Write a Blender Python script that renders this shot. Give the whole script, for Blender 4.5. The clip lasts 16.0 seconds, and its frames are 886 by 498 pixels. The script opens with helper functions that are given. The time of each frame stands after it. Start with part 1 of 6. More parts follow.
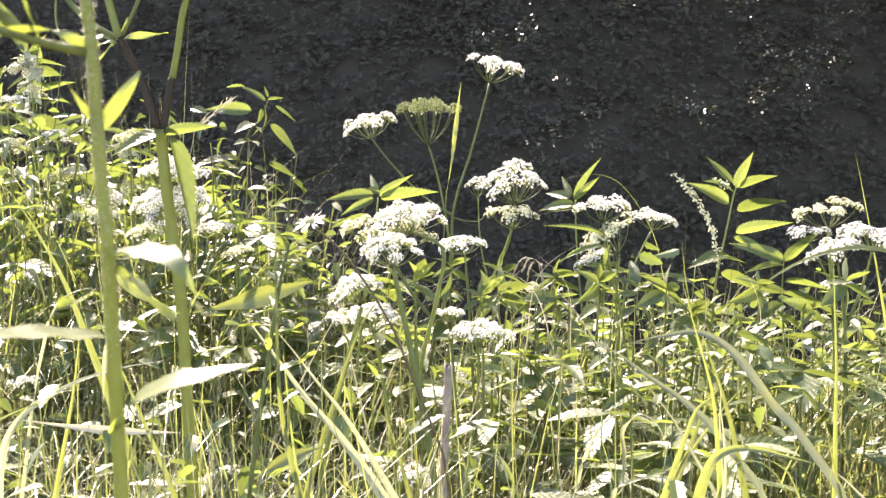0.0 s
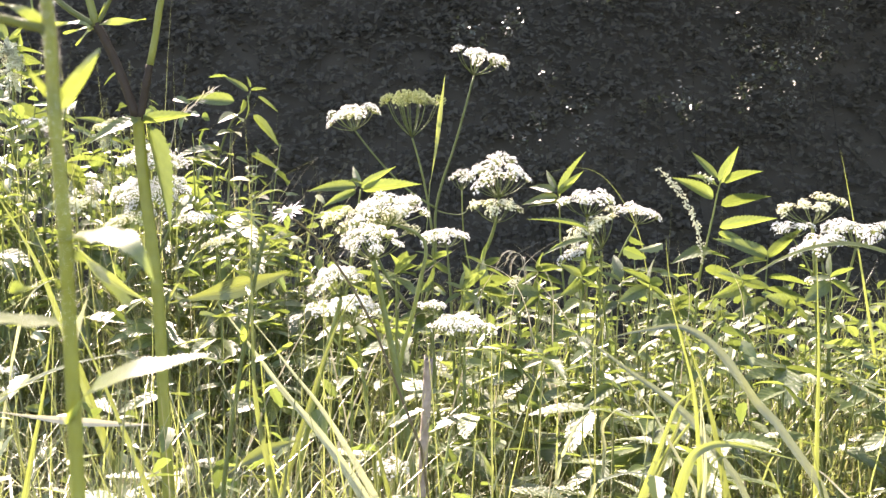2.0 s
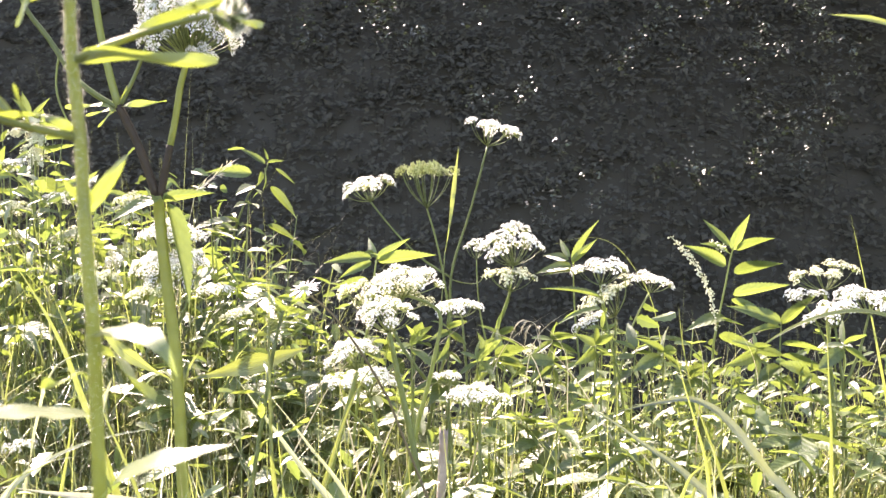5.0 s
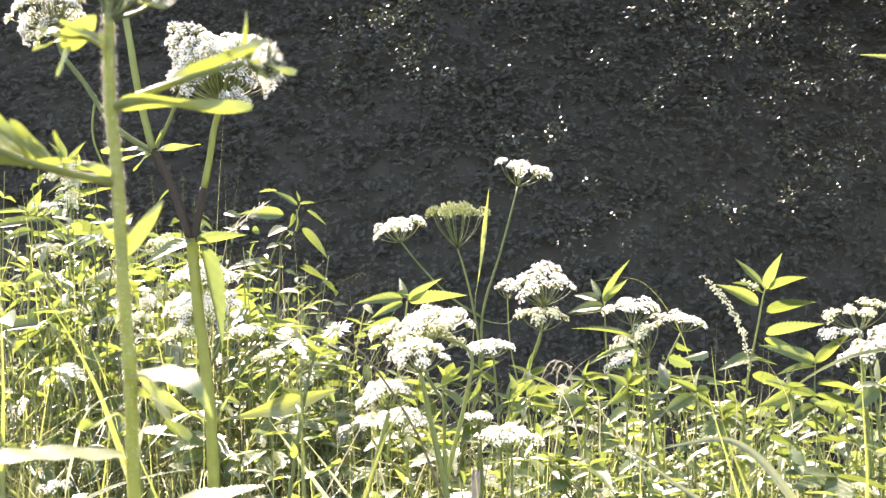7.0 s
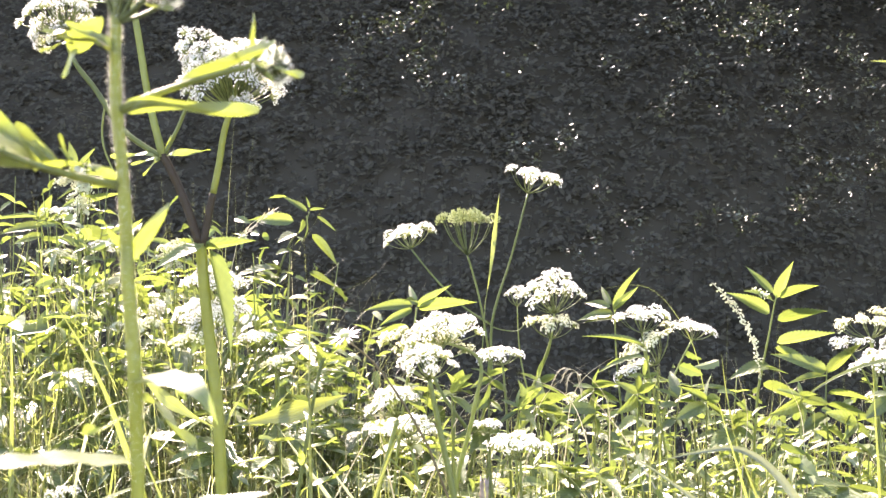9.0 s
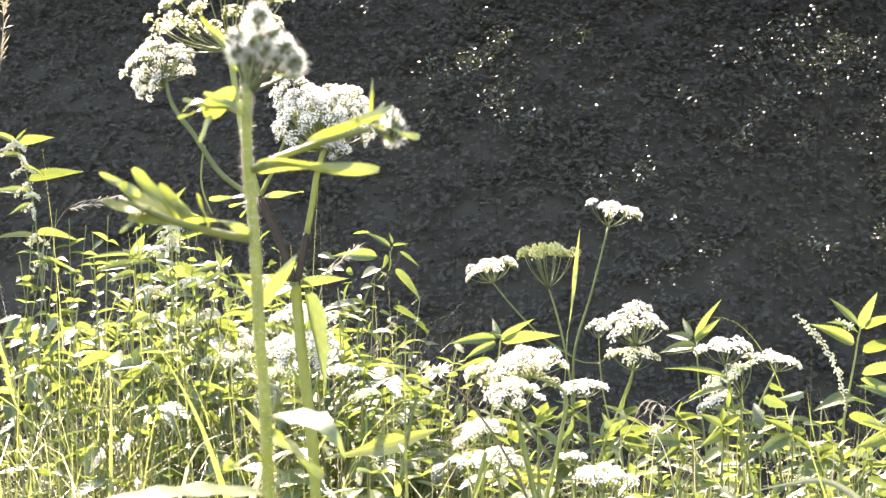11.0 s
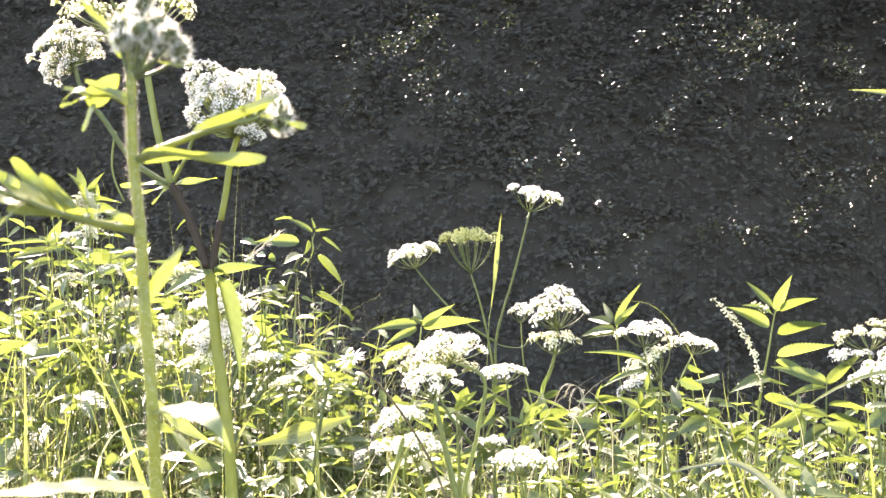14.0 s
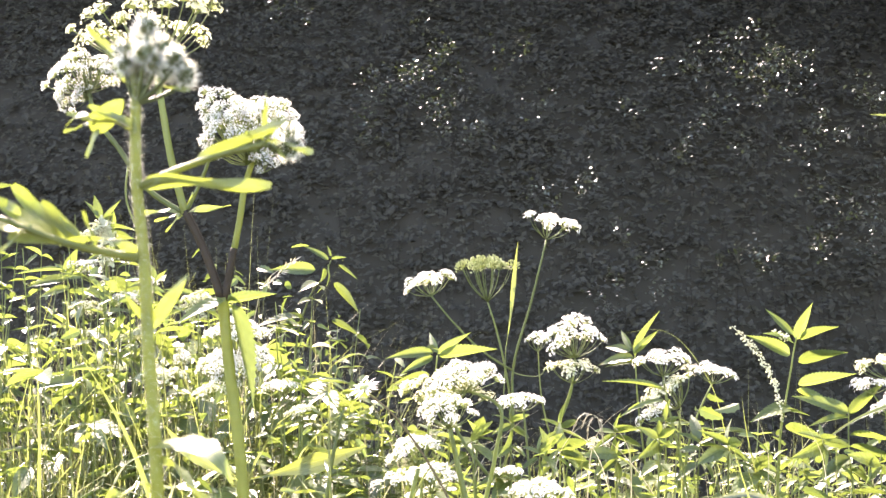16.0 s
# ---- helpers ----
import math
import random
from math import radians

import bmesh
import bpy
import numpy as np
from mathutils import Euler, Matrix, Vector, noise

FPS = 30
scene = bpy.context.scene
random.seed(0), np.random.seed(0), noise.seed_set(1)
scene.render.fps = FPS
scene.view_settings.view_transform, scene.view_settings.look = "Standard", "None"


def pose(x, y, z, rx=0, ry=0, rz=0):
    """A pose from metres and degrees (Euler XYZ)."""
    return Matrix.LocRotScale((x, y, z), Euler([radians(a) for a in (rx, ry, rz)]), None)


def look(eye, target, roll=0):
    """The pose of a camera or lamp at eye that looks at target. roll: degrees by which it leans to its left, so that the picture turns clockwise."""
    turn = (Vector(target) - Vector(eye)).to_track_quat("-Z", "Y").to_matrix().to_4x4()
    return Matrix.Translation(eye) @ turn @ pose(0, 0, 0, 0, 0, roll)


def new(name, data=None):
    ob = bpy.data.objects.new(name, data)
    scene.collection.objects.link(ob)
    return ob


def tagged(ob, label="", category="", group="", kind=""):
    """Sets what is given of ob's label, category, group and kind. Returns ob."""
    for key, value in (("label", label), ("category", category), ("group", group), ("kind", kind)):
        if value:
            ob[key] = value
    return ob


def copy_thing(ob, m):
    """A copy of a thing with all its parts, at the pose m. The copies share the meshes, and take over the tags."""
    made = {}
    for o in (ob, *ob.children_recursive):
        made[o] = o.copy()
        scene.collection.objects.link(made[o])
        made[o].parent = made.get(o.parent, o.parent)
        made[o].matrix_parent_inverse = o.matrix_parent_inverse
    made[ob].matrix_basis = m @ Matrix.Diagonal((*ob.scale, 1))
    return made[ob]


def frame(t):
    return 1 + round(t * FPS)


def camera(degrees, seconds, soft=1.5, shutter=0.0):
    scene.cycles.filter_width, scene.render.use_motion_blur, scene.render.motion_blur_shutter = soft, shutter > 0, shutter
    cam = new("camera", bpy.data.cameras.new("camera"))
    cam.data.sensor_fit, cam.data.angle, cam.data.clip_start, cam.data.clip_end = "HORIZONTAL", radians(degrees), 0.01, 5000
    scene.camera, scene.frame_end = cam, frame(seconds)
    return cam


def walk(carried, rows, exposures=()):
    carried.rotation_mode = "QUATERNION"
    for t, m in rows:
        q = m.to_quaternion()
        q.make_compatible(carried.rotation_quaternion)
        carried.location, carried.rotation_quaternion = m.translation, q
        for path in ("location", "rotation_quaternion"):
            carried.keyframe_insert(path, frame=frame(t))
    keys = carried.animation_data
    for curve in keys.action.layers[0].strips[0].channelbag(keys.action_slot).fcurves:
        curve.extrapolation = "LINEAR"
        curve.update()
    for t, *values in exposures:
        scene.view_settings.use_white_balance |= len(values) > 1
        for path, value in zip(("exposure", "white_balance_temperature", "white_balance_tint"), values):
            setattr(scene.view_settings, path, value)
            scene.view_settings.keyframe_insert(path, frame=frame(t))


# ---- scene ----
cam = camera(40.9, 16.0, soft=1.4)
PATH = [
    (0, (0.016, -0.122, 1.009), (0.006, 1.874, 0.876), -0.4),
    (0.5, (0.022, -0.118, 1.005), (0.012, 1.877, 0.866), -0.2),
    (1, (0.021, -0.102, 1.001), (0.028, 1.892, 0.846), -0.1),
    (1.5, (0.025, -0.097, 1.001), (0.04, 1.897, 0.846), 0.3),
    (2, (0.024, -0.103, 1.004), (0.037, 1.892, 0.862), 0.1),
    (2.5, (0.027, -0.123, 1.004), (0.022, 1.872, 0.867), 0.1),
    (3, (0.025, -0.115, 1.004), (0.02, 1.881, 0.875), 0.1),
    (5.5, (0.028, -0.135, 1.023), (0.001, 1.865, 1.005), -0.8),
    (6, (0.026, -0.137, 1.021), (-0.034, 1.862, 1.019), -0.7),
    (6.5, (0.026, -0.136, 1.021), (-0.034, 1.863, 1.046), -0.7),
    (7, (0.028, -0.138, 1.022), (-0.038, 1.861, 1.053), -0.7),
    (7.5, (0.028, -0.134, 1.022), (-0.053, 1.864, 1.058), -0.9),
    (8, (0.027, -0.131, 1.021), (-0.056, 1.866, 1.056), -0.5),
    (8.2, (0.029, -0.132, 1.021), (-0.059, 1.865, 1.068), -0.6),
    (10.3, (0.026, -0.122, 1.021), (-0.047, 1.876, 1.057), -0.1),
    (10.5, (0.016, -0.116, 1.019), (-0.102, 1.879, 1.09), -0.8),
    (11, (0.014, -0.181, 1.029), (-0.193, 1.806, 1.125), -0.9),
    (11.5, (-0.007, -0.176, 1.026), (-0.22, 1.81, 1.132), 0.1),
    (12, (0.018, -0.164, 1.027), (-0.077, 1.832, 1.109), -0.2),
    (12.5, (0.02, -0.174, 1.029), (-0.052, 1.824, 1.104), -0.8),
    (13, (0.014, -0.166, 1.03), (-0.075, 1.832, 1.084), -0.9),
    (13.5, (0.03, -0.173, 1.03), (-0.054, 1.825, 1.093), -1.6),
    (14, (0.037, -0.176, 1.032), (-0.056, 1.821, 1.099), -1.3),
    (14.5, (0.028, -0.169, 1.032), (-0.07, 1.827, 1.111), -1.0),
    (15, (0.032, -0.16, 1.032), (-0.054, 1.835, 1.133), -1.2),
    (15.5, (0.033, -0.159, 1.031), (-0.086, 1.835, 1.135), -1.1),
    (16, (0.04, -0.158, 1.033), (-0.082, 1.835, 1.147), -1.3),
]
cam.data.dof.use_dof, cam.data.dof.focus_distance, cam.data.dof.aperture_fstop = True, 2.1, 19.0
walk(cam, [(t, look(eye, target, roll)) for t, eye, target, roll in PATH], exposures=[(0, 2.55, 7350, 26), (3, 2.55, 7350, 26), (5.5, 2.83, 7350, 26), (16, 3.08, 7350, 26)])

# ---- light ----
SUN = Vector((-0.34, 0.60, 0.72)).normalized()
world = bpy.data.worlds.new("sky")
scene.world = world
world.use_nodes = True
wn = world.node_tree.nodes
sky = wn.new("ShaderNodeTexSky")
sky.sky_type, sky.sun_disc = "NISHITA", False
sky.sun_elevation = math.asin(SUN.z)
sky.sun_rotation = math.atan2(SUN.x, SUN.y)
wn["Background"].inputs["Strength"].default_value = 0.14
world.node_tree.links.new(sky.outputs[0], wn["Background"].inputs["Color"])
lamp = bpy.data.lights.new("sun", "SUN")
lamp.energy, lamp.angle, lamp.color = 5.0, radians(0.53), (1.0, 0.94, 0.84)
sun = new("sun", lamp)
sun.matrix_world = look(SUN * 30, (0, 0, 0))

# ---- materials ----


def nodes_of(name):
    m = bpy.data.materials.new(name)
    m.use_nodes = True
    t = m.node_tree
    for n in list(t.nodes):
        t.nodes.remove(n)
    out = t.nodes.new("ShaderNodeOutputMaterial")
    return m, t, out


def mixed(t, a, b, fac):
    """A colour node between a and b; fac is a socket."""
    n = t.nodes.new("ShaderNodeMix")
    n.data_type = "RGBA"
    n.inputs[6].default_value, n.inputs[7].default_value = (*a, 1), (*b, 1)
    t.links.new(fac, n.inputs[0])
    return n.outputs[2]


def ramped(t, sock, lo, hi):
    n = t.nodes.new("ShaderNodeMapRange")
    n.inputs[1].default_value, n.inputs[2].default_value = lo, hi
    t.links.new(sock, n.inputs[0])
    return n.outputs[0]


def noise_of(t, scale, detail=3.0):
    n = t.nodes.new("ShaderNodeTexNoise")
    n.inputs["Scale"].default_value, n.inputs["Detail"].default_value = scale, detail
    c = t.nodes.new("ShaderNodeTexCoord")
    t.links.new(c.outputs["Object"], n.inputs["Vector"])
    return n.outputs[0]


def veined(t, fine, kind):
    """Relief of the veins: side veins that run forward from the midrib, or lines along a blade."""
    uv = t.nodes.new("ShaderNodeUVMap")
    sep = t.nodes.new("ShaderNodeSeparateXYZ")
    t.links.new(uv.outputs[0], sep.inputs[0])

    def op(kind_of, a, c):
        n = t.nodes.new("ShaderNodeMath")
        n.operation = kind_of
        for k, v in enumerate((a, c)):
            if isinstance(v, (int, float)):
                n.inputs[k].default_value = v
            else:
                t.links.new(v, n.inputs[k])
        return n.outputs[0]

    across = op("ABSOLUTE", sep.outputs[0], 0)
    if kind == "side":
        wave = op("SINE", op("SUBTRACT", op("MULTIPLY", sep.outputs[1], 42.0), op("MULTIPLY", across, 10.0)), 0)
    else:
        wave = op("SINE", op("ADD", op("MULTIPLY", sep.outputs[0], 26.0), op("MULTIPLY", fine, 3.0)), 0)
    rib = op("MULTIPLY", op("LESS_THAN", across, 0.06), -0.5)
    return op("ADD", op("ADD", op("MULTIPLY", wave, 0.06), rib), op("MULTIPLY", fine, 0.5))


def foliage(name, dark, light, glow, through_share=0.45, rough=0.42, island=False, grain=9.0, bump=0.25, spec=0.5, veins=""):
    """A leaf that lets part of the light through: two paints, the colour of the light that passes, and a grain."""
    m, t, out = nodes_of(name)
    if island:
        g = t.nodes.new("ShaderNodeNewGeometry")
        rnd = g.outputs["Random Per Island"]
    else:
        g = t.nodes.new("ShaderNodeObjectInfo")
        rnd = g.outputs["Random"]
    fine = noise_of(t, grain, 4.0)
    add = t.nodes.new("ShaderNodeMath")
    add.operation = "MULTIPLY_ADD"
    t.links.new(fine, add.inputs[0])
    add.inputs[1].default_value = 0.6
    t.links.new(rnd, add.inputs[2])
    fac = ramped(t, add.outputs[0], 0.15, 1.35)
    height = fine
    if veins:
        height = veined(t, fine, veins)
        low = t.nodes.new("ShaderNodeMath")
        low.operation = "MULTIPLY"
        t.links.new(fac, low.inputs[0])
        t.links.new(ramped(t, height, -0.6, 0.5), low.inputs[1])
        fac = low.outputs[0]
    p = t.nodes.new("ShaderNodeBsdfPrincipled")
    t.links.new(mixed(t, dark, light, fac), p.inputs["Base Color"])
    p.inputs["Roughness"].default_value = rough
    p.inputs["Specular IOR Level"].default_value = spec
    b = t.nodes.new("ShaderNodeBump")
    b.inputs["Strength"].default_value, b.inputs["Distance"].default_value = bump, 0.02
    t.links.new(height, b.inputs["Height"])
    t.links.new(b.outputs[0], p.inputs["Normal"])
    tr = t.nodes.new("ShaderNodeBsdfTranslucent")
    t.links.new(mixed(t, tuple(c * 0.34 for c in glow), glow, fac), tr.inputs["Color"])
    mx = t.nodes.new("ShaderNodeMixShader")
    mx.inputs[0].default_value = through_share
    t.links.new(p.outputs[0], mx.inputs[1])
    t.links.new(tr.outputs[0], mx.inputs[2])
    t.links.new(mx.outputs[0], out.inputs[0])
    return m


def solid(name, dark, light, rough=0.7, grain=30.0, bump=0.4, spec=0.4):
    m, t, out = nodes_of(name)
    fine = noise_of(t, grain, 5.0)
    coarse = noise_of(t, grain * 0.12, 2.0)
    add = t.nodes.new("ShaderNodeMath")
    t.links.new(fine, add.inputs[0])
    t.links.new(coarse, add.inputs[1])
    p = t.nodes.new("ShaderNodeBsdfPrincipled")
    t.links.new(mixed(t, dark, light, ramped(t, add.outputs[0], 0.65, 1.35)), p.inputs["Base Color"])
    p.inputs["Roughness"].default_value = rough
    p.inputs["Specular IOR Level"].default_value = spec
    b = t.nodes.new("ShaderNodeBump")
    b.inputs["Strength"].default_value, b.inputs["Distance"].default_value = bump, 0.01
    t.links.new(fine, b.inputs["Height"])
    t.links.new(b.outputs[0], p.inputs["Normal"])
    t.links.new(p.outputs[0], out.inputs[0])
    return m


M_NETTLE = foliage("nettle_leaf", (0.042, 0.066, 0.017), (0.098, 0.134, 0.044), (0.34, 0.44, 0.08), 0.40, 0.44, spec=0.6, veins="side")
M_ELDER = foliage("broad_leaf", (0.044, 0.068, 0.018), (0.102, 0.138, 0.047), (0.34, 0.44, 0.08), 0.36, 0.46, spec=0.65, veins="side")
M_LANCE = foliage("lance_leaf", (0.11, 0.14, 0.045), (0.20, 0.23, 0.09), (0.38, 0.47, 0.065), 0.43, 0.34, spec=1.0, veins="line")
M_BLADE = foliage("grass_blade", (0.09, 0.115, 0.035), (0.18, 0.21, 0.085), (0.36, 0.42, 0.075), 0.45, 0.36, grain=25, spec=0.9, veins="line")
M_GRASS = foliage("meadow_grass", (0.08, 0.10, 0.032), (0.21, 0.22, 0.10), (0.36, 0.41, 0.11), 0.42, 0.38, island=True, grain=20, spec=0.6)
M_FLAT_STRAW = foliage("thin_straw", (0.20, 0.20, 0.10), (0.46, 0.42, 0.28), (0.5, 0.46, 0.25), 0.3, 0.45, island=True, grain=30)
# two pale blade paints: the sun's sheen is put into their colour
M_PALE_SHEEN = foliage("pale_sheen_blade", (0.24, 0.26, 0.14), (0.38, 0.39, 0.24), (0.56, 0.58, 0.28), 0.42, 0.34, grain=25, spec=1.0, veins="line")
M_GREY_SHEEN = foliage("grey_green_sheen", (0.13, 0.15, 0.085), (0.22, 0.24, 0.14), (0.34, 0.38, 0.16), 0.4, 0.32, grain=25, spec=1.0, veins="line")
M_MAT = foliage("matted_grass", (0.18, 0.21, 0.08), (0.45, 0.45, 0.28), (0.56, 0.57, 0.28), 0.45, 0.38, island=True, grain=20, spec=0.6)
M_STRAW = foliage("straw", (0.30, 0.27, 0.18), (0.46, 0.42, 0.30), (0.5, 0.46, 0.28), 0.3, 0.45, grain=30)
M_STEM = foliage("green_stem", (0.11, 0.14, 0.045), (0.18, 0.21, 0.075), (0.34, 0.40, 0.10), 0.38, 0.45, grain=40)
M_HAIRY = foliage("hairy_stem", (0.12, 0.145, 0.042), (0.19, 0.215, 0.07), (0.46, 0.51, 0.10), 0.42, 0.5, grain=60)
M_RED = foliage("reddish_stem", (0.07, 0.045, 0.025), (0.15, 0.13, 0.055), (0.26, 0.20, 0.07), 0.25, 0.5, grain=40)
M_BROWN = foliage("brown_stem", (0.016, 0.011, 0.008), (0.05, 0.036, 0.02), (0.08, 0.05, 0.02), 0.12, 0.6, grain=60, spec=0.25)
M_BUD = foliage("green_bud", (0.05, 0.065, 0.02), (0.11, 0.13, 0.045), (0.20, 0.24, 0.05), 0.15, 0.55, grain=60)
M_WHITE = foliage("white_petal", (0.80, 0.80, 0.75), (0.87, 0.87, 0.84), (0.87, 0.87, 0.79), 0.45, 0.6, grain=60, bump=0.1)
M_CREAM = foliage("cream_petal", (0.58, 0.60, 0.42), (0.76, 0.76, 0.60), (0.75, 0.76, 0.48), 0.42, 0.6, grain=60, bump=0.1)
M_FRUIT = foliage("green_fruit", (0.32, 0.36, 0.14), (0.48, 0.51, 0.25), (0.50, 0.55, 0.22), 0.4, 0.5, grain=60)
M_HAIR = foliage("plant_hair", (0.78, 0.78, 0.70), (0.85, 0.85, 0.78), (0.88, 0.88, 0.74), 0.6, 0.5, island=True)
M_LILAC = foliage("lilac_petal", (0.76, 0.70, 0.72), (0.84, 0.80, 0.80), (0.84, 0.76, 0.80), 0.4, 0.6, grain=60, bump=0.1)
M_DRY = solid("dry_stalk", (0.15, 0.11, 0.08), (0.36, 0.29, 0.22), 0.8, 60, 0.6)
M_SOIL = solid("leaf_litter", (0.040, 0.037, 0.027), (0.056, 0.051, 0.038), 0.95, 2.2, 0.8, 0.1)
M_BARK = solid("bark", (0.030, 0.026, 0.021), (0.050, 0.043, 0.035), 0.9, 14, 0.9, 0.2)
M_LOW = foliage("low_leaf", (0.060, 0.090, 0.024), (0.115, 0.150, 0.050), (0.26, 0.35, 0.065), 0.34, 0.42, island=True, spec=0.6)
# crown leaves paler than natural foliage, lifted to make up for missing haze
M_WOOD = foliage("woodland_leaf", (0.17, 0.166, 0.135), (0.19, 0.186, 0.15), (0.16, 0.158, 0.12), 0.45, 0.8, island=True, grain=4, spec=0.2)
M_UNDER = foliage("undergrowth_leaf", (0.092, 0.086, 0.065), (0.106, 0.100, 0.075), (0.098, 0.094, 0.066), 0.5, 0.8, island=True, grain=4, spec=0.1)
M_TWIG = solid("dark_twig", (0.012, 0.011, 0.009), (0.022, 0.019, 0.015), 0.95, 14, 0.5, 0.05)
# sunlit look put into the leaf colour: greener, with more light let through
M_SUNLIT = foliage("sunlit_shrub_leaf", (0.020, 0.027, 0.012), (0.045, 0.055, 0.024), (0.045, 0.06, 0.016), 0.22, 0.5, island=True, grain=4, spec=0.3)
M_SHRUB = foliage("shrub_leaf", (0.030, 0.036, 0.022), (0.055, 0.062, 0.038), (0.06, 0.08, 0.025), 0.1, 0.32, island=True, grain=4, spec=0.6)

# ---- building helpers ----


def thing(name, base, label, category, group=""):
    ob = new(name)
    ob.empty_display_size = 0.05
    ob.location = base
    return tagged(ob, label, category, group)


def mesh_of(name, bm, material, smooth=True):
    me = bpy.data.meshes.new(name)
    bm.to_mesh(me)
    bm.free()
    me.materials.append(material)
    if smooth:
        me.polygons.foreach_set("use_smooth", [True] * len(me.polygons))
    return me


def part(name, bm, material, parent, label="", m=None):
    """One mesh under a thing or a part; bm may be a mesh that is shared."""
    me = bm if isinstance(bm, bpy.types.Mesh) else mesh_of(name, bm, material)
    ob = new(name, me)
    ob.parent = parent
    if m is not None:
        ob.matrix_basis = m
    return tagged(ob, label)


def curve_points(pts, n):
    """A smooth line through the points, n steps for each span, with slopes by chord length so that it never overshoots."""
    p = [Vector(q) for q in pts]
    if len(p) == 2:
        return [p[0].lerp(p[1], i / n) for i in range(n + 1)]
    h = [max(1e-5, (b - a).length) for a, b in zip(p, p[1:])]
    v = [(b - a) / k for a, b, k in zip(p, p[1:], h)]
    slope = [v[0]] + [(v[i - 1] * h[i] + v[i] * h[i - 1]) / (h[i - 1] + h[i]) for i in range(1, len(v))] + [v[-1]]
    slope[0], slope[-1] = v[0] * 1.5 - slope[1] * 0.5, v[-1] * 1.5 - slope[-2] * 0.5
    out = []
    for i in range(len(v)):
        a, b, m0, m1 = p[i], p[i + 1], slope[i] * h[i], slope[i + 1] * h[i]
        for k in range(n):
            s = k / n
            out.append(a * (2 * s ** 3 - 3 * s * s + 1) + m0 * (s ** 3 - 2 * s * s + s) + b * (3 * s * s - 2 * s ** 3) + m1 * (s ** 3 - s * s))
    out.append(p[-1])
    return out


def tube(bm, pts, r0, r1, sides=7, n=5, lump=0.0):
    line = curve_points(pts, n)
    rings = []
    side = Vector((1, 0.2, 0))
    for i, q in enumerate(line):
        d = (line[min(i + 1, len(line) - 1)] - line[max(i - 1, 0)]).normalized()
        u = (side - d * side.dot(d)).normalized()
        v = d.cross(u)
        r = r0 + (r1 - r0) * i / (len(line) - 1)
        r *= 1 + lump * random.uniform(-1, 1)
        rings.append([bm.verts.new(q + (u * math.cos(a) + v * math.sin(a)) * r) for a in (2 * math.pi * k / sides for k in range(sides))])
    for a, b in zip(rings, rings[1:]):
        for k in range(sides):
            bm.faces.new((a[k], a[(k + 1) % sides], b[(k + 1) % sides], b[k]))
    bm.faces.new(rings[0][::-1])
    bm.faces.new(rings[-1])


def stem(parent, base, pts, r0, r1, material, name="stem", label="", sides=7, lump=0.03):
    bm = bmesh.new()
    tube(bm, [Vector(p) - Vector(base) for p in pts], r0, r1, sides, 5, lump)
    return part(name, bm, material, parent, label)


def ground_z(x, y):
    """The bank: nearly level where the plants grow, then down to a ditch and up a wooded slope."""
    z = 0.05 * noise.noise(Vector((x * 0.7, y * 0.7, 0.0)))
    if y > 3.4:
        s = min(1.0, (y - 3.4) / 2.6)
        z -= 0.9 * s * s * (3 - 2 * s)
    if y > 7.0:
        s = min(1.0, (y - 7.0) / 5.5)
        z += 6.5 * s * (2 - s) * (1 + 0.1 * noise.noise(Vector((x * 0.3, y * 0.3, 3.0))))
    return z


def sheet(bm, rows, cols):
    """Faces between rows of points, with across and along as their UV."""
    uv = bm.loops.layers.uv.new("UVMap")
    last = len(rows) - 1
    for i, (a, b) in enumerate(zip(rows, rows[1:])):
        for k in range(len(cols) - 1):
            f = bm.faces.new((a[k], a[k + 1], b[k + 1], b[k]))
            for loop, (c, s) in zip(f.loops, ((cols[k], i), (cols[k + 1], i), (cols[k + 1], i + 1), (cols[k], i + 1))):
                loop[uv].uv = (c, s / last)


def leaf_mesh(name, material, length=1.0, half=0.2, teeth=0, fold=0.25, droop=0.25, steps=14, swell=0.8, curl=0.0, quilt=0.0, point=0.0):
    """A leaf along +Y from its stalk, of unit length: outline, saw teeth that point forward, a fold along the midrib, swelling between the side veins, droop to the tip."""
    bm = bmesh.new()
    cols = (-1.0, -0.7, -0.36, 0.0, 0.36, 0.7, 1.0)
    rows = []
    for i in range(steps + 1):
        s = i / steps
        w = 2.05 * half * s ** swell * max(0.0, 1 - s) ** (1.45 - swell + point) * (1 + point) + 0.005
        row = []
        for c in cols:
            x, y = w * c, s * length
            if teeth and abs(c) == 1.0 and 0 < i < steps:
                x, y = (x * 1.07, y + 0.02) if i % 2 else (x * 0.90, y - 0.004)
            z = fold * abs(x) - droop * s * s + curl * math.sin(s * 7 + c) * 0.03
            z += quilt * math.sin(s * 42 - abs(c) * 10) * min(1.0, abs(c) * 2.2) * (1.2 - 0.6 * abs(c)) + 0.25 * quilt * math.sin(s * 17 + c * 9)
            row.append(bm.verts.new((x, y, z)))
        rows.append(row)
    sheet(bm, rows, cols)
    return mesh_of(name, bm, material)


NETTLE = [leaf_mesh("leaf", M_NETTLE, half=h, teeth=1, fold=f, droop=d, steps=32, swell=0.52, quilt=0.002, point=0.3) for h, f, d in ((0.185, 0.4, 0.16), (0.21, 0.25, 0.26), (0.155, 0.55, 0.08))]
ELDER = [leaf_mesh("leaflet", M_ELDER, half=h, teeth=1, fold=f, droop=d, steps=30, swell=0.6, quilt=0.0022) for h, f, d in ((0.235, 0.2, 0.15), (0.265, 0.14, 0.22), (0.21, 0.35, 0.08))]
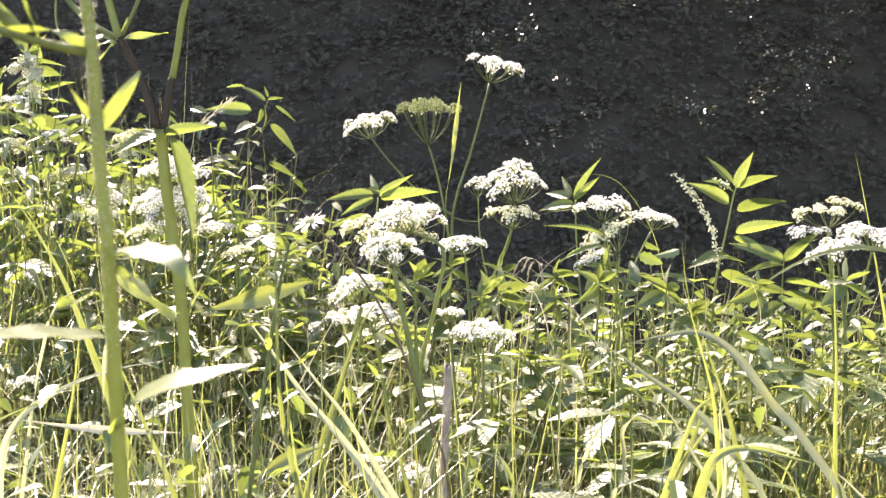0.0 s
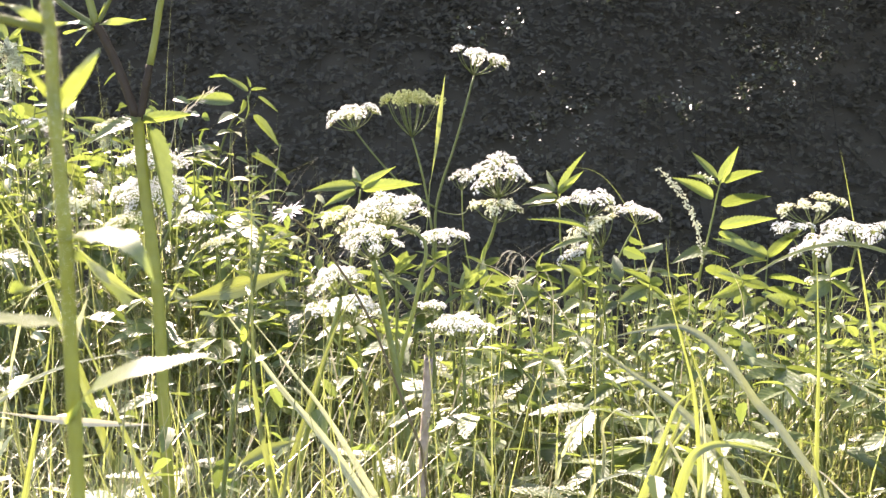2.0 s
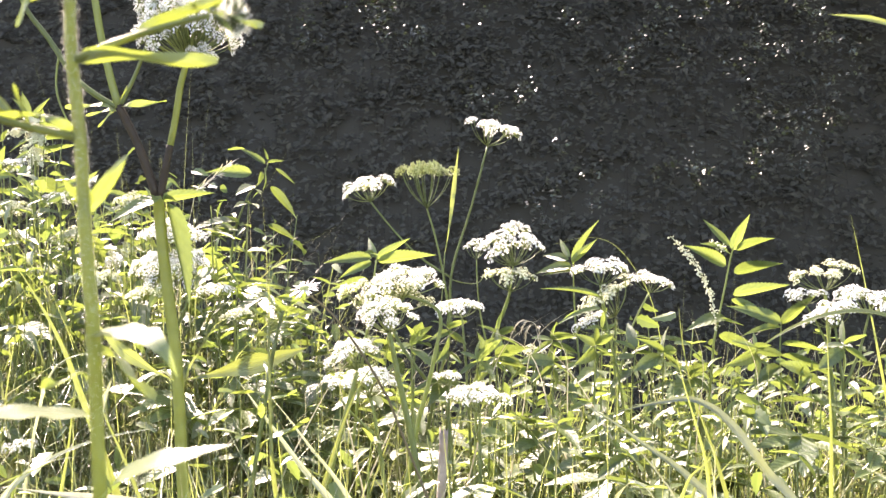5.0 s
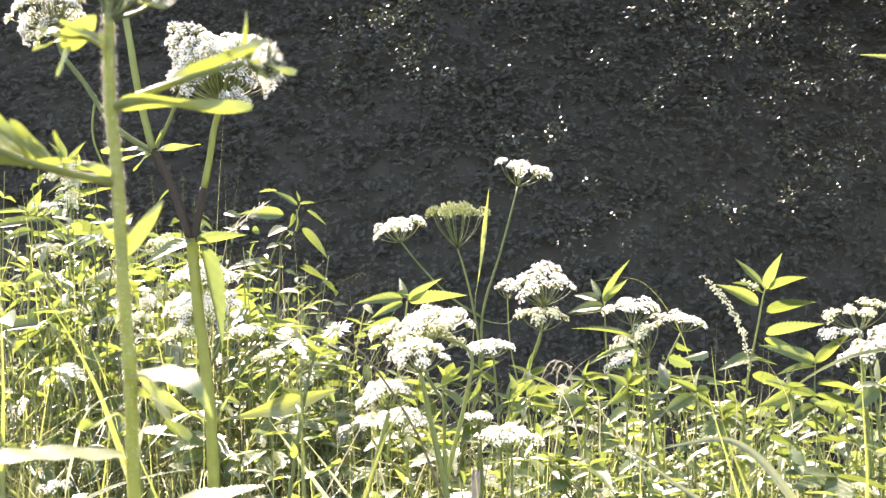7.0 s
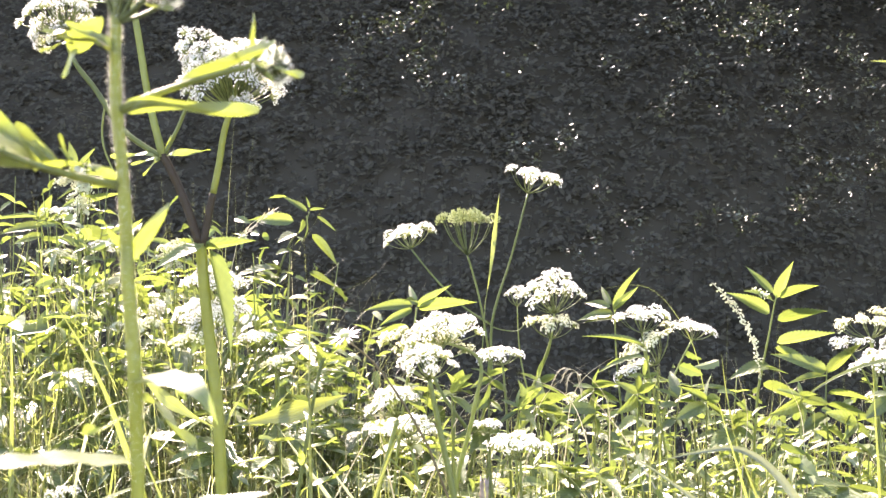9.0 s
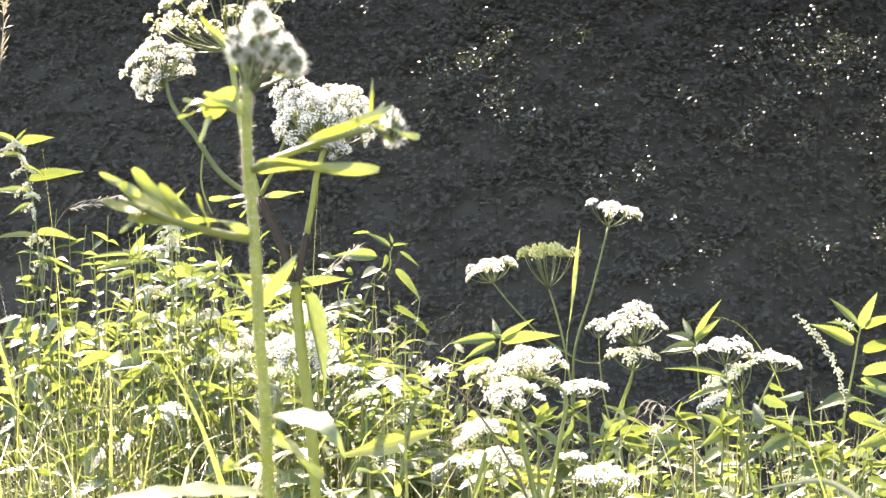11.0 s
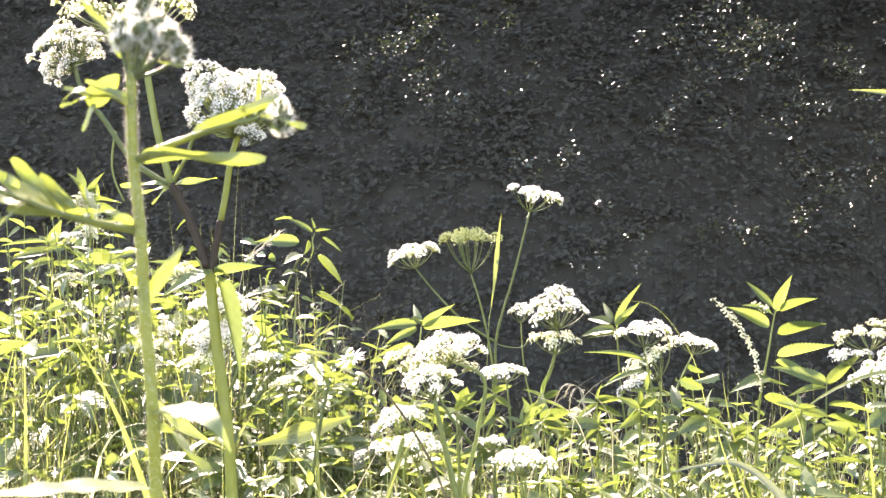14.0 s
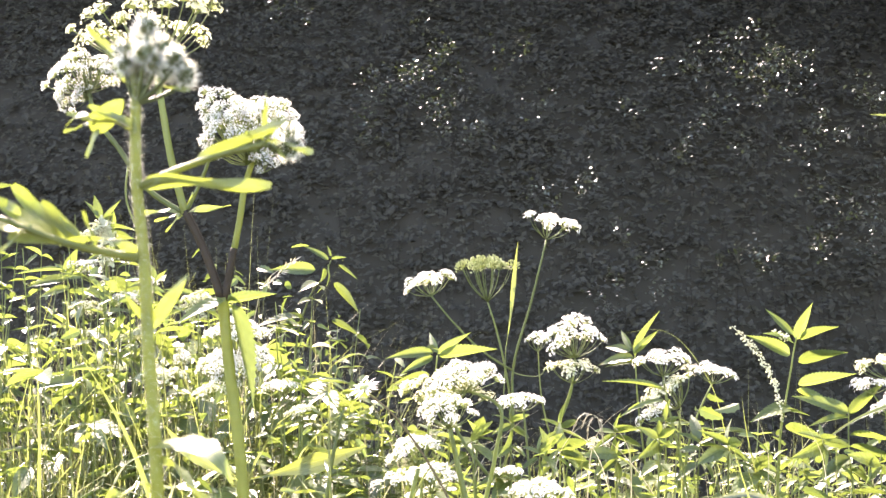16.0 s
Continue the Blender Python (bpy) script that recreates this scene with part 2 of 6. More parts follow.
LANCE = [leaf_mesh("leaf", M_LANCE, half=h, fold=f, droop=d, steps=14, swell=0.56, curl=c) for h, f, d, c in ((0.075, 0.6, 0.08, 1.4), (0.06, 0.4, 0.2, 2.0), (0.095, 0.5, 0.05, 1.2))]


def aim(base, tip, roll=0.0, wide=1.0, up=(0, 0, 1)):
    """The pose and size that lay a unit leaf from base to tip; roll turns it round its midrib."""
    b, d = Vector(base), Vector(tip) - Vector(base)
    y = d.normalized()
    x = y.cross(Vector(up))
    if x.length < 1e-3:
        x = y.cross(Vector((0, 1, 0)))
    x.normalize()
    z = x.cross(y)
    r = radians(roll)
    x, z = x * math.cos(r) + z * math.sin(r), z * math.cos(r) - x * math.sin(r)
    n = d.length
    m = Matrix((x * n * wide, y * n, z * n)).transposed().to_4x4()
    return Matrix.Translation(b) @ m


def leaf(parent, origin, me, base, tip, roll=0.0, wide=1.0, name="leaf", label=""):
    o = Vector(origin)
    return part(name, me, None, parent, label, aim(Vector(base) - o, Vector(tip) - o, roll, wide))


# ---- flower heads ----


def floret_disc(bm, c, nrm, r, spin):
    u = nrm.orthogonal().normalized()
    v = nrm.cross(u)
    mid = bm.verts.new(c - nrm * r * 0.25)
    for k in range(5):
        a = spin + k * 2 * math.pi / 5
        ring = [bm.verts.new(c + (u * math.cos(a + e) + v * math.sin(a + e)) * r * q + nrm * r * h) for e, q, h in ((-0.45, 0.75, 0.1), (0.0, 1.0, random.uniform(-0.1, 0.4)), (0.45, 0.75, 0.1))]
        bm.faces.new((mid, *ring))


def umbellet_mesh(material, count, kind, seed):
    """A small cluster of unit radius on its own fine green stalks, which meet at the origin."""
    rnd = random.Random(seed)
    bm = bmesh.new()
    for i in range(count):
        a = i * 2.39996 + rnd.uniform(-0.3, 0.3)
        q = math.sqrt((i + 0.5) / count)
        x, y = q * math.cos(a) + rnd.uniform(-0.1, 0.1), q * math.sin(a) + rnd.uniform(-0.1, 0.1)
        c = Vector((x, y, 0.95 - 0.62 * q * q + rnd.uniform(-0.16, 0.16)))
        nrm = Vector((x * 1.2 + rnd.gauss(0, 0.25), y * 1.2 + rnd.gauss(0, 0.25), 1.0)).normalized()
        e = c.orthogonal().normalized() * 0.026
        f = bm.faces.new([bm.verts.new(p) for p in (-e, e, c + e * 0.6, c - e * 0.6)])
        f.material_index = 1
        if kind == "fine":
            floret_disc(bm, c, nrm, rnd.uniform(0.13, 0.185), rnd.uniform(0, 6))
            for k in range(4):
                t = c + (nrm + Vector([rnd.gauss(0, 0.5) for _ in range(3)])) * 0.15
                w = Vector([rnd.gauss(0, 0.014) for _ in range(3)])
                bm.faces.new([bm.verts.new(p) for p in (c - w, c + w, t + w, t - w)])
        elif kind == "flower":
            floret_disc(bm, c, nrm, rnd.uniform(0.165, 0.235), rnd.uniform(0, 6))
        else:
            bmesh.ops.create_icosphere(bm, subdivisions=1, radius=0.13, matrix=Matrix.Translation(c) @ Matrix.Diagonal((0.8, 0.8, 1.35, 1)))
            for k in range(2):
                floret_disc(bm, c + nrm * 0.14, nrm, 0.1, k)
    me = mesh_of("umbellet", bm, material, smooth=False)
    me.materials.append(M_STEM)
    return me


UMBELLETS = {
    "white": [umbellet_mesh(M_WHITE, 26, "flower", s) for s in (1, 2, 3)],
    "cream": [umbellet_mesh(M_CREAM, 24, "flower", s) for s in (4, 5, 6)],
    "fine": [umbellet_mesh(M_WHITE, 36, "fine", s) for s in (10, 11, 12)],
    "green": [umbellet_mesh(M_FRUIT, 20, "fruit", s) for s in (7, 8, 9)],
}


def umbel(parent, origin, foot, top, wide, kind="white", count=18, cup=0.35, fluff=1.0, seed=0):
    """A flower head: rays from foot spread to a dome of umbellets, its crown at top and wide metres across."""
    rnd = random.Random(seed)
    o, f, c = Vector(origin), Vector(foot), Vector(top)
    ax = c - f
    up = ax.normalized()
    u = up.cross(Vector((0.2, 1, 0.1))).normalized()
    v = up.cross(u)
    r = wide / 2
    size = r * 0.9 / math.sqrt(count) * fluff
    ends = []
    for i in range(count):
        q = math.sqrt((i + 0.4) / count) * rnd.uniform(0.86, 1.08)
        a = i * 2.39996 + rnd.uniform(-0.35, 0.35)
        e = f + ax * (1 - 0.62 * cup * q * q) + (u * math.cos(a) + v * math.sin(a)) * (r - size * 0.6) * q
        e += up * rnd.uniform(-0.17, 0.07) * r - up * size * 0.55
        ends.append((e, q, a))
    bm = bmesh.new()
    for e, q, a in ends:
        side = (u * math.cos(a) + v * math.sin(a)) * r * 0.16 * q
        tube(bm, [f - o, f.lerp(e, 0.5) + side - o, e - o], 0.0004 + wide * 0.0032, 0.0003 + wide * 0.0024, 4, 3)
    head = part("flower_head", bm, M_STEM, parent)
    for k, (e, q, a) in enumerate(ends):
        out = (up * (1.0 - 0.1 * q) + (u * math.cos(a) + v * math.sin(a)) * 0.75 * q + Vector((rnd.uniform(-.15, .15), rnd.uniform(-.15, .15), 0))).normalized()
        turn = out.to_track_quat("Z", "Y").to_matrix().to_4x4()
        s = size * rnd.uniform(0.62, 1.22)
        part("umbellet", UMBELLETS[kind][k % 3], None, head, "", Matrix.Translation(e - o) @ turn @ pose(0, 0, 0, 0, 0, rnd.uniform(0, 360)) @ Matrix.Diagonal((s, s, s, 1)))
    return head


# ---- the ground ----


def spaced(lo, near_lo, near_hi, hi, step):
    a = np.arange(near_lo, near_hi + 1e-6, step)
    b = near_hi + np.geomspace(step, hi - near_hi, 26)
    c = near_lo - np.geomspace(step, near_lo - lo, 26)[::-1]
    return np.concatenate([c, a, b])


def build_ground():
    xs, ys = spaced(-600, -9, 9, 600, 0.25), spaced(-600, -3, 17, 600, 0.25)
    verts = [(x, y, ground_z(x, y)) for y in ys for x in xs]
    w = len(xs)
    faces = [(j * w + i, j * w + i + 1, (j + 1) * w + i + 1, (j + 1) * w + i) for j in range(len(ys) - 1) for i in range(w - 1)]
    me = bpy.data.meshes.new("ground")
    me.from_pydata(verts, [], faces)
    me.materials.append(M_SOIL)
    me.polygons.foreach_set("use_smooth", [True] * len(me.polygons))
    tagged(new("ground", me), "dark shaded soil and leaf litter under dense plants", "ground", kind="structure")


build_ground()

# ---- the wood behind ----


def ribbons(name, material, quads, label, category, kind="stuff", parent=None):
    """Joined geometry from arrays: quads is a list of (n, 4, 3) arrays."""
    v = np.concatenate(quads).reshape(-1, 3)
    f = np.arange(len(v)).reshape(-1, 4)
    me = bpy.data.meshes.new(name)
    me.from_pydata(v.tolist(), [], f.tolist())
    bm = bmesh.new()
    bm.from_mesh(me)
    bmesh.ops.remove_doubles(bm, verts=bm.verts, dist=1e-6)
    bm.to_mesh(me)
    bm.free()
    me.materials.append(material)
    ob = new(name, me)
    if parent:
        ob.parent = parent
        return tagged(ob, kind=kind)
    return tagged(ob, label, category, kind=kind)


def leaf_cloud(rng, centres, spread, count, size, flat=0.5, fine=False, tilt=0.45, lie=None):
    """Small folded leaves round twig ends, each two quads along the midrib."""
    n = len(centres) * count
    c = np.repeat(centres, count, axis=0) + rng.normal(0, 1, (n, 3)) * spread
    d = rng.normal(0, 1, (n, 3))
    d[:, 2] = d[:, 2] * flat - 0.25 * min(1.0, flat * 2)
    d /= np.linalg.norm(d, axis=1, keepdims=True)
    up = np.array(lie or (0, 0, 1.0)) + rng.normal(0, tilt, (n, 3))
    if lie:
        up /= np.linalg.norm(up, axis=1, keepdims=True)
        d -= up * (d * up).sum(1, keepdims=True)
        d /= np.linalg.norm(d, axis=1, keepdims=True)
    x = np.cross(d, up)
    x /= np.linalg.norm(x, axis=1, keepdims=True)
    z = np.cross(x, d)
    L = size * rng.uniform(0.6, 1.3, (n, 1))
    w = L * rng.uniform(0.24, 0.36, (n, 1))
    if not fine:
        tip, mid = c + d * L, c + d * L * 0.45
        return [np.stack([c, mid + x * w + z * w * 0.3, tip, mid], 1), np.stack([c, mid, tip, mid - x * w + z * w * 0.3], 1)]
    w = w * 0.72
    dip = rng.uniform(0.05, 0.3, (n, 1))
    rib = [c + d * L * s - z * L * dip * s * s for s in (0.0, 0.14, 0.22, 0.38, 0.46, 0.62, 0.70, 0.85, 1.0)]
    saw = (0.05, 0.95, 0.78, 1.12, 0.86, 0.92, 0.62, 0.50, 0.03)
    half = [x * w * k + z * w * 0.3 * k for k in saw]
    back = [-x * w * k + z * w * 0.3 * k for k in saw]
    quads = []
    for side in (half, back):
        for k in range(8):
            quads.append(np.stack([rib[k], rib[k] + side[k], rib[k + 1] + side[k + 1], rib[k + 1]], 1))
    return quads


def tree(x, y, high, wide, seed, label, leaves=130, low=0.04, size=0.06):
    rng = np.random.default_rng(seed)
    rnd = random.Random(seed)
    base = Vector((x, y, ground_z(x, y) - 0.05))
    ob = thing("tree", base, label, "tree", "trees of the wood")
    bm = bmesh.new()
    lean = Vector((rnd.uniform(-.3, .3), rnd.uniform(-.5, .0), 0))
    tube(bm, [(0, 0, -0.7), lean * 0.4 + Vector((0, 0, high * 0.45)), lean + Vector((0, 0, high * 0.9))], 0.09 + high * 0.008, 0.02, 9, 6, 0.05)
    part("trunk", bm, M_BARK, ob)
    tips = []
    for k in range(26):
        s = low + (0.95 - low) * (k + rnd.random()) / 26
        a = k * 2.39996 + rnd.uniform(-.4, .4)
        start = lean * s + Vector((0, 0, high * 0.9 * s))
        reach = wide * (0.55 + 0.45 * math.sin(math.pi * min(1, s + 0.15))) * rnd.uniform(0.65, 1.1)
        end = start + Vector((math.cos(a) * reach, math.sin(a) * reach, high * rnd.uniform(0.0, 0.16)))
        bend = start.lerp(end, 0.5) + Vector((0, 0, reach * 0.15))
        bm = bmesh.new()
        tube(bm, [start, bend, end], 0.022, 0.004, 5, 4, 0.05)
        part("limb", bm, M_BARK, ob)
        for q in (0.35, 0.5, 0.62, 0.75, 0.87, 1.0):
            p = start.lerp(end, q) + Vector((rnd.uniform(-.3, .3), rnd.uniform(-.3, .3), rnd.uniform(-.3, .2)))
            tips.append(tuple(p))
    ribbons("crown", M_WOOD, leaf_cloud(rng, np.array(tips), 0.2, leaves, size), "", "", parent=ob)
    return ob


TREES = ((-6.6, 10.6, 2.4, 1.6), (-4.6, 10.1, 2.2, 1.5), (-2.9, 10.6, 2.4, 1.6), (-1.2, 10.2, 2.2, 1.5), (0.6, 10.6, 2.4, 1.6), (2.0, 10.2, 2.1, 1.4), (3.4, 10.3, 2.3, 1.4), (4.8, 10.2, 2.3, 1.6), (6.6, 10.4, 2.4, 1.6))
for n, (x, y, high, wide) in enumerate(TREES):
    tree(x, y, high, wide, 40 + n, "young leafy tree in deep shade on the steep far bank")

# unseen back row, added to block the sun from the slope below
BACK = ((-7.5, 13.2, 5.0, 2.6), (-4.8, 12.6, 4.5, 2.6), (-2.2, 13.0, 4.3, 2.5), (0.3, 12.8, 4.2, 2.5), (2.8, 12.9, 4.5, 2.5), (5.4, 12.6, 4.8, 2.6), (8.0, 13.1, 5.0, 2.6))
for n, (x, y, high, wide) in enumerate(BACK):
    tree(x, y, high, wide, 60 + n, "unseen dense tree added higher up to shade the slope", leaves=140, size=0.16)

# tall trees out of view, added so their crowns shade the right of the slope
for n, (x, y, high, wide) in enumerate(((4.9, 7.0, 8.0, 3.0), (6.6, 8.8, 8.5, 3.0), (5.2, 4.6, 8.5, 2.8))):
    tree(x, y, high, wide, 80 + n, "unseen tall tree added to shade the right of the slope", leaves=120, low=0.52, size=0.16)


def shrub(root, sprays, seed, label, paint=None):
    """Thin arching stems that end in loose sprays of small glossy leaves: (x, y, z, spread, leaves)."""
    rng, rnd = np.random.default_rng(seed), random.Random(seed)
    base = Vector((root[0], root[1], ground_z(*root) - 0.03))
    ob = thing("shrub", base, label, "shrub", "shrubs before the wood")
    spots = []
    for x, y, z, spread, count in sprays:
        e = Vector((x, y, z)) - base
        bm = bmesh.new()
        tube(bm, [(0, 0, 0), (e.x * 0.7 + rnd.uniform(-.3, .3), e.y * 0.3, e.z * 0.5), e], 0.0011, 0.0004, 5, 6, 0.05)
        part("branch", bm, M_TWIG, ob)
        for _ in range(max(2, count // 24)):
            c = e + Vector((rnd.gauss(0, spread * 1.3), rnd.gauss(0, spread), rnd.gauss(0, spread * 1.1)))
            d = Vector((rnd.gauss(0, 1), rnd.gauss(0, 0.7), rnd.uniform(-0.9, 0.3))).normalized() * rnd.uniform(0.05, 0.13)
            spots += [tuple(c + d * (k / 5)) for k in range(6)]
    ribbons("foliage", paint or M_SHRUB, leaf_cloud(rng, np.array(spots), 0.022, 4, 0.017, 0.6, tilt=0.9), "", "", parent=ob)


shrub((1.5, 5.3), ((1.11, 4.75, 2.06, 0.07, 200), (0.8, 4.7, 2.03, 0.08, 120), (0.75, 4.78, 1.83, 0.07, 110), (0.87, 4.7, 2.07, 0.1, 100), (0.98, 4.7, 1.88, 0.12, 60), (1.23, 4.7, 1.92, 0.1, 80)), 1, "dark shrub with small glossy leaves catching the sun")
shrub((1.9, 5.2), ((1.39, 4.73, 1.82, 0.09, 130), (1.56, 4.78, 1.78, 0.07, 130), (1.22, 4.83, 1.79, 0.1, 90), (1.46, 4.83, 1.32, 0.09, 130), (1.28, 4.7, 1.46, 0.12, 70), (1.1, 4.75, 1.17, 0.09, 60), (1.58, 4.7, 1.46, 0.1, 90), (1.5, 4.7, 2.01, 0.12, 90)), 2, "dark shrub with sparse sunlit glossy leaves")
shrub((0.0, 5.3), ((-0.29, 4.73, 2.1, 0.06, 130), (-0.14, 4.73, 2.01, 0.07, 90), (-0.22, 4.7, 1.89, 0.08, 60), (-0.04, 4.71, 1.78, 0.06, 60), (-0.41, 4.7, 1.96, 0.1, 50)), 3, "loose dark shrub with a few bright leaves")
shrub((0.5, 5.3), ((0.24, 4.78, 1.54, 0.07, 60), (0.09, 4.78, 1.52, 0.08, 40), (0.49, 4.71, 1.2, 0.06, 110), (0.43, 4.7, 1.16, 0.06, 60), (0.29, 4.7, 1.71, 0.12, 30)), 4, "thin dark shrub with a few bright leaves")
shrub((-1.0, 5.4), ((-1.04, 4.7, 2.08, 0.15, 40), (-0.71, 4.7, 1.85, 0.15, 40), (-1.26, 4.7, 1.66, 0.15, 40), (-0.9, 4.7, 2.17, 0.1, 40)), 5, "dim shrub with sparse small leaves")

shrub((-0.5, 5.5), ((-0.283, 4.75, 2.101, 0.03, 70), (-0.339, 4.75, 2.047, 0.03, 40), (-0.16, 4.75, 2.149, 0.04, 24), (-0.187, 4.75, 1.96, 0.05, 20), (0.006, 4.75, 2.157, 0.04, 20), (-0.423, 4.75, 1.966, 0.05, 20)), 6, "thin shrub with a few yellow-green leaves in the sun", M_SUNLIT)
shrub((2.0, 5.5), ((1.099, 4.75, 2.085, 0.03, 80), (1.179, 4.75, 2.064, 0.03, 60), (1.051, 4.75, 2.032, 0.03, 40), (1.422, 4.75, 1.405, 0.04, 40), (1.305, 4.75, 1.304, 0.05, 50), (1.097, 4.75, 1.204, 0.06, 50)), 7, "thin shrub with a few green leaves in the sun", M_SUNLIT)

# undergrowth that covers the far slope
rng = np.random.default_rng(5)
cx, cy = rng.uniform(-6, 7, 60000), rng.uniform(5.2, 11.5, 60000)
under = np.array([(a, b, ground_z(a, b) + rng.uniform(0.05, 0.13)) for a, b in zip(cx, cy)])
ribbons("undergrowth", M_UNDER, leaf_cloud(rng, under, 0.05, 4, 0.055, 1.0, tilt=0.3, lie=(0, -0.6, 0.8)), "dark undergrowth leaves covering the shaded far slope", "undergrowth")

# ---- plants of the bank ----


def umbel_plant(label, root, stalks, heads, leaves=(), group="white umbel flowers"):
    """stalks: (points, lower radius, upper radius); heads: (foot, top, width, kind, count, cup, fluff)."""
    ob = thing("umbel_plant", root, label, "wildflower", group)
    for pts, r0, r1, *paint in stalks:
        stem(ob, root, pts, r0 * 0.82, r1 * 0.82, paint[0] if paint else M_STEM)
    for k, h in enumerate(heads):
        umbel(ob, root, *h, seed=k + int(abs(root[0]) * 1000))
    for k, (b, t, roll) in enumerate(leaves):
        leaf(ob, root, ELDER[k % 3], b, t, roll, name="leaf")
    return ob


def nettle(label, root, pts, leaves, tassels=(), r=0.0028):
    """leaves: (base, tip, roll); tassels: (start, end) of hanging flower strings."""
    ob = thing("nettle", root, label, "nettle", "stinging nettles")
    stem(ob, root, [root, *pts], r * 1.3, r * 0.6, M_STEM, sides=6)
    for k, (b, t, roll, *wide) in enumerate(leaves):
        leaf(ob, root, NETTLE[k % 3], b, t, roll, wide[0] if wide else 0.72)
    o = Vector(root)
    if tassels == "hanging":
        turn = random.Random(int(root[0] * 1000))
        tassels = [(b, Vector(b) + Vector((turn.uniform(-0.05, 0.05), turn.uniform(-0.05, 0.02), -turn.uniform(0.01, 0.05)))) for b, *_ in leaves for _ in range(2)]
    for k, (a, b) in enumerate(tassels):
        rnd = random.Random(k)
        bm = bmesh.new()
        a, b = Vector(a) - o, Vector(b) - o
        tube(bm, [a, b], 0.0008, 0.0005, 4, 4)
        for i in range(46):
            c = a.lerp(b, rnd.uniform(0.1, 1)) + Vector([rnd.gauss(0, 0.004) for _ in range(3)])
            bmesh.ops.create_icosphere(bm, subdivisions=1, radius=rnd.uniform(0.0016, 0.003), matrix=Matrix.Translation(c))
        part("flower_tassel", bm, M_CREAM, ob, "pale hanging nettle flowers")
    return ob


def strap(pts, wide, material, twist=0.0, face=(0, -1, 0.35), n=7, foot=0.08, full=1.5, tip=2.6, fold=0.35):
    """A long folded leaf through the points, from its first point as origin."""
    o = Vector(pts[0])
    line = [p - o for p in curve_points(pts, n)]
    bm = bmesh.new()
    rows = []
    run = np.cumsum([0.0] + [(b - a).length for a, b in zip(line, line[1:])]).tolist()
    for i, q in enumerate(line):
        s = run[i] / run[-1]
        d = (line[min(i + 1, len(line) - 1)] - line[max(i - 1, 0)]).normalized()
        x = d.cross(Vector(face)).normalized()
        z = x.cross(d)
        a = radians(twist) * s
        x, z = x * math.cos(a) + z * math.sin(a), z * math.cos(a) - x * math.sin(a)
        w = wide / 2 * min(1.0, foot + full * s * min(1.0, s * 2 + foot)) * min(1.0, (1 - s) * tip + 0.02)
        ripple = 0.08 * math.sin(s * 23)
        rows.append([bm.verts.new(q + x * w * c + z * w * ((fold + ripple) * abs(c))) for c in (-1, -0.45, 0, 0.45, 1)])
    sheet(bm, rows, (-1, -0.45, 0, 0.45, 1))
    return mesh_of("strap", bm, material), o


def strap_leaf(parent, root, pts, wide, face=(0, -0.4, 1), twist=0.0):
    me, o = strap(pts, wide, M_LANCE, twist, face, foot=0.5, full=2.0, fold=0.1)
    return part("leaf", me, None, parent, "", Matrix.Translation(o - Vector(root)))


def broad_plant(label, root, pts, leaves):
    """A ground elder stalk with broad toothed leaflets: (base, tip, roll)."""
    ob = thing("ground_elder", root, label, "wild plant", "broad-leaved plants")
    stem(ob, root, [root, *pts], 0.0026, 0.0014, M_STEM, "leaf_stalk", sides=6)
    rnd = random.Random(int(root[0] * 1000))
    for k, (b, t, roll) in enumerate(leaves):
        t = Vector(b).lerp(Vector(t), rnd.uniform(0.6, 0.98)) + Vector((0, 0, rnd.uniform(-0.02, 0.01)))
        leaf(ob, root, (ELDER + NETTLE)[rnd.randrange(6)], b, t, roll + rnd.uniform(-45, 30), rnd.uniform(0.75, 1.05), name="leaflet")
    return ob


def blade(pts, wide, label, material=None, twist=0.0, face=(0, -1, 0.35), name="grass_plant", n=7, full=1.9, tip=2.6):
    """A long leaf of grass through the points, folded along its middle, widest below the middle and drawn to a point."""
    me, o = strap(pts, wide, material or M_BLADE, twist, face, n, 0.08, full, tip)
    ob = new(name, me)
    ob.location = o
    return tagged(ob, label, "grass", "single grass blades")


def hairy_stem(parent, root, line):
    """A round stem, slightly ribbed, with fine white hairs standing off it."""
    o = Vector(root)
    stem(parent, root, line, 0.0037, 0.0025, M_HAIRY, sides=12, lump=0.02)
    pts = curve_points([Vector(p) - o for p in line], 60)
    rnd = random.Random(8)
    bm = bmesh.new()
    for i in range(2600):
        k = rnd.randrange(60, len(pts) - 1)
        d = (pts[k + 1] - pts[k]).normalized()
        p = pts[k].lerp(pts[k + 1], rnd.random())
        a = rnd.uniform(0, 2 * math.pi)
        u = d.orthogonal().normalized()
        v = d.cross(u)
        out = u * math.cos(a) + v * math.sin(a)
        r = 0.0024 + 0.0012 * (1 - k / len(pts))
        n = rnd.uniform(0.0012, 0.0036)
        e = d.cross(out) * 0.00022
        tip = p + out * (r + n) + d * rnd.uniform(-.001, .001)
        bm.faces.new([bm.verts.new(q) for q in (p + out * r - e, p + out * r + e, tip)])
    part("stem_hairs", bm, M_HAIR, parent, "fine white hairs")


def leafy_side_shoot(parent, root, pts):
    stem(parent, root, pts, 0.0025, 0.0014, M_HAIRY, "side_shoot", sides=7)


def bud(parent, root, at, foot):
    """A round green flower bud wrapped in narrow scales, on a short stalk."""
    rnd = random.Random(int(at[0] * 9999))
    o = Vector(at) - Vector(root)
    bm = bmesh.new()
    r = rnd.uniform(0.0042, 0.0058)
    bmesh.ops.create_icosphere(bm, subdivisions=2, radius=r, matrix=Matrix.Translation(o) @ Matrix.Diagonal((0.9, 0.9, 1.1, 1)))
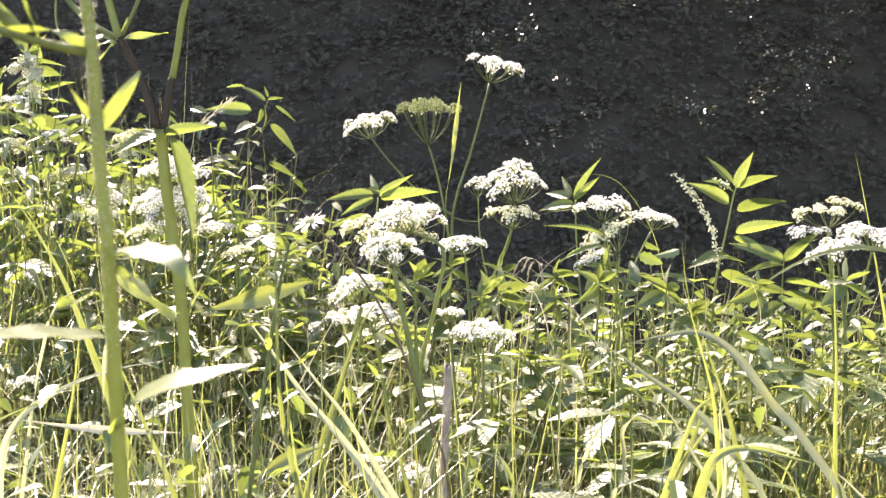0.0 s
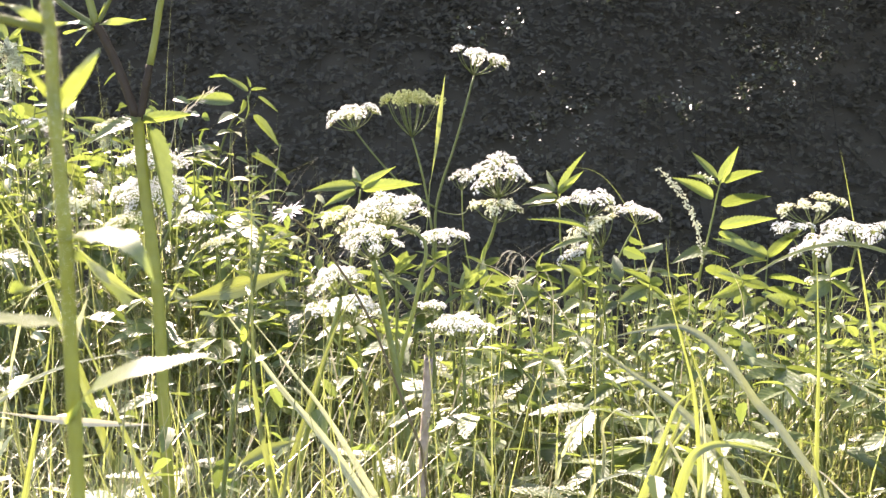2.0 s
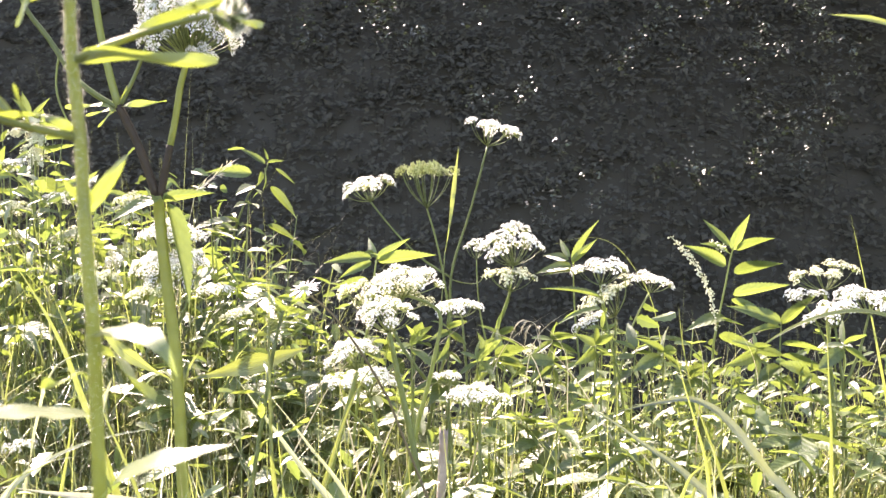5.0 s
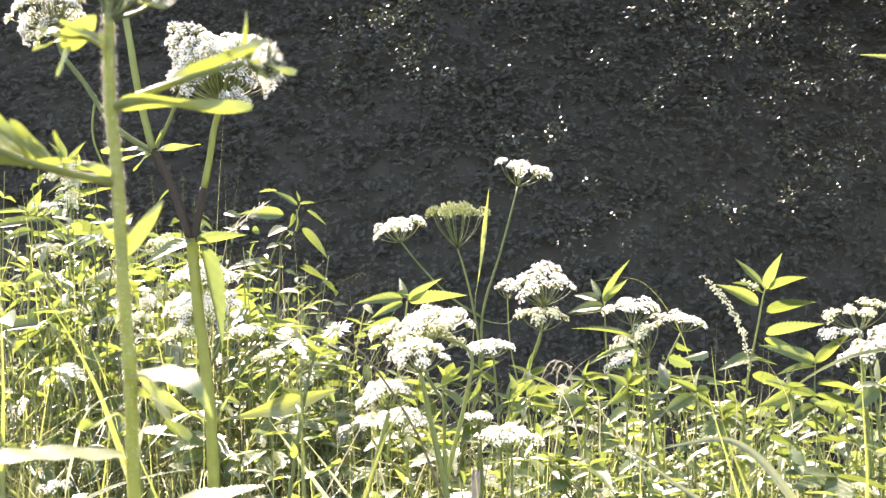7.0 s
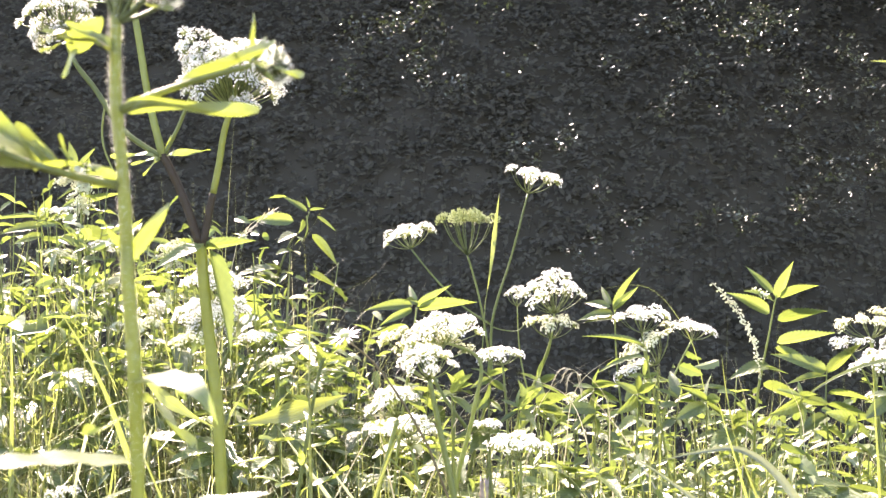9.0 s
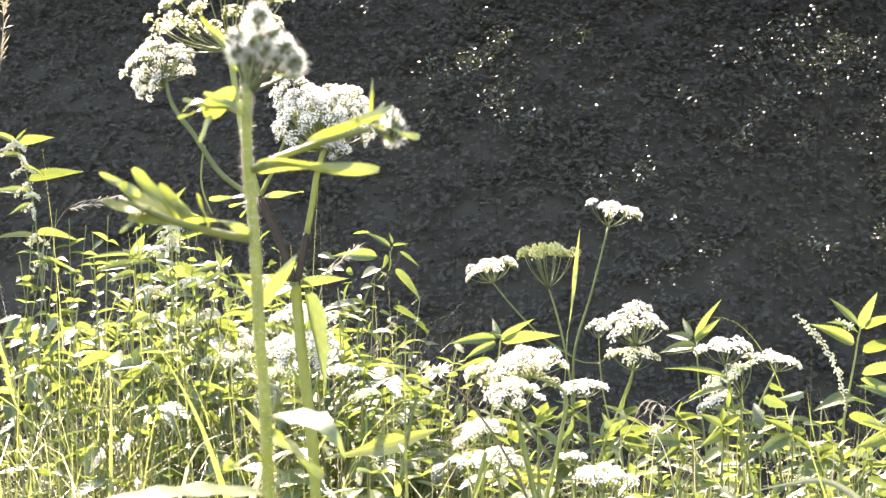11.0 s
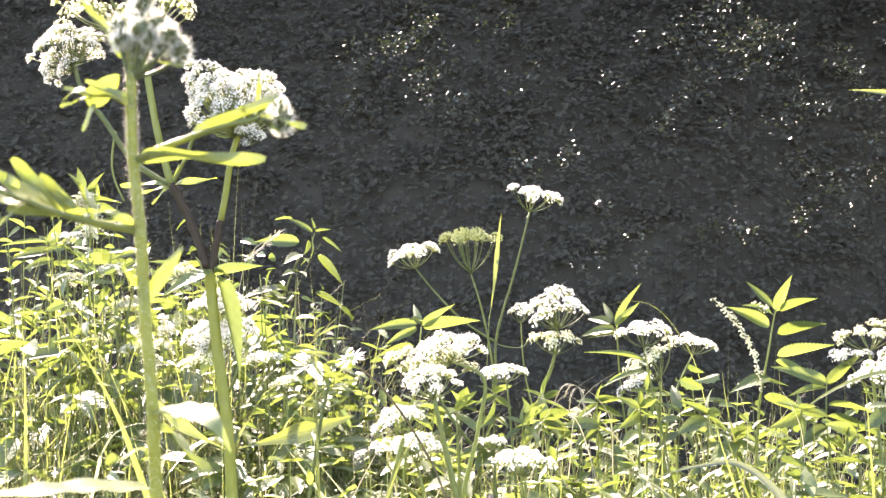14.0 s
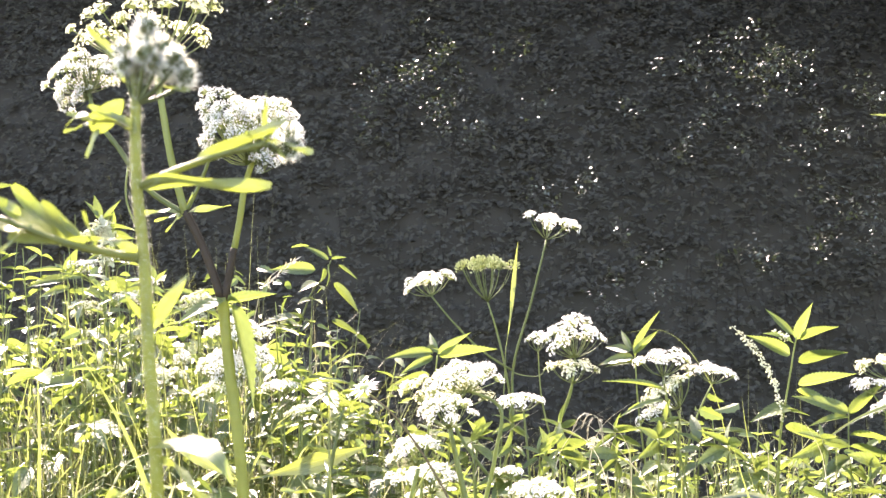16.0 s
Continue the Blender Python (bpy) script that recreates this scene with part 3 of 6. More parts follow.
    f = Vector(foot) - Vector(root)
    tube(bm, [o - Vector((0, 0, r * 0.8)), o.lerp(f, 0.5) - Vector((0, 0, 0.004)), f], 0.0011, 0.0013, 5, 4)
    for k in range(26):
        a, h = rnd.uniform(0, 6.28), rnd.uniform(-0.5, 0.9)
        q = math.sqrt(max(0.05, 1 - h * h))
        n = Vector((math.cos(a) * q, math.sin(a) * q, h))
        s = n.cross(Vector((0, 0, 1))).normalized() * r * 0.22
        b = o + n * r * 0.9
        bm.faces.new([bm.verts.new(p) for p in (b - s, b + s, b + n * r * 0.55 + Vector((0, 0, r * 0.5)))])
    part("flower_bud", bm, M_BUD, parent)
    bm = bmesh.new()
    for k in range(520):
        n = Vector([rnd.gauss(0, 1) for _ in range(3)]).normalized()
        s = n.orthogonal().normalized() * 0.0002
        b = o + n * r * 0.95
        bm.faces.new([bm.verts.new(p) for p in (b - s, b + s, b + n * rnd.uniform(0.0015, 0.0056))])
    part("bud_hairs", bm, M_HAIR, parent, "fine white hairs")


def small_daisy(root, pts, centre, wide):
    ob = thing("daisy", root, "small whitish lilac flower with narrow petals on a thin stem", "wildflower")
    stem(ob, root, [root, *pts], 0.0018, 0.001, M_RED, sides=6)
    o = Vector(centre) - Vector(root)
    rnd = random.Random(2)
    ax = Vector((-0.25, -0.35, 0.9)).normalized()
    u = ax.orthogonal().normalized()
    v = ax.cross(u)
    for k in range(34):
        a = k * 2 * math.pi / 34 + rnd.uniform(-.1, .1)
        d = (u * math.cos(a) + v * math.sin(a)) * wide / 2 * rnd.uniform(0.8, 1.05) - ax * rnd.uniform(-0.1, 0.25) * wide / 2
        s = ax.cross(d).normalized() * wide * 0.022
        bm = bmesh.new()
        c = [bm.verts.new(p) for p in (o + d * 0.15, o + d * 0.6 - s, o + d, o + d * 0.6 + s)]
        bm.faces.new(c)
        part("petal", bm, M_LILAC, ob)
    bm = bmesh.new()
    bmesh.ops.create_icosphere(bm, subdivisions=2, radius=wide * 0.14, matrix=Matrix.Translation(o) @ Matrix.Diagonal((1, 1, 0.7, 1)))
    part("flower_centre", bm, M_FRUIT, ob)


def seed_head(root, pts, tip):
    """A grass stalk with a loose drooping seed head."""
    ob = thing("seed_grass", root, "grass stalk with a loose pale seed head", "grass", "seeding grasses")
    stem(ob, root, [root, *pts, tip], 0.0012, 0.0005, M_STRAW, "stalk", sides=5)
    a, b = Vector(pts[-1]) - Vector(root), Vector(tip) - Vector(root)
    rnd = random.Random(4)
    bm = bmesh.new()
    n = (b - a).length
    for k in range(46):
        s = rnd.uniform(0.0, 1.0)
        p = a.lerp(b, s)
        q = p + (b - a) * 0.16 + Vector((rnd.gauss(0, 1), rnd.gauss(0, 1), rnd.gauss(-0.4, 1))) * n * 0.06
        side = (q - p).orthogonal().normalized() * 0.0012
        m = p.lerp(q, 0.65)
        bm.faces.new([bm.verts.new(v) for v in (p, m - side, q, m + side)])
    part("spikelets", bm, M_STRAW, ob)


def drooping_grass(root, pts, strands):
    """A grass stalk that bends over at the top into hanging strands of spikelets: strands are end points."""
    ob = thing("drooping_grass", root, "thin grass stalk with hanging pale seed strands", "grass", "seeding grasses")
    stem(ob, root, [root, *pts], 0.0013, 0.0006, M_STRAW, "stalk", sides=5)
    o, a = Vector(root), Vector(pts[-1])
    for k, e in enumerate(strands):
        rnd = random.Random(k)
        e = Vector(e)
        line = curve_points([a - o, a.lerp(e, 0.5) + Vector((0, 0, (a - e).length * 0.35)) - o, e - o], 10)
        bm = bmesh.new()
        tube(bm, line[::5], 0.0005, 0.0003, 4, 4)
        for p, q in zip(line[6:], line[7:]):
            for _ in range(3):
                d = (q - p).normalized() * 0.008 + Vector([rnd.gauss(0, 0.0022) for _ in range(3)])
                w = d.orthogonal().normalized() * 0.0006
                bm.faces.new([bm.verts.new(v) for v in (p, p + d * 0.5 - w, p + d, p + d * 0.5 + w)])
        part("seed_strand", bm, M_STRAW, ob)


def dry_stalk(root, pts):
    """A broken, hollow old stalk, ribbed and open at the top."""
    ob = thing("dry_stalk", root, "broken dry brown stalk standing in the grass", "dead plant")
    bm = bmesh.new()
    o = Vector(root)
    line = curve_points([Vector(root) - o] + [Vector(p) - o for p in pts], 6)
    rings = []
    for i, p in enumerate(line):
        top = i == len(line) - 1
        ring = []
        for k in range(14):
            a = k * 2 * math.pi / 14
            r = 0.0062 * (1 + (0.09 if k % 2 else -0.06))
            ring.append(bm.verts.new(p + Vector((math.cos(a) * r, math.sin(a) * r, random.uniform(-.004, .008) if top else 0))))
        rings.append(ring)
    for a, b in zip(rings, rings[1:]):
        for k in range(14):
            bm.faces.new((a[k], a[(k + 1) % 14], b[(k + 1) % 14], b[k]))
    inner = [bm.verts.new(v.co.lerp(line[-1], 0.35) - Vector((0, 0, 0.02))) for v in rings[-1]]
    for k in range(14):
        bm.faces.new((rings[-1][k], rings[-1][(k + 1) % 14], inner[(k + 1) % 14], inner[k]))
    part("stalk", bm, M_DRY, ob)


def willow_plant(root, pts):
    """A thin upright stem with narrow leaves in a loose spiral."""
    ob = thing("willowherb", root, "thin upright plant with narrow yellow-green leaves", "wildflower")
    stem(ob, root, [root, *pts], 0.0032, 0.0016, M_STEM)
    line = curve_points([Vector(root), *[Vector(p) for p in pts]], 12)
    rnd = random.Random(6)
    for k in range(16):
        p = line[int(len(line) * (0.45 + 0.54 * k / 16))]
        a = k * 2.4
        n = 0.055 * rnd.uniform(0.7, 1.1) * (1 - 0.4 * k / 16)
        leaf(ob, root, LANCE[k % 3], p, p + Vector((math.cos(a) * n, math.sin(a) * n * 0.8, n * rnd.uniform(0.1, 0.8))), rnd.uniform(-20, 20), 1.1)


# tall white-flowered umbel plants
umbel_plant("tall slender plant with three flat flower heads, one gone green", (-0.087, 2.72, 0.0), [([(-0.087, 2.72, 0.0), (-0.019, 2.72, 0.605), (0.022, 2.72, 0.768), (0.026, 2.72, 0.903), (0.074, 2.72, 1.064), (0.115, 2.72, 1.214)], 0.0055, 0.0028), ([(0.023, 2.72, 0.781), (0.012, 2.72, 0.876), (-0.011, 2.72, 0.997), (-0.031, 2.72, 1.067)], 0.004, 0.0026), ([(0.026, 2.72, 0.9), (-0.041, 2.72, 0.944), (-0.108, 2.72, 1.011), (-0.167, 2.72, 1.085)], 0.0035, 0.0024), ([(0.026, 2.72, 0.896), (0.056, 2.72, 0.887), (0.093, 2.72, 0.889), (0.107, 2.72, 0.909)], 0.002, 0.001)], [((0.115, 2.72, 1.214), (0.131, 2.72, 1.272), 0.151, "white", 16, 0.4, 1.05), ((-0.167, 2.72, 1.084), (-0.179, 2.72, 1.138), 0.141, "white", 16, 0.5, 1.05), ((-0.031, 2.72, 1.067), (-0.033, 2.72, 1.169), 0.173, "green", 20, 0.22, 1.08)])
umbel_plant("umbel plant with a domed white flower head and smaller side heads", (-0.035, 2.85, 0.0), [([(-0.035, 2.85, 0.0), (0.096, 2.85, 0.671), (0.139, 2.85, 0.77), (0.175, 2.85, 0.869), (0.182, 2.85, 0.925)], 0.0045, 0.0028), ([(0.122, 2.85, 0.699), (0.097, 2.85, 0.813), (0.09, 2.85, 0.94)], 0.003, 0.002), ([(0.133, 2.85, 0.756), (0.167, 2.85, 0.827), (0.175, 2.85, 0.858)], 0.003, 0.002)], [((0.182, 2.85, 0.922), (0.175, 2.85, 1.024), 0.177, "white", 26, 1.0, 1.15), ((0.09, 2.85, 0.94), (0.092, 2.85, 0.985), 0.079, "white", 9, 0.4, 1.1), ((0.175, 2.85, 0.858), (0.175, 2.85, 0.914), 0.138, "cream", 14, 0.35, 1.05)])
umbel_plant("stout umbel plant with a rounded bright white head", (0.029, 1.72, 0.0), [([(0.029, 1.72, 0.0), (-0.034, 1.72, 0.676), (-0.055, 1.72, 0.778), (-0.071, 1.72, 0.858)], 0.0075, 0.0045)], [((-0.071, 1.72, 0.857), (-0.082, 1.72, 0.913), 0.107, "fine", 28, 1.05, 1.15)])
umbel_plant("umbel plant with a white head and a fading cream head", (-0.111, 1.95, 0.0), [([(-0.111, 1.95, 0.0), (-0.034, 1.95, 0.675), (-0.004, 1.95, 0.794), (0.004, 1.95, 0.873), (-0.057, 1.95, 0.903)], 0.006, 0.003), ([(-0.019, 1.95, 0.754), (-0.077, 1.95, 0.844), (-0.087, 1.95, 0.873)], 0.004, 0.003)], [((-0.055, 1.95, 0.898), (-0.064, 1.95, 0.95), 0.148, "fine", 26, 0.9, 1.15), ((-0.087, 1.95, 0.868), (-0.089, 1.97, 0.92), 0.172, "cream", 26, 0.4, 1.0)])
umbel_plant("umbel plant with a small white head", (0.075, 2.2, 0.0), [([(0.075, 2.2, 0.0), (0.06, 2.2, 0.634), (0.053, 2.2, 0.767), (0.047, 2.2, 0.845)], 0.004, 0.0025)], [((0.047, 2.2, 0.843), (0.043, 2.2, 0.874), 0.102, "white", 14, 0.35, 1.1)])
umbel_plant("umbel plant with a loose white head", (-0.239, 1.68, 0.0), [([(-0.239, 1.68, 0.0), (-0.153, 1.68, 0.676), (-0.131, 1.68, 0.754), (-0.118, 1.68, 0.801)], 0.0055, 0.004)], [((-0.119, 1.68, 0.805), (-0.13, 1.68, 0.852), 0.086, "fine", 22, 0.9, 1.15)])
umbel_plant("low umbel plant with wide flat white heads", (-0.05, 1.85, 0.0), [([(-0.05, 1.85, 0.0), (-0.094, 1.85, 0.644), (-0.104, 1.85, 0.71), (-0.111, 1.85, 0.739)], 0.004, 0.003), ([(-0.098, 1.85, 0.672), (-0.149, 1.85, 0.72), (-0.163, 1.85, 0.739)], 0.003, 0.002)], [((-0.111, 1.85, 0.737), (-0.107, 1.85, 0.783), 0.103, "white", 20, 0.3, 1.15), ((-0.163, 1.85, 0.737), (-0.164, 1.85, 0.771), 0.066, "white", 12, 0.3, 1.15)])
umbel_plant("umbel plant with one wide flat white head", (0.075, 1.95, 0.0), [([(0.075, 1.95, 0.0), (0.075, 1.95, 0.554), (0.075, 1.95, 0.634), (0.075, 1.95, 0.694)], 0.0045, 0.003)], [((0.075, 1.95, 0.696), (0.073, 1.95, 0.739), 0.114, "white", 22, 0.4, 1.15)])
umbel_plant("small white umbel head low among the leaves", (0.021, 2.0, 0.0), [([(0.021, 2.0, 0.0), (0.021, 2.0, 0.666), (0.021, 2.0, 0.717), (0.021, 2.0, 0.738)], 0.003, 0.002)], [((0.021, 2.0, 0.736), (0.019, 2.0, 0.759), 0.063, "white", 10, 0.3, 1.1)])
umbel_plant("umbel plant with two flat white heads beside a nettle", (0.443, 2.65, 0.0), [([(0.443, 2.65, 0.0), (0.414, 2.65, 0.612), (0.4, 2.65, 0.745), (0.378, 2.65, 0.85), (0.375, 2.65, 0.883)], 0.0045, 0.0028), ([(0.407, 2.65, 0.718), (0.41, 2.65, 0.771), (0.409, 2.65, 0.804)], 0.003, 0.0022)], [((0.375, 2.65, 0.882), (0.375, 2.65, 0.94), 0.14, "white", 15, 0.35, 1.05), ((0.409, 2.65, 0.808), (0.37, 2.65, 0.866), 0.169, "cream", 18, 0.3, 1.0), ((0.367, 2.65, 0.771), (0.349, 2.65, 0.811), 0.098, "white", 9, 0.3, 1.1)])
umbel_plant("umbel plant with a wide flat white head", (0.334, 2.45, 0.0), [([(0.334, 2.45, 0.0), (0.385, 2.45, 0.64), (0.409, 2.45, 0.776), (0.457, 2.45, 0.878)], 0.004, 0.0025)], [((0.457, 2.45, 0.876), (0.463, 2.45, 0.912), 0.112, "white", 14, 0.2, 1.1)])
umbel_plant("umbel plant on a straight bright green stem", (0.87, 2.45, 0.0), [([(0.87, 2.45, 0.0), (0.862, 2.45, 0.426), (0.851, 2.45, 0.687), (0.837, 2.45, 0.877)], 0.0065, 0.0045), ([(0.851, 2.45, 0.736), (0.811, 2.45, 0.822), (0.795, 2.45, 0.847)], 0.003, 0.002)], [((0.837, 2.45, 0.876), (0.828, 2.45, 0.929), 0.161, "cream", 20, 0.25, 0.95), ((0.795, 2.45, 0.847), (0.792, 2.45, 0.878), 0.098, "white", 12, 0.3, 1.0)])
umbel_plant("umbel plant with two broad white heads", (0.861, 2.35, 0.0), [([(0.861, 2.35, 0.0), (0.849, 2.35, 0.533), (0.841, 2.35, 0.699), (0.827, 2.35, 0.805)], 0.005, 0.003), ([(0.844, 2.35, 0.675), (0.881, 2.35, 0.77), (0.897, 2.35, 0.834)], 0.004, 0.003)], [((0.827, 2.35, 0.805), (0.809, 2.35, 0.85), 0.123, "white", 16, 0.35, 1.1), ((0.897, 2.35, 0.833), (0.896, 2.35, 0.885), 0.165, "white", 20, 0.35, 1.1)])
umbel_plant("umbel plant with a tall rounded white flower cluster", (-0.5, 2.35, 0.0), [([(-0.5, 2.35, 0.0), (-0.533, 2.35, 0.613), (-0.553, 2.35, 0.779), (-0.56, 2.35, 0.915)], 0.006, 0.004), ([(-0.55, 2.35, 0.815), (-0.58, 2.35, 0.897), (-0.591, 2.35, 0.927)], 0.004, 0.003), ([(-0.55, 2.35, 0.815), (-0.521, 2.35, 0.897), (-0.521, 2.35, 0.926)], 0.004, 0.003)], [((-0.561, 2.35, 0.956), (-0.556, 2.35, 1.034), 0.139, "fine", 30, 0.5, 1.25), ((-0.595, 2.35, 0.907), (-0.605, 2.35, 0.968), 0.094, "fine", 20, 0.7, 1.25), ((-0.521, 2.35, 0.906), (-0.519, 2.35, 0.985), 0.088, "fine", 18, 0.7, 1.25), ((-0.562, 2.35, 0.897), (-0.547, 2.29, 0.957), 0.118, "fine", 26, 0.7, 1.25)])
umbel_plant("umbel plant with a flat head in the tall growth", (-1.088, 3.3, 0.0), [([(-1.088, 3.3, 0.0), (-1.091, 3.3, 0.857), (-1.092, 3.3, 0.986), (-1.091, 3.3, 1.07)], 0.0035, 0.002)], [((-1.091, 3.3, 1.07), (-1.093, 3.3, 1.116), 0.122, "white", 12, 0.3, 1.1)])
umbel_plant("umbel plant with a flat head in the tall growth", (-1.22, 3.3, 0.0), [([(-1.22, 3.3, 0.0), (-1.223, 3.3, 0.947), (-1.224, 3.3, 1.076), (-1.223, 3.3, 1.16)], 0.0035, 0.002)], [((-1.223, 3.3, 1.16), (-1.225, 3.3, 1.205), 0.085, "white", 12, 0.3, 1.1)])
umbel_plant("umbel plant with a flat head in the tall growth", (-1.183, 3.2, 0.0), [([(-1.183, 3.2, 0.0), (-1.186, 3.2, 0.833), (-1.187, 3.2, 0.96), (-1.186, 3.2, 1.041)], 0.0035, 0.002)], [((-1.186, 3.2, 1.041), (-1.188, 3.2, 1.085), 0.111, "cream", 12, 0.3, 1.1)])
umbel_plant("umbel plant with a flat head in the tall growth", (-1.096, 3.1, 0.0), [([(-1.096, 3.1, 0.0), (-1.098, 3.1, 0.678), (-1.099, 3.1, 0.802), (-1.098, 3.1, 0.881)], 0.0035, 0.002)], [((-1.098, 3.1, 0.881), (-1.1, 3.1, 0.924), 0.123, "cream", 12, 0.3, 1.1)])
umbel_plant("umbel plant with a flat head in the tall growth", (-1.193, 3.2, 0.0), [([(-1.193, 3.2, 0.0), (-1.196, 3.2, 0.767), (-1.197, 3.2, 0.894), (-1.196, 3.2, 0.975)], 0.0035, 0.002)], [((-1.196, 3.2, 0.975), (-1.197, 3.2, 1.019), 0.095, "cream", 12, 0.3, 1.1)])
umbel_plant("umbel plant with a flat head in the tall growth", (-0.822, 2.2, 0.0), [([(-0.822, 2.2, 0.0), (-0.822, 2.2, 0.423), (-0.822, 2.2, 0.514), (-0.822, 2.2, 0.572)], 0.0035, 0.002)], [((-0.822, 2.2, 0.572), (-0.823, 2.2, 0.604), 0.077, "white", 12, 0.3, 1.1)])
umbel_plant("umbel plant with a flat head in the tall growth", (-0.869, 3.0, 0.0), [([(-0.869, 3.0, 0.0), (-0.872, 3.0, 0.708), (-0.873, 3.0, 0.828), (-0.873, 3.0, 0.905)], 0.0035, 0.002)], [((-0.873, 3.0, 0.905), (-0.875, 3.0, 0.946), 0.089, "white", 12, 0.3, 1.1)])
umbel_plant("umbel plant with a flat head in the tall growth", (-1.045, 3.35, 0.0), [([(-1.045, 3.35, 0.0), (-1.048, 3.35, 0.912), (-1.049, 3.35, 1.043), (-1.048, 3.35, 1.128)], 0.0035, 0.002)], [((-1.048, 3.35, 1.128), (-1.051, 3.35, 1.174), 0.083, "white", 12, 0.3, 1.1)])
umbel_plant("umbel plant with a flat head in the tall growth", (-0.782, 2.9, 0.0), [([(-0.782, 2.9, 0.0), (-0.789, 2.9, 0.88), (-0.791, 2.9, 0.995), (-0.79, 2.9, 1.069)], 0.0035, 0.002)], [((-0.79, 2.9, 1.069), (-0.792, 2.9, 1.109), 0.092, "cream", 12, 0.3, 1.1)])
umbel_plant("umbel plant with a flat head in the tall growth", (-0.94, 2.9, 0.0), [([(-0.94, 2.9, 0.0), (-0.943, 2.9, 0.788), (-0.944, 2.9, 0.903), (-0.943, 2.9, 0.977)], 0.0035, 0.002)], [((-0.943, 2.9, 0.977), (-0.945, 2.9, 1.017), 0.129, "cream", 12, 0.3, 1.1)])
umbel_plant("umbel plant with a flat head in the tall growth", (-0.815, 2.7, 0.0), [([(-0.815, 2.7, 0.0), (-0.821, 2.7, 0.701), (-0.823, 2.7, 0.809), (-0.822, 2.7, 0.879)], 0.0035, 0.002)], [((-0.822, 2.7, 0.879), (-0.824, 2.7, 0.916), 0.134, "cream", 12, 0.3, 1.1)])
umbel_plant("umbel plant with a flat head in the tall growth", (-0.673, 2.6, 0.0), [([(-0.673, 2.6, 0.0), (-0.676, 2.6, 0.678), (-0.677, 2.6, 0.783), (-0.677, 2.6, 0.85)], 0.0035, 0.002)], [((-0.677, 2.6, 0.85), (-0.679, 2.6, 0.886), 0.116, "cream", 12, 0.3, 1.1)])
umbel_plant("umbel plant with a flat head in the tall growth", (-0.501, 2.6, 0.0), [([(-0.501, 2.6, 0.0), (-0.507, 2.6, 0.684), (-0.509, 2.6, 0.788), (-0.509, 2.6, 0.855)], 0.0035, 0.002)], [((-0.509, 2.6, 0.855), (-0.511, 2.6, 0.892), 0.104, "white", 12, 0.3, 1.1)])
umbel_plant("umbel plant with a flat head in the tall growth", (-0.404, 2.3, 0.0), [([(-0.404, 2.3, 0.0), (-0.41, 2.3, 0.667), (-0.412, 2.3, 0.76), (-0.412, 2.3, 0.82)], 0.0035, 0.002)], [((-0.412, 2.3, 0.82), (-0.414, 2.3, 0.853), 0.081, "cream", 12, 0.3, 1.1)])
umbel_plant("small umbel head half hidden in the leaves", (-0.043, 1.9, 0.0), [([(-0.043, 1.9, 0.0), (-0.043, 1.9, 0.403), (-0.043, 1.9, 0.442), (-0.044, 1.9, 0.47)], 0.003, 0.002)], [((-0.044, 1.9, 0.468), (-0.044, 1.9, 0.492), 0.091, "white", 12, 0.3, 1.05)])
umbel_plant("small umbel head half hidden in the leaves", (0.207, 2.5, 0.0), [([(0.207, 2.5, 0.0), (0.207, 2.5, 0.641), (0.207, 2.5, 0.691), (0.206, 2.5, 0.726)], 0.003, 0.002)], [((0.206, 2.5, 0.724), (0.205, 2.5, 0.754), 0.075, "cream", 12, 0.3, 1.05)])
umbel_plant("small umbel head half hidden in the leaves", (0.914, 2.6, 0.0), [([(0.914, 2.6, 0.0), (0.909, 2.6, 0.629), (0.908, 2.6, 0.681), (0.906, 2.6, 0.717)], 0.003, 0.002)], [((0.906, 2.6, 0.715), (0.904, 2.6, 0.746), 0.078, "white", 12, 0.3, 1.05)])
# the tall stout plant with the large heads
TALL_ROOT = (-0.333, 1.55, 0.0)
tall_umbel = umbel_plant(
    "tall stout plant with large white flower heads on forked stems", TALL_ROOT,
    [
        ([TALL_ROOT, (-0.353, 1.55, 0.55), (-0.357, 1.55, 0.647), (-0.365, 1.55, 0.838), (-0.380, 1.55, 0.973), (-0.388, 1.55, 1.068)], 0.0112, 0.0098, M_HAIRY),
        ([(-0.389, 1.55, 1.064), (-0.416, 1.55, 1.142), (-0.442, 1.55, 1.196)], 0.0082, 0.0074, M_BROWN),
        ([(-0.442, 1.55, 1.193), (-0.462, 1.55, 1.274), (-0.475, 1.55, 1.353), (-0.486, 1.55, 1.42)], 0.0072, 0.0058),
        ([(-0.442, 1.55, 1.193), (-0.496, 1.55, 1.229), (-0.541, 1.55, 1.293), (-0.574, 1.55, 1.339), (-0.586, 1.55, 1.386)], 0.0055, 0.004),
        ([(-0.44, 1.55, 1.196), (-0.42, 1.55, 1.235), (-0.40, 1.55, 1.285)], 0.004, 0.003),
        ([(-0.385, 1.55, 1.064), (-0.377, 1.55, 1.105), (-0.370, 1.55, 1.14)], 0.0072, 0.0066, M_BROWN),
        ([(-0.370, 1.55, 1.138), (-0.361, 1.55, 1.182), (-0.353, 1.55, 1.229), (-0.338, 1.55, 1.275)], 0.0062, 0.0055, M_HAIRY),
        ([(-0.524, 1.55, 1.276), (-0.529, 1.55, 1.214), (-0.513, 1.55, 1.172)], 0.0022, 0.0016),
    ],
    [
        ((-0.345, 1.55, 1.270), (-0.404, 1.54, 1.372), 0.100, "fine", 28, 0.9, 1.15),
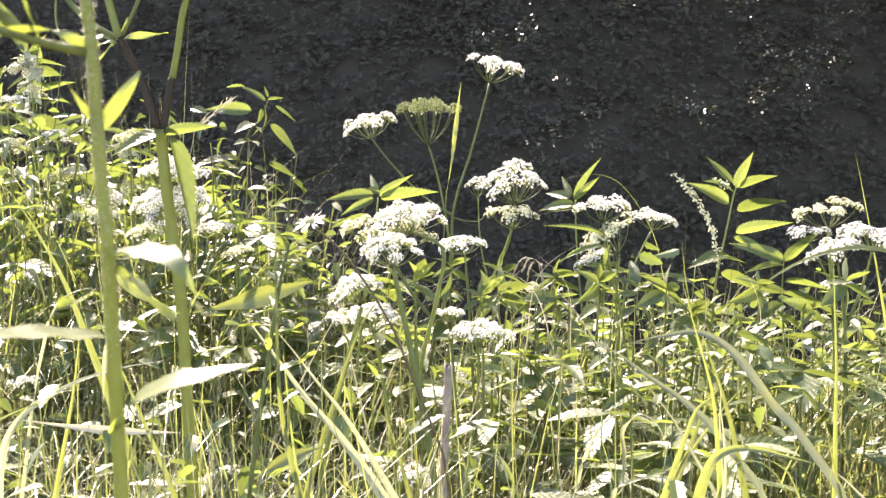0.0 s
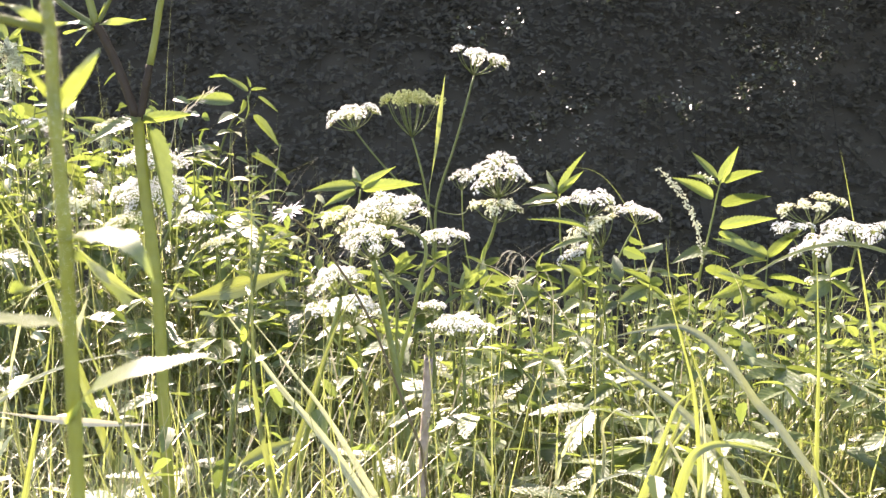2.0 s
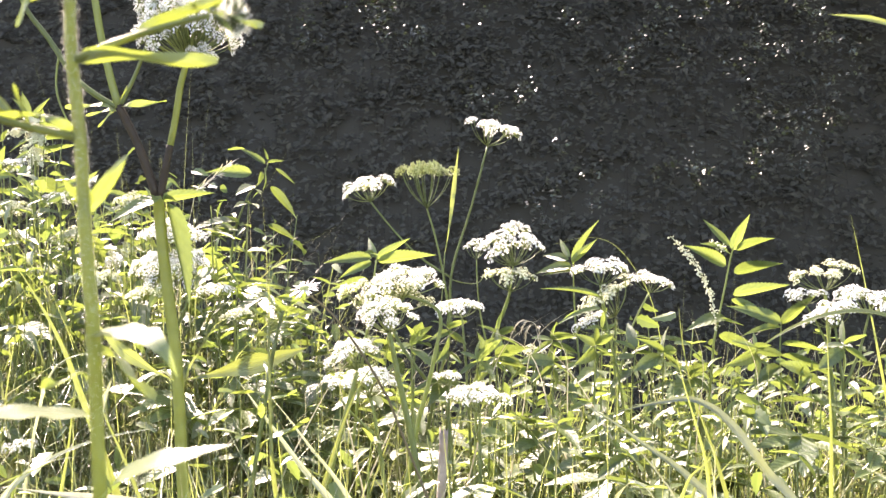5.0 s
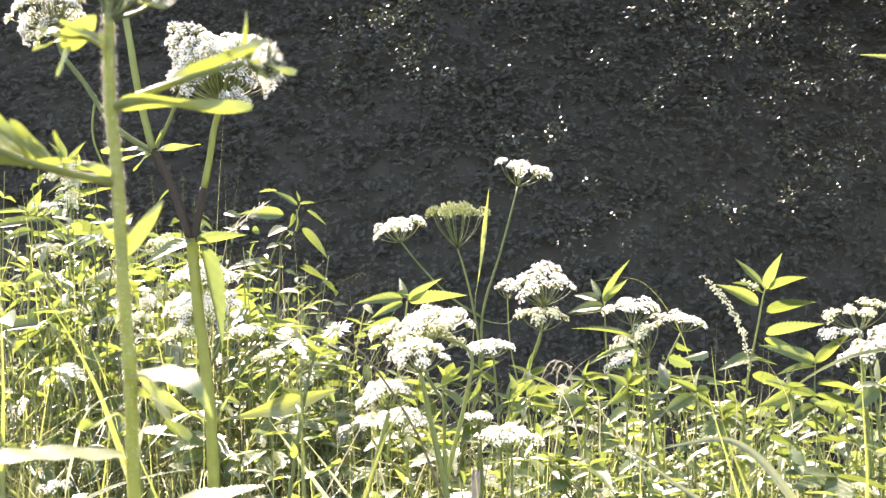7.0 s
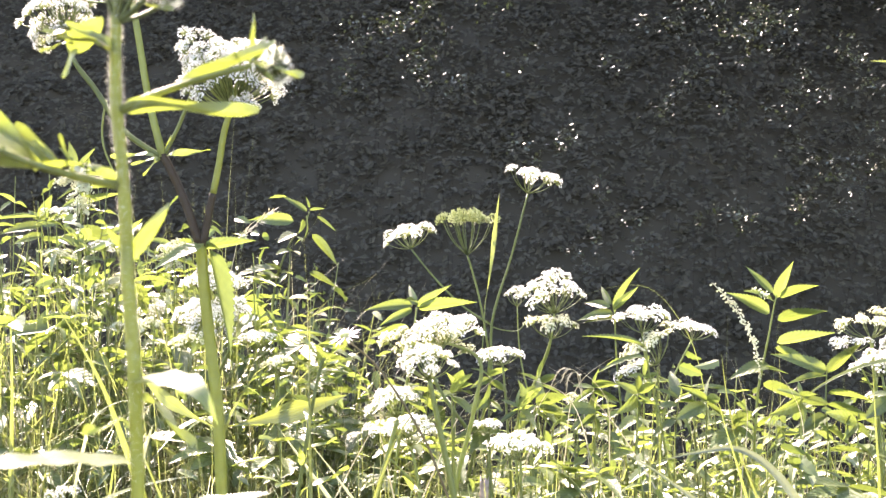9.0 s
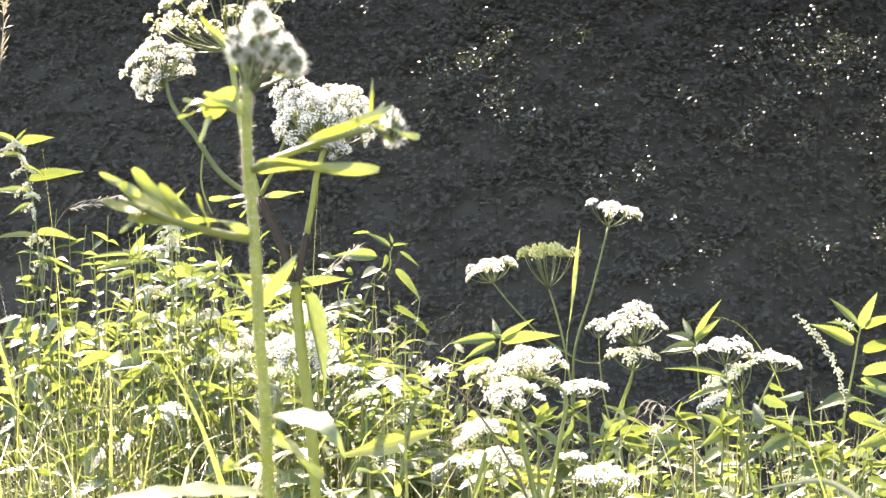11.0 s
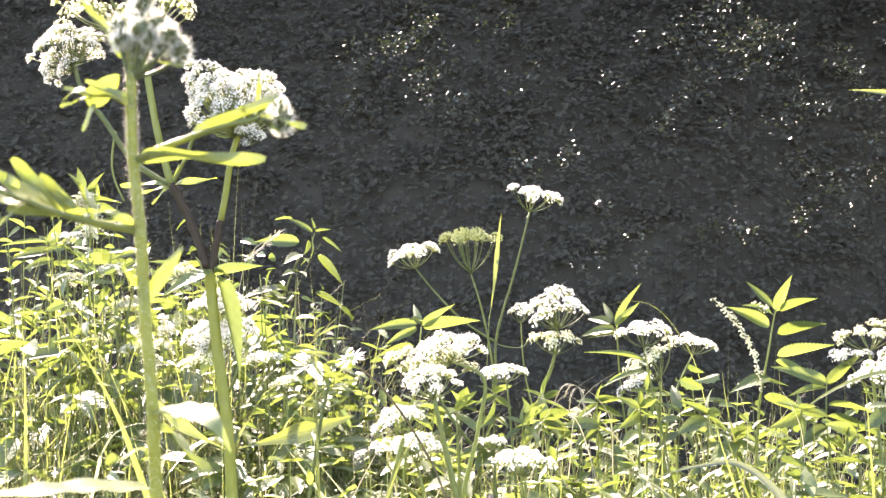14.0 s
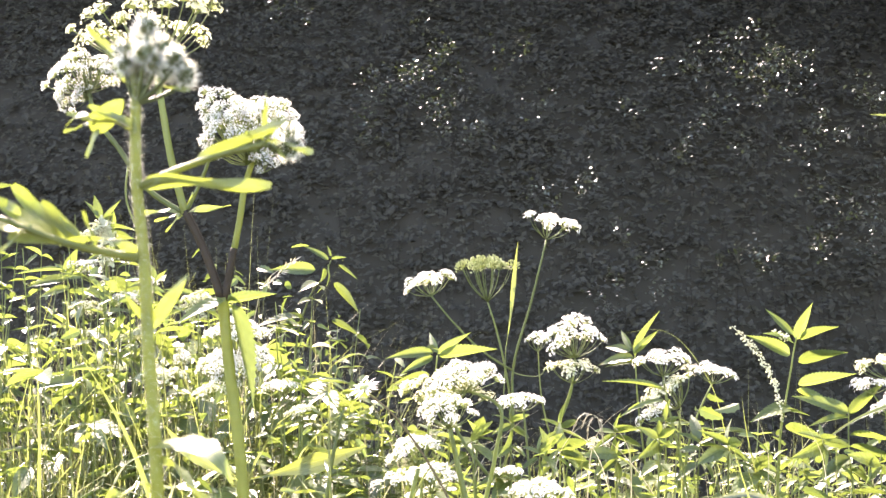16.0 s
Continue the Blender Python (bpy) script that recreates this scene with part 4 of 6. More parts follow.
        ((-0.345, 1.55, 1.262), (-0.372, 1.50, 1.340), 0.118, "fine", 34, 0.95, 1.15),
        ((-0.340, 1.55, 1.268), (-0.345, 1.57, 1.362), 0.100, "fine", 26, 0.8, 1.1),
        ((-0.335, 1.55, 1.270), (-0.292, 1.55, 1.352), 0.106, "fine", 30, 0.85, 1.15),
        ((-0.338, 1.55, 1.262), (-0.272, 1.54, 1.320), 0.070, "fine", 16, 0.8, 1.15),
        ((-0.325, 1.55, 1.249), (-0.313, 1.52, 1.270), 0.045, "fine", 9, 0.5, 1.15),
        ((-0.586, 1.55, 1.375), (-0.602, 1.55, 1.432), 0.118, "fine", 34, 0.75, 1.1),
        ((-0.586, 1.55, 1.378), (-0.560, 1.56, 1.420), 0.066, "fine", 16, 0.6, 1.1),
        ((-0.586, 1.55, 1.370), (-0.636, 1.55, 1.377), 0.055, "fine", 16, 0.8, 1.15),
        ((-0.586, 1.55, 1.366), (-0.602, 1.54, 1.380), 0.048, "fine", 12, 0.7, 1.1),
        ((-0.486, 1.55, 1.418), (-0.503, 1.55, 1.504), 0.262, "cream", 30, 0.5, 0.72),
    ],
    group="large umbel flowers")
for k, (b, t, roll, wide) in enumerate([
        ((-0.386, 1.548, 1.062), (-0.300, 1.53, 1.078), 60, 0.55), ((-0.384, 1.54, 1.064), (-0.449, 1.51, 1.046), 30, 1.0),
        ((-0.373, 1.545, 1.058), (-0.332, 1.53, 0.912), 78, 0.75), ((-0.378, 1.545, 1.065), (-0.345, 1.52, 1.060), 40, 0.9)]):
    leaf(tall_umbel, TALL_ROOT, NETTLE[k % 3], b, t, roll, wide)
for b, t, roll in [((-0.440, 1.55, 1.193), (-0.377, 1.545, 1.208), -65), ((-0.444, 1.55, 1.191), (-0.488, 1.545, 1.187), 60), ((-0.442, 1.55, 1.195), (-0.521, 1.55, 1.203), 60), ((-0.44, 1.55, 1.196), (-0.431, 1.55, 1.225), 60), ((-0.447, 1.548, 1.190), (-0.470, 1.54, 1.168), 60)]:
    leaf(tall_umbel, TALL_ROOT, LANCE[1], b, t, roll, 1.3, name="bract")
# the hairy-stemmed plant close by
HAIRY_ROOT = (-0.134, 0.47, 0.0)
hairy = thing("hairy_plant", HAIRY_ROOT, "tall hairy-stemmed plant with narrow leaves and budding top", "wildflower")
HAIRY_LINE = [(-0.134, 0.47, 0.0), (-0.153, 0.47, 0.918), (-0.155, 0.47, 0.978), (-0.158, 0.47, 1.021), (-0.16, 0.47, 1.069), (-0.164, 0.47, 1.115), (-0.164, 0.47, 1.158), (-0.165, 0.47, 1.186)]
hairy_stem(hairy, HAIRY_ROOT, HAIRY_LINE)
leaf(hairy, HAIRY_ROOT, LANCE[2], (-0.159, 0.47, 1.028), (-0.136, 0.47, 1.059), 75, 1.25)
leaf(hairy, HAIRY_ROOT, LANCE[1], (-0.159, 0.47, 1.03), (-0.17, 0.47, 1.054), -70, 1.0)
leaf(hairy, HAIRY_ROOT, LANCE[2], (-0.162, 0.47, 1.107), (-0.085, 0.45, 1.105), 40, 0.9)
leaf(hairy, HAIRY_ROOT, LANCE[2], (-0.132, 0.47, 1.119), (-0.077, 0.45, 1.138), 50, 0.75)
leaf(hairy, HAIRY_ROOT, LANCE[1], (-0.094, 0.47, 1.128), (-0.092, 0.47, 1.156), 80, 0.9)
leaf(hairy, HAIRY_ROOT, LANCE[1], (-0.091, 0.47, 1.128), (-0.061, 0.45, 1.125), 30, 0.9)
leaf(hairy, HAIRY_ROOT, LANCE[2], (-0.094, 0.47, 1.131), (-0.081, 0.45, 1.14), 60, 1.2)
leaf(hairy, HAIRY_ROOT, LANCE[2], (-0.092, 0.47, 1.13), (-0.078, 0.45, 1.118), 40, 1.3)
leaf(hairy, HAIRY_ROOT, LANCE[2], (-0.094, 0.47, 1.13), (-0.099, 0.45, 1.132), 60, 1.2)
leaf(hairy, HAIRY_ROOT, LANCE[2], (-0.215, 0.44, 1.091), (-0.238, 0.44, 1.105), 50, 1.5)
leaf(hairy, HAIRY_ROOT, LANCE[2], (-0.209, 0.44, 1.085), (-0.227, 0.44, 1.072), 40, 1.5)
leaf(hairy, HAIRY_ROOT, LANCE[1], (-0.164, 0.47, 1.071), (-0.218, 0.44, 1.09), 30, 0.8)
leaf(hairy, HAIRY_ROOT, LANCE[2], (-0.204, 0.47, 1.077), (-0.218, 0.44, 1.107), 60, 3.0)
leaf(hairy, HAIRY_ROOT, LANCE[2], (-0.196, 0.47, 1.075), (-0.207, 0.45, 1.099), 70, 2.7)
leaf(hairy, HAIRY_ROOT, LANCE[2], (-0.212, 0.47, 1.08), (-0.231, 0.43, 1.089), 30, 2.7)
leaf(hairy, HAIRY_ROOT, LANCE[2], (-0.187, 0.47, 1.074), (-0.189, 0.46, 1.094), 70, 2.4)
leaf(hairy, HAIRY_ROOT, LANCE[2], (-0.208, 0.47, 1.079), (-0.222, 0.43, 1.098), 50, 3.0)
leaf(hairy, HAIRY_ROOT, LANCE[2], (-0.213, 0.45, 1.083), (-0.221, 0.42, 1.084), 20, 2.25)
leaf(hairy, HAIRY_ROOT, LANCE[2], (-0.193, 0.47, 1.076), (-0.202, 0.46, 1.091), 60, 2.1)
strap_leaf(hairy, HAIRY_ROOT, [(-0.166, 0.47, 1.137), (-0.176, 0.46, 1.142), (-0.188, 0.45, 1.143), (-0.196, 0.45, 1.136)], 0.014, (0, -0.3, 1))
leaf(hairy, HAIRY_ROOT, LANCE[2], (-0.163, 0.47, 1.137), (-0.194, 0.45, 1.146), 20, 1.7)
leaf(hairy, HAIRY_ROOT, LANCE[2], (-0.188, 0.47, 1.138), (-0.171, 0.47, 1.155), 50, 3.6)
leaf(hairy, HAIRY_ROOT, LANCE[2], (-0.184, 0.47, 1.139), (-0.192, 0.47, 1.124), 50, 2.4)
leaf(hairy, HAIRY_ROOT, LANCE[2], (-0.164, 0.47, 1.139), (-0.182, 0.45, 1.149), 60, 1.6)
leaf(hairy, HAIRY_ROOT, LANCE[1], (-0.186, 0.47, 1.142), (-0.205, 0.47, 1.141), 40, 1.5)
strap_leaf(hairy, HAIRY_ROOT, [(-0.154, 0.47, 0.968), (-0.127, 0.44, 0.971), (-0.108, 0.42, 0.966), (-0.100, 0.42, 0.952)], 0.0165, (-0.05, -0.4, 0.95))
strap_leaf(hairy, HAIRY_ROOT, [(-0.158, 0.47, 0.927), (-0.179, 0.45, 0.931), (-0.200, 0.42, 0.934), (-0.220, 0.4, 0.935)], 0.021, (-0.05, -0.38, 0.95))
leaf(hairy, HAIRY_ROOT, LANCE[1], (-0.158, 0.47, 0.944), (-0.16, 0.42, 0.958), 20, 0.9)
leaf(hairy, HAIRY_ROOT, LANCE[2], (-0.169, 0.47, 1.164), (-0.181, 0.47, 1.189), 70, 1.1)
leaf(hairy, HAIRY_ROOT, LANCE[1], (-0.166, 0.47, 1.166), (-0.191, 0.47, 1.199), 70, 1.1)
leaf(hairy, HAIRY_ROOT, LANCE[1], (-0.164, 0.47, 1.163), (-0.133, 0.47, 1.163), 30, 0.8)
strap_leaf(hairy, HAIRY_ROOT, [(-0.153, 0.468, 0.879), (-0.143, 0.455, 0.893), (-0.126, 0.445, 0.905), (-0.102, 0.44, 0.912), (-0.078, 0.44, 0.917)], 0.0135, (0.15, -0.5, 0.85))
leaf(hairy, HAIRY_ROOT, LANCE[1], (-0.153, 0.47, 0.96), (-0.113, 0.45, 0.945), 40, 1.0)
leafy_side_shoot(hairy, HAIRY_ROOT, [(-0.162, 0.47, 1.107), (-0.137, 0.47, 1.117), (-0.09, 0.45, 1.125)])
leafy_side_shoot(hairy, HAIRY_ROOT, [(-0.162, 0.47, 1.068), (-0.198, 0.45, 1.077), (-0.223, 0.43, 1.089)])
for x, z in [(-0.164, 1.183), (-0.157, 1.178), (-0.151, 1.184), (-0.159, 1.169), (-0.168, 1.173), (-0.145, 1.17), (-0.136, 1.167), (-0.14, 1.174), (-0.152, 1.173), (-0.162, 1.19), (-0.155, 1.193), (-0.171, 1.181), (-0.083, 1.133), (-0.08, 1.126)]:
    side = x > -0.115
    foot = (-0.087, 0.45, 1.125) if side else (-0.164, 0.47, max(1.152, z - 0.03))
    bud(hairy, HAIRY_ROOT, (x, 0.47 + 0.007 * math.sin(x * 900 + z * 700), z), foot)
# nettles that stand out
nettle("nettle with bright pointed leaves and pale flower strings", (0.726, 2.57, 0.0), [(0.622, 2.57, 0.754), (0.635, 2.57, 0.82), (0.649, 2.57, 0.886), (0.662, 2.57, 0.952), (0.667, 2.57, 0.97)], [((0.666, 2.57, 0.963), (0.699, 2.57, 1.046), 80, 0.85), ((0.674, 2.57, 0.966), (0.753, 2.6, 1.001), 60, 0.75), ((0.659, 2.57, 0.974), (0.607, 2.61, 1.037), 60, 0.64), ((0.65, 2.57, 0.93), (0.56, 2.55, 0.982), 65, 0.95), ((0.668, 2.57, 0.913), (0.767, 2.55, 0.949), 55, 0.8), ((0.666, 2.57, 0.863), (0.792, 2.57, 0.889), 65, 0.8), ((0.658, 2.57, 0.956), (0.59, 2.51, 0.991), 40, 0.85), ((0.648, 2.57, 0.813), (0.554, 2.52, 0.807), 30, 0.95), ((0.635, 2.57, 0.805), (0.679, 2.52, 0.802), 25, 0.95), ((0.662, 2.57, 0.852), (0.764, 2.55, 0.804), 60, 0.59), ((0.634, 2.57, 0.772), (0.744, 2.59, 0.735), 55, 0.64)], [((0.52, 2.55, 0.998), (0.566, 2.55, 0.951)), ((0.563, 2.55, 0.958), (0.595, 2.55, 0.899)), ((0.594, 2.55, 0.902), (0.615, 2.55, 0.854)), ((0.607, 2.55, 0.986), (0.643, 2.55, 0.967)), ((0.614, 2.55, 0.858), (0.628, 2.57, 0.783))])
nettle("nettle with drooping toothed leaves", (-0.747, 2.95, 0.0), [(-0.546, 2.95, 0.937), (-0.535, 2.95, 1.014), (-0.52, 2.95, 1.058), (-0.493, 2.95, 1.116), (-0.464, 2.95, 1.148), (-0.447, 2.95, 1.189)], [((-0.489, 2.95, 1.164), (-0.612, 2.95, 1.175), 70, 0.85), ((-0.454, 2.95, 1.189), (-0.518, 2.95, 1.238), 60, 0.53), ((-0.447, 2.95, 1.192), (-0.401, 2.93, 1.197), 50, 0.64), ((-0.447, 2.95, 1.199), (-0.456, 2.95, 1.23), 70, 0.64), ((-0.457, 2.95, 1.176), (-0.44, 2.92, 1.121), 70, 1.38), ((-0.463, 2.95, 1.167), (-0.468, 2.92, 1.131), 60, 1.17), ((-0.486, 2.95, 1.132), (-0.524, 2.9, 1.115), 20, 1.6), ((-0.486, 2.95, 1.125), (-0.457, 2.91, 1.121), 20, 1.6), ((-0.499, 2.95, 1.087), (-0.527, 2.9, 1.08), 15, 1.6), ((-0.499, 2.95, 1.087), (-0.462, 2.9, 1.082), 15, 1.49), ((-0.441, 2.95, 1.129), (-0.365, 2.95, 1.054), 70, 0.59), ((-0.428, 2.95, 1.176), (-0.375, 2.95, 1.137), 65, 0.53), ((-0.525, 2.95, 1.039), (-0.63, 2.87, 1.038), 15, 1.17), ((-0.532, 2.95, 1.02), (-0.586, 2.87, 1.023), 20, 1.38), ((-0.449, 2.95, 1.03), (-0.373, 2.95, 0.992), 60, 0.85), ((-0.522, 2.95, 1.033), (-0.552, 2.92, 1.058), 50, 1.27)], [], 0.0026)
nettle("nettle with outspread leaves behind white flowers", (-0.21, 2.3, 0.0), [(-0.162, 2.3, 0.712), (-0.143, 2.3, 0.839), (-0.127, 2.3, 0.954)], [((-0.136, 2.3, 0.96), (-0.234, 2.29, 0.957), 60), ((-0.127, 2.3, 0.96), (-0.151, 2.327, 1.006), 60), ((-0.127, 2.3, 0.956), (-0.058, 2.305, 1.002), 65), ((-0.123, 2.3, 0.952), (-0.01, 2.332, 0.973), 60), ((-0.137, 2.3, 0.952), (-0.197, 2.267, 0.927), 60), ((-0.143, 2.3, 0.914), (-0.232, 2.329, 0.894), 60), ((-0.127, 2.3, 0.965), (-0.144, 2.241, 0.978), 30)], [], 0.0028)
nettle("nettle with narrow upright leaves", (0.36, 2.7, 0.0), [(0.334, 2.7, 0.659), (0.32, 2.7, 0.821), (0.317, 2.7, 0.928)], [((0.317, 2.7, 0.928), (0.365, 2.738, 1.038), 70), ((0.313, 2.7, 0.926), (0.223, 2.74, 0.921), 55), ((0.313, 2.7, 0.935), (0.369, 2.665, 0.992), 60), ((0.309, 2.7, 0.948), (0.284, 2.739, 0.995), 60), ((0.307, 2.7, 0.942), (0.243, 2.74, 0.96), 60), ((0.32, 2.7, 0.915), (0.243, 2.74, 0.907), 45)], [], 0.0028)
nettle("nettle at the edge of the growth", (0.778, 2.5, 0.0), [(0.761, 2.5, 0.606), (0.753, 2.5, 0.731), (0.756, 2.5, 0.806)], [((0.756, 2.5, 0.8), (0.82, 2.462, 0.876), 60), ((0.756, 2.5, 0.804), (0.647, 2.504, 0.854), 60), ((0.756, 2.5, 0.794), (0.658, 2.446, 0.789), 20), ((0.757, 2.5, 0.756), (0.854, 2.483, 0.751), 40), ((0.755, 2.5, 0.744), (0.651, 2.463, 0.724), 10), ((0.755, 2.5, 0.731), (0.883, 2.458, 0.685), 40), ((0.755, 2.5, 0.706), (0.662, 2.407, 0.681), 30), ((0.755, 2.5, 0.681), (0.806, 2.444, 0.651), 60)], [], 0.0028)
nettle("tall nettle in the growth at the wood edge", (-1.446, 3.2, 0.0), [(-1.502, 3.2, 0.883), (-1.542, 3.2, 1.167), (-1.572, 3.2, 1.403), (-1.618, 3.2, 1.539)], [((-1.618, 3.2, 1.539), (-1.704, 3.175, 1.58), 60), ((-1.618, 3.2, 1.536), (-1.516, 3.239, 1.566), 60), ((-1.615, 3.2, 1.543), (-1.592, 3.217, 1.584), 60), ((-1.6, 3.2, 1.497), (-1.695, 3.177, 1.504), 50), ((-1.591, 3.2, 1.463), (-1.495, 3.163, 1.448), 20), ((-1.578, 3.2, 1.42), (-1.384, 3.154, 1.449), 40), ((-1.572, 3.2, 1.386), (-1.695, 3.182, 1.403), 50), ((-1.566, 3.2, 1.352), (-1.603, 3.139, 1.331), 40), ((-1.552, 3.2, 1.26), (-1.379, 3.12, 1.245), 40), ((-1.552, 3.2, 1.251), (-1.692, 3.179, 1.268), 30), ((-1.539, 3.2, 1.184), (-1.359, 3.135, 1.163), 20)], "hanging", 0.0028)
nettle("leafy nettle beside the tall stems", (-1.242, 3.2, 0.0), [(-1.187, 3.2, 0.83), (-1.148, 3.2, 1.097), (-1.127, 3.2, 1.284)], [((-1.127, 3.2, 1.284), (-1.233, 3.231, 1.256), 40), ((-1.124, 3.2, 1.277), (-1.046, 3.192, 1.291), 40), ((-1.129, 3.2, 1.3), (-1.169, 3.194, 1.362), 60), ((-1.126, 3.2, 1.3), (-1.096, 3.163, 1.365), 60), ((-1.136, 3.2, 1.238), (-1.19, 3.11, 1.202), 20), ((-1.128, 3.2, 1.23), (-1.006, 3.165, 1.265), 30), ((-1.143, 3.2, 1.16), (-0.966, 3.221, 1.089), 50), ((-1.143, 3.2, 1.152), (-1.2, 3.131, 1.111), 30)], "hanging", 0.0028)
nettle("leafy nettle in the tall growth", (-0.939, 3.1, 0.0), [(-0.893, 3.1, 0.757), (-0.864, 3.1, 0.971), (-0.853, 3.1, 1.123)], [((-0.853, 3.1, 1.108), (-0.925, 3.061, 1.134), 50), ((-0.85, 3.1, 1.108), (-0.766, 3.118, 1.131), 50), ((-0.854, 3.1, 1.078), (-0.951, 3.065, 1.048), 20), ((-0.851, 3.1, 1.07), (-0.735, 3.045, 1.046), 20), ((-0.863, 3.1, 0.987), (-0.768, 3.051, 1.001), 30), ((-0.866, 3.1, 0.971), (-0.967, 3.107, 0.949), 30)], "hanging", 0.0028)
nettle("leafy plant with bright yellow-green toothed leaves", (0.12, 2.2, 0.0), [(0.101, 2.2, 0.677), (0.104, 2.2, 0.74), (0.115, 2.2, 0.772)], [((0.095, 2.2, 0.768), (0.08, 2.2, 0.815), 65, 1.0), ((0.111, 2.2, 0.768), (0.178, 2.18, 0.796), 60, 1.0), ((0.115, 2.2, 0.76), (0.175, 2.18, 0.748), 60, 1.1), ((0.099, 2.2, 0.752), (0.074, 2.18, 0.715), 55, 1.0), ((0.123, 2.2, 0.771), (0.11, 2.22, 0.824), 65, 1.0), ((0.111, 2.2, 0.752), (0.144, 2.16, 0.729), 50, 1.0), ((0.102, 2.2, 0.74), (0.07, 2.16, 0.745), 40, 1.0)], [], 0.0024)
nettle("plant with pale grey-green divided leaves below the umbels", (-0.02, 2.15, 0.0), [(-0.048, 2.15, 0.729), (-0.045, 2.15, 0.776), (-0.043, 2.15, 0.801)], [((-0.044, 2.15, 0.801), (-0.028, 2.1, 0.852), 15, 1.0), ((-0.044, 2.15, 0.801), (-0.003, 2.09, 0.834), 15, 1.0), ((-0.044, 2.15, 0.801), (-0.058, 2.1, 0.843), 20, 1.0), ((-0.042, 2.15, 0.797), (-0.008, 2.08, 0.808), 15, 1.0), ((-0.047, 2.15, 0.794), (-0.07, 2.09, 0.803), 15, 1.0), ((-0.045, 2.15, 0.776), (-0.015, 2.07, 0.78), 15, 1.1)], [], 0.0024)
nettle("nettle with pale shining leaves beside arching grass", (0.36, 2.2, 0.0), [(0.302, 2.2, 0.643), (0.305, 2.2, 0.69), (0.308, 2.2, 0.738)], [((0.308, 2.2, 0.74), (0.266, 2.14, 0.73), 15, 1.1), ((0.308, 2.2, 0.738), (0.324, 2.14, 0.743), 15, 1.1), ((0.305, 2.2, 0.714), (0.343, 2.2, 0.722), 60, 1.0), ((0.305, 2.2, 0.706), (0.271, 2.15, 0.717), 20, 1.1), ((0.305, 2.2, 0.687), (0.331, 2.2, 0.698), 55, 1.0), ((0.303, 2.2, 0.675), (0.245, 2.14, 0.669), 12, 0.9), ((0.302, 2.2, 0.659), (0.308, 2.12, 0.656), 12, 1.0), ((0.306, 2.2, 0.744), (0.295, 2.22, 0.771), 65, 0.8)], [], 0.0024)
nettle("low nettle with white shining leaves", (0.22, 2.1, 0.0), [(0.169, 2.1, 0.631), (0.165, 2.1, 0.653)], [((0.165, 2.1, 0.653), (0.147, 2.04, 0.678), 10, 1.2), ((0.165, 2.1, 0.653), (0.171, 2.04, 0.685), 15, 1.1), ((0.167, 2.1, 0.649), (0.21, 2.04, 0.667), 12, 0.9), ((0.167, 2.1, 0.642), (0.135, 2.02, 0.656), 12, 1.0), ((0.169, 2.1, 0.638), (0.186, 2.02, 0.645), 12, 1.0)], [], 0.0024)
nettle("low nettle with white shining leaves", (0.02, 2.1, 0.0), [(0.018, 2.1, 0.708), (0.015, 2.1, 0.738)], [((0.015, 2.1, 0.744), (0.04, 2.05, 0.759), 10, 1.3), ((0.013, 2.1, 0.742), (-0.007, 2.05, 0.758), 10, 1.2), ((0.015, 2.1, 0.734), (-0.048, 2.04, 0.724), 10, 0.8), ((0.016, 2.1, 0.731), (0.041, 2.03, 0.736), 12, 1.0), ((0.015, 2.1, 0.727), (-0.015, 2.03, 0.711), 12, 1.0)], [], 0.0024)
nettle("nettle top with pale flower strings above the growth", (-1.056, 3.0, 0.0), [(-1.072, 3.0, 1.119), (-1.071, 3.0, 1.241), (-1.086, 3.0, 1.321)], [((-1.086, 3.0, 1.32), (-1.102, 3.0, 1.388), 70, 1.0), ((-1.089, 3.0, 1.327), (-1.129, 3.0, 1.378), 60, 0.5), ((-1.077, 3.0, 1.319), (-1.029, 3.0, 1.371), 60, 0.6), ((-1.08, 3.0, 1.315), (-1.036, 2.98, 1.336), 50, 1.0), ((-1.074, 3.0, 1.302), (-1.102, 2.95, 1.314), 20, 0.9), ((-1.068, 3.0, 1.296), (-0.964, 2.95, 1.289), 12, 0.7), ((-1.068, 3.0, 1.284), (-0.981, 2.98, 1.271), 50, 0.7), ((-1.074, 3.0, 1.29), (-1.105, 2.95, 1.296), 20, 1.0), ((-1.071, 3.0, 1.241), (-1.003, 2.97, 1.226), 40, 1.0), ((-1.071, 3.0, 1.229), (-1.113, 2.97, 1.213), 40, 1.0)], "hanging", 0.0028)
nettle("nettle with long toothed leaves in the tall growth", (-1.149, 2.9, 0.0), [(-1.143, 2.9, 1.001), (-1.136, 2.9, 1.107), (-1.139, 2.9, 1.166)], [((-1.142, 2.9, 1.169), (-1.112, 2.9, 1.239), 60, 1.1), ((-1.145, 2.9, 1.172), (-1.172, 2.9, 1.202), 50, 1.2), ((-1.148, 2.9, 1.178), (-1.259, 2.85, 1.178), 15, 0.7), ((-1.136, 2.9, 1.154), (-1.256, 2.9, 1.147), 50, 0.8), ((-1.136, 2.9, 1.13), (-1.226, 2.9, 1.12), 55, 0.8), ((-1.085, 2.9, 1.156), (-1.002, 2.9, 1.085), 65, 0.6), ((-1.133, 2.9, 1.118), (-1.083, 2.87, 1.126), 40, 1.0)], [], 0.0028)
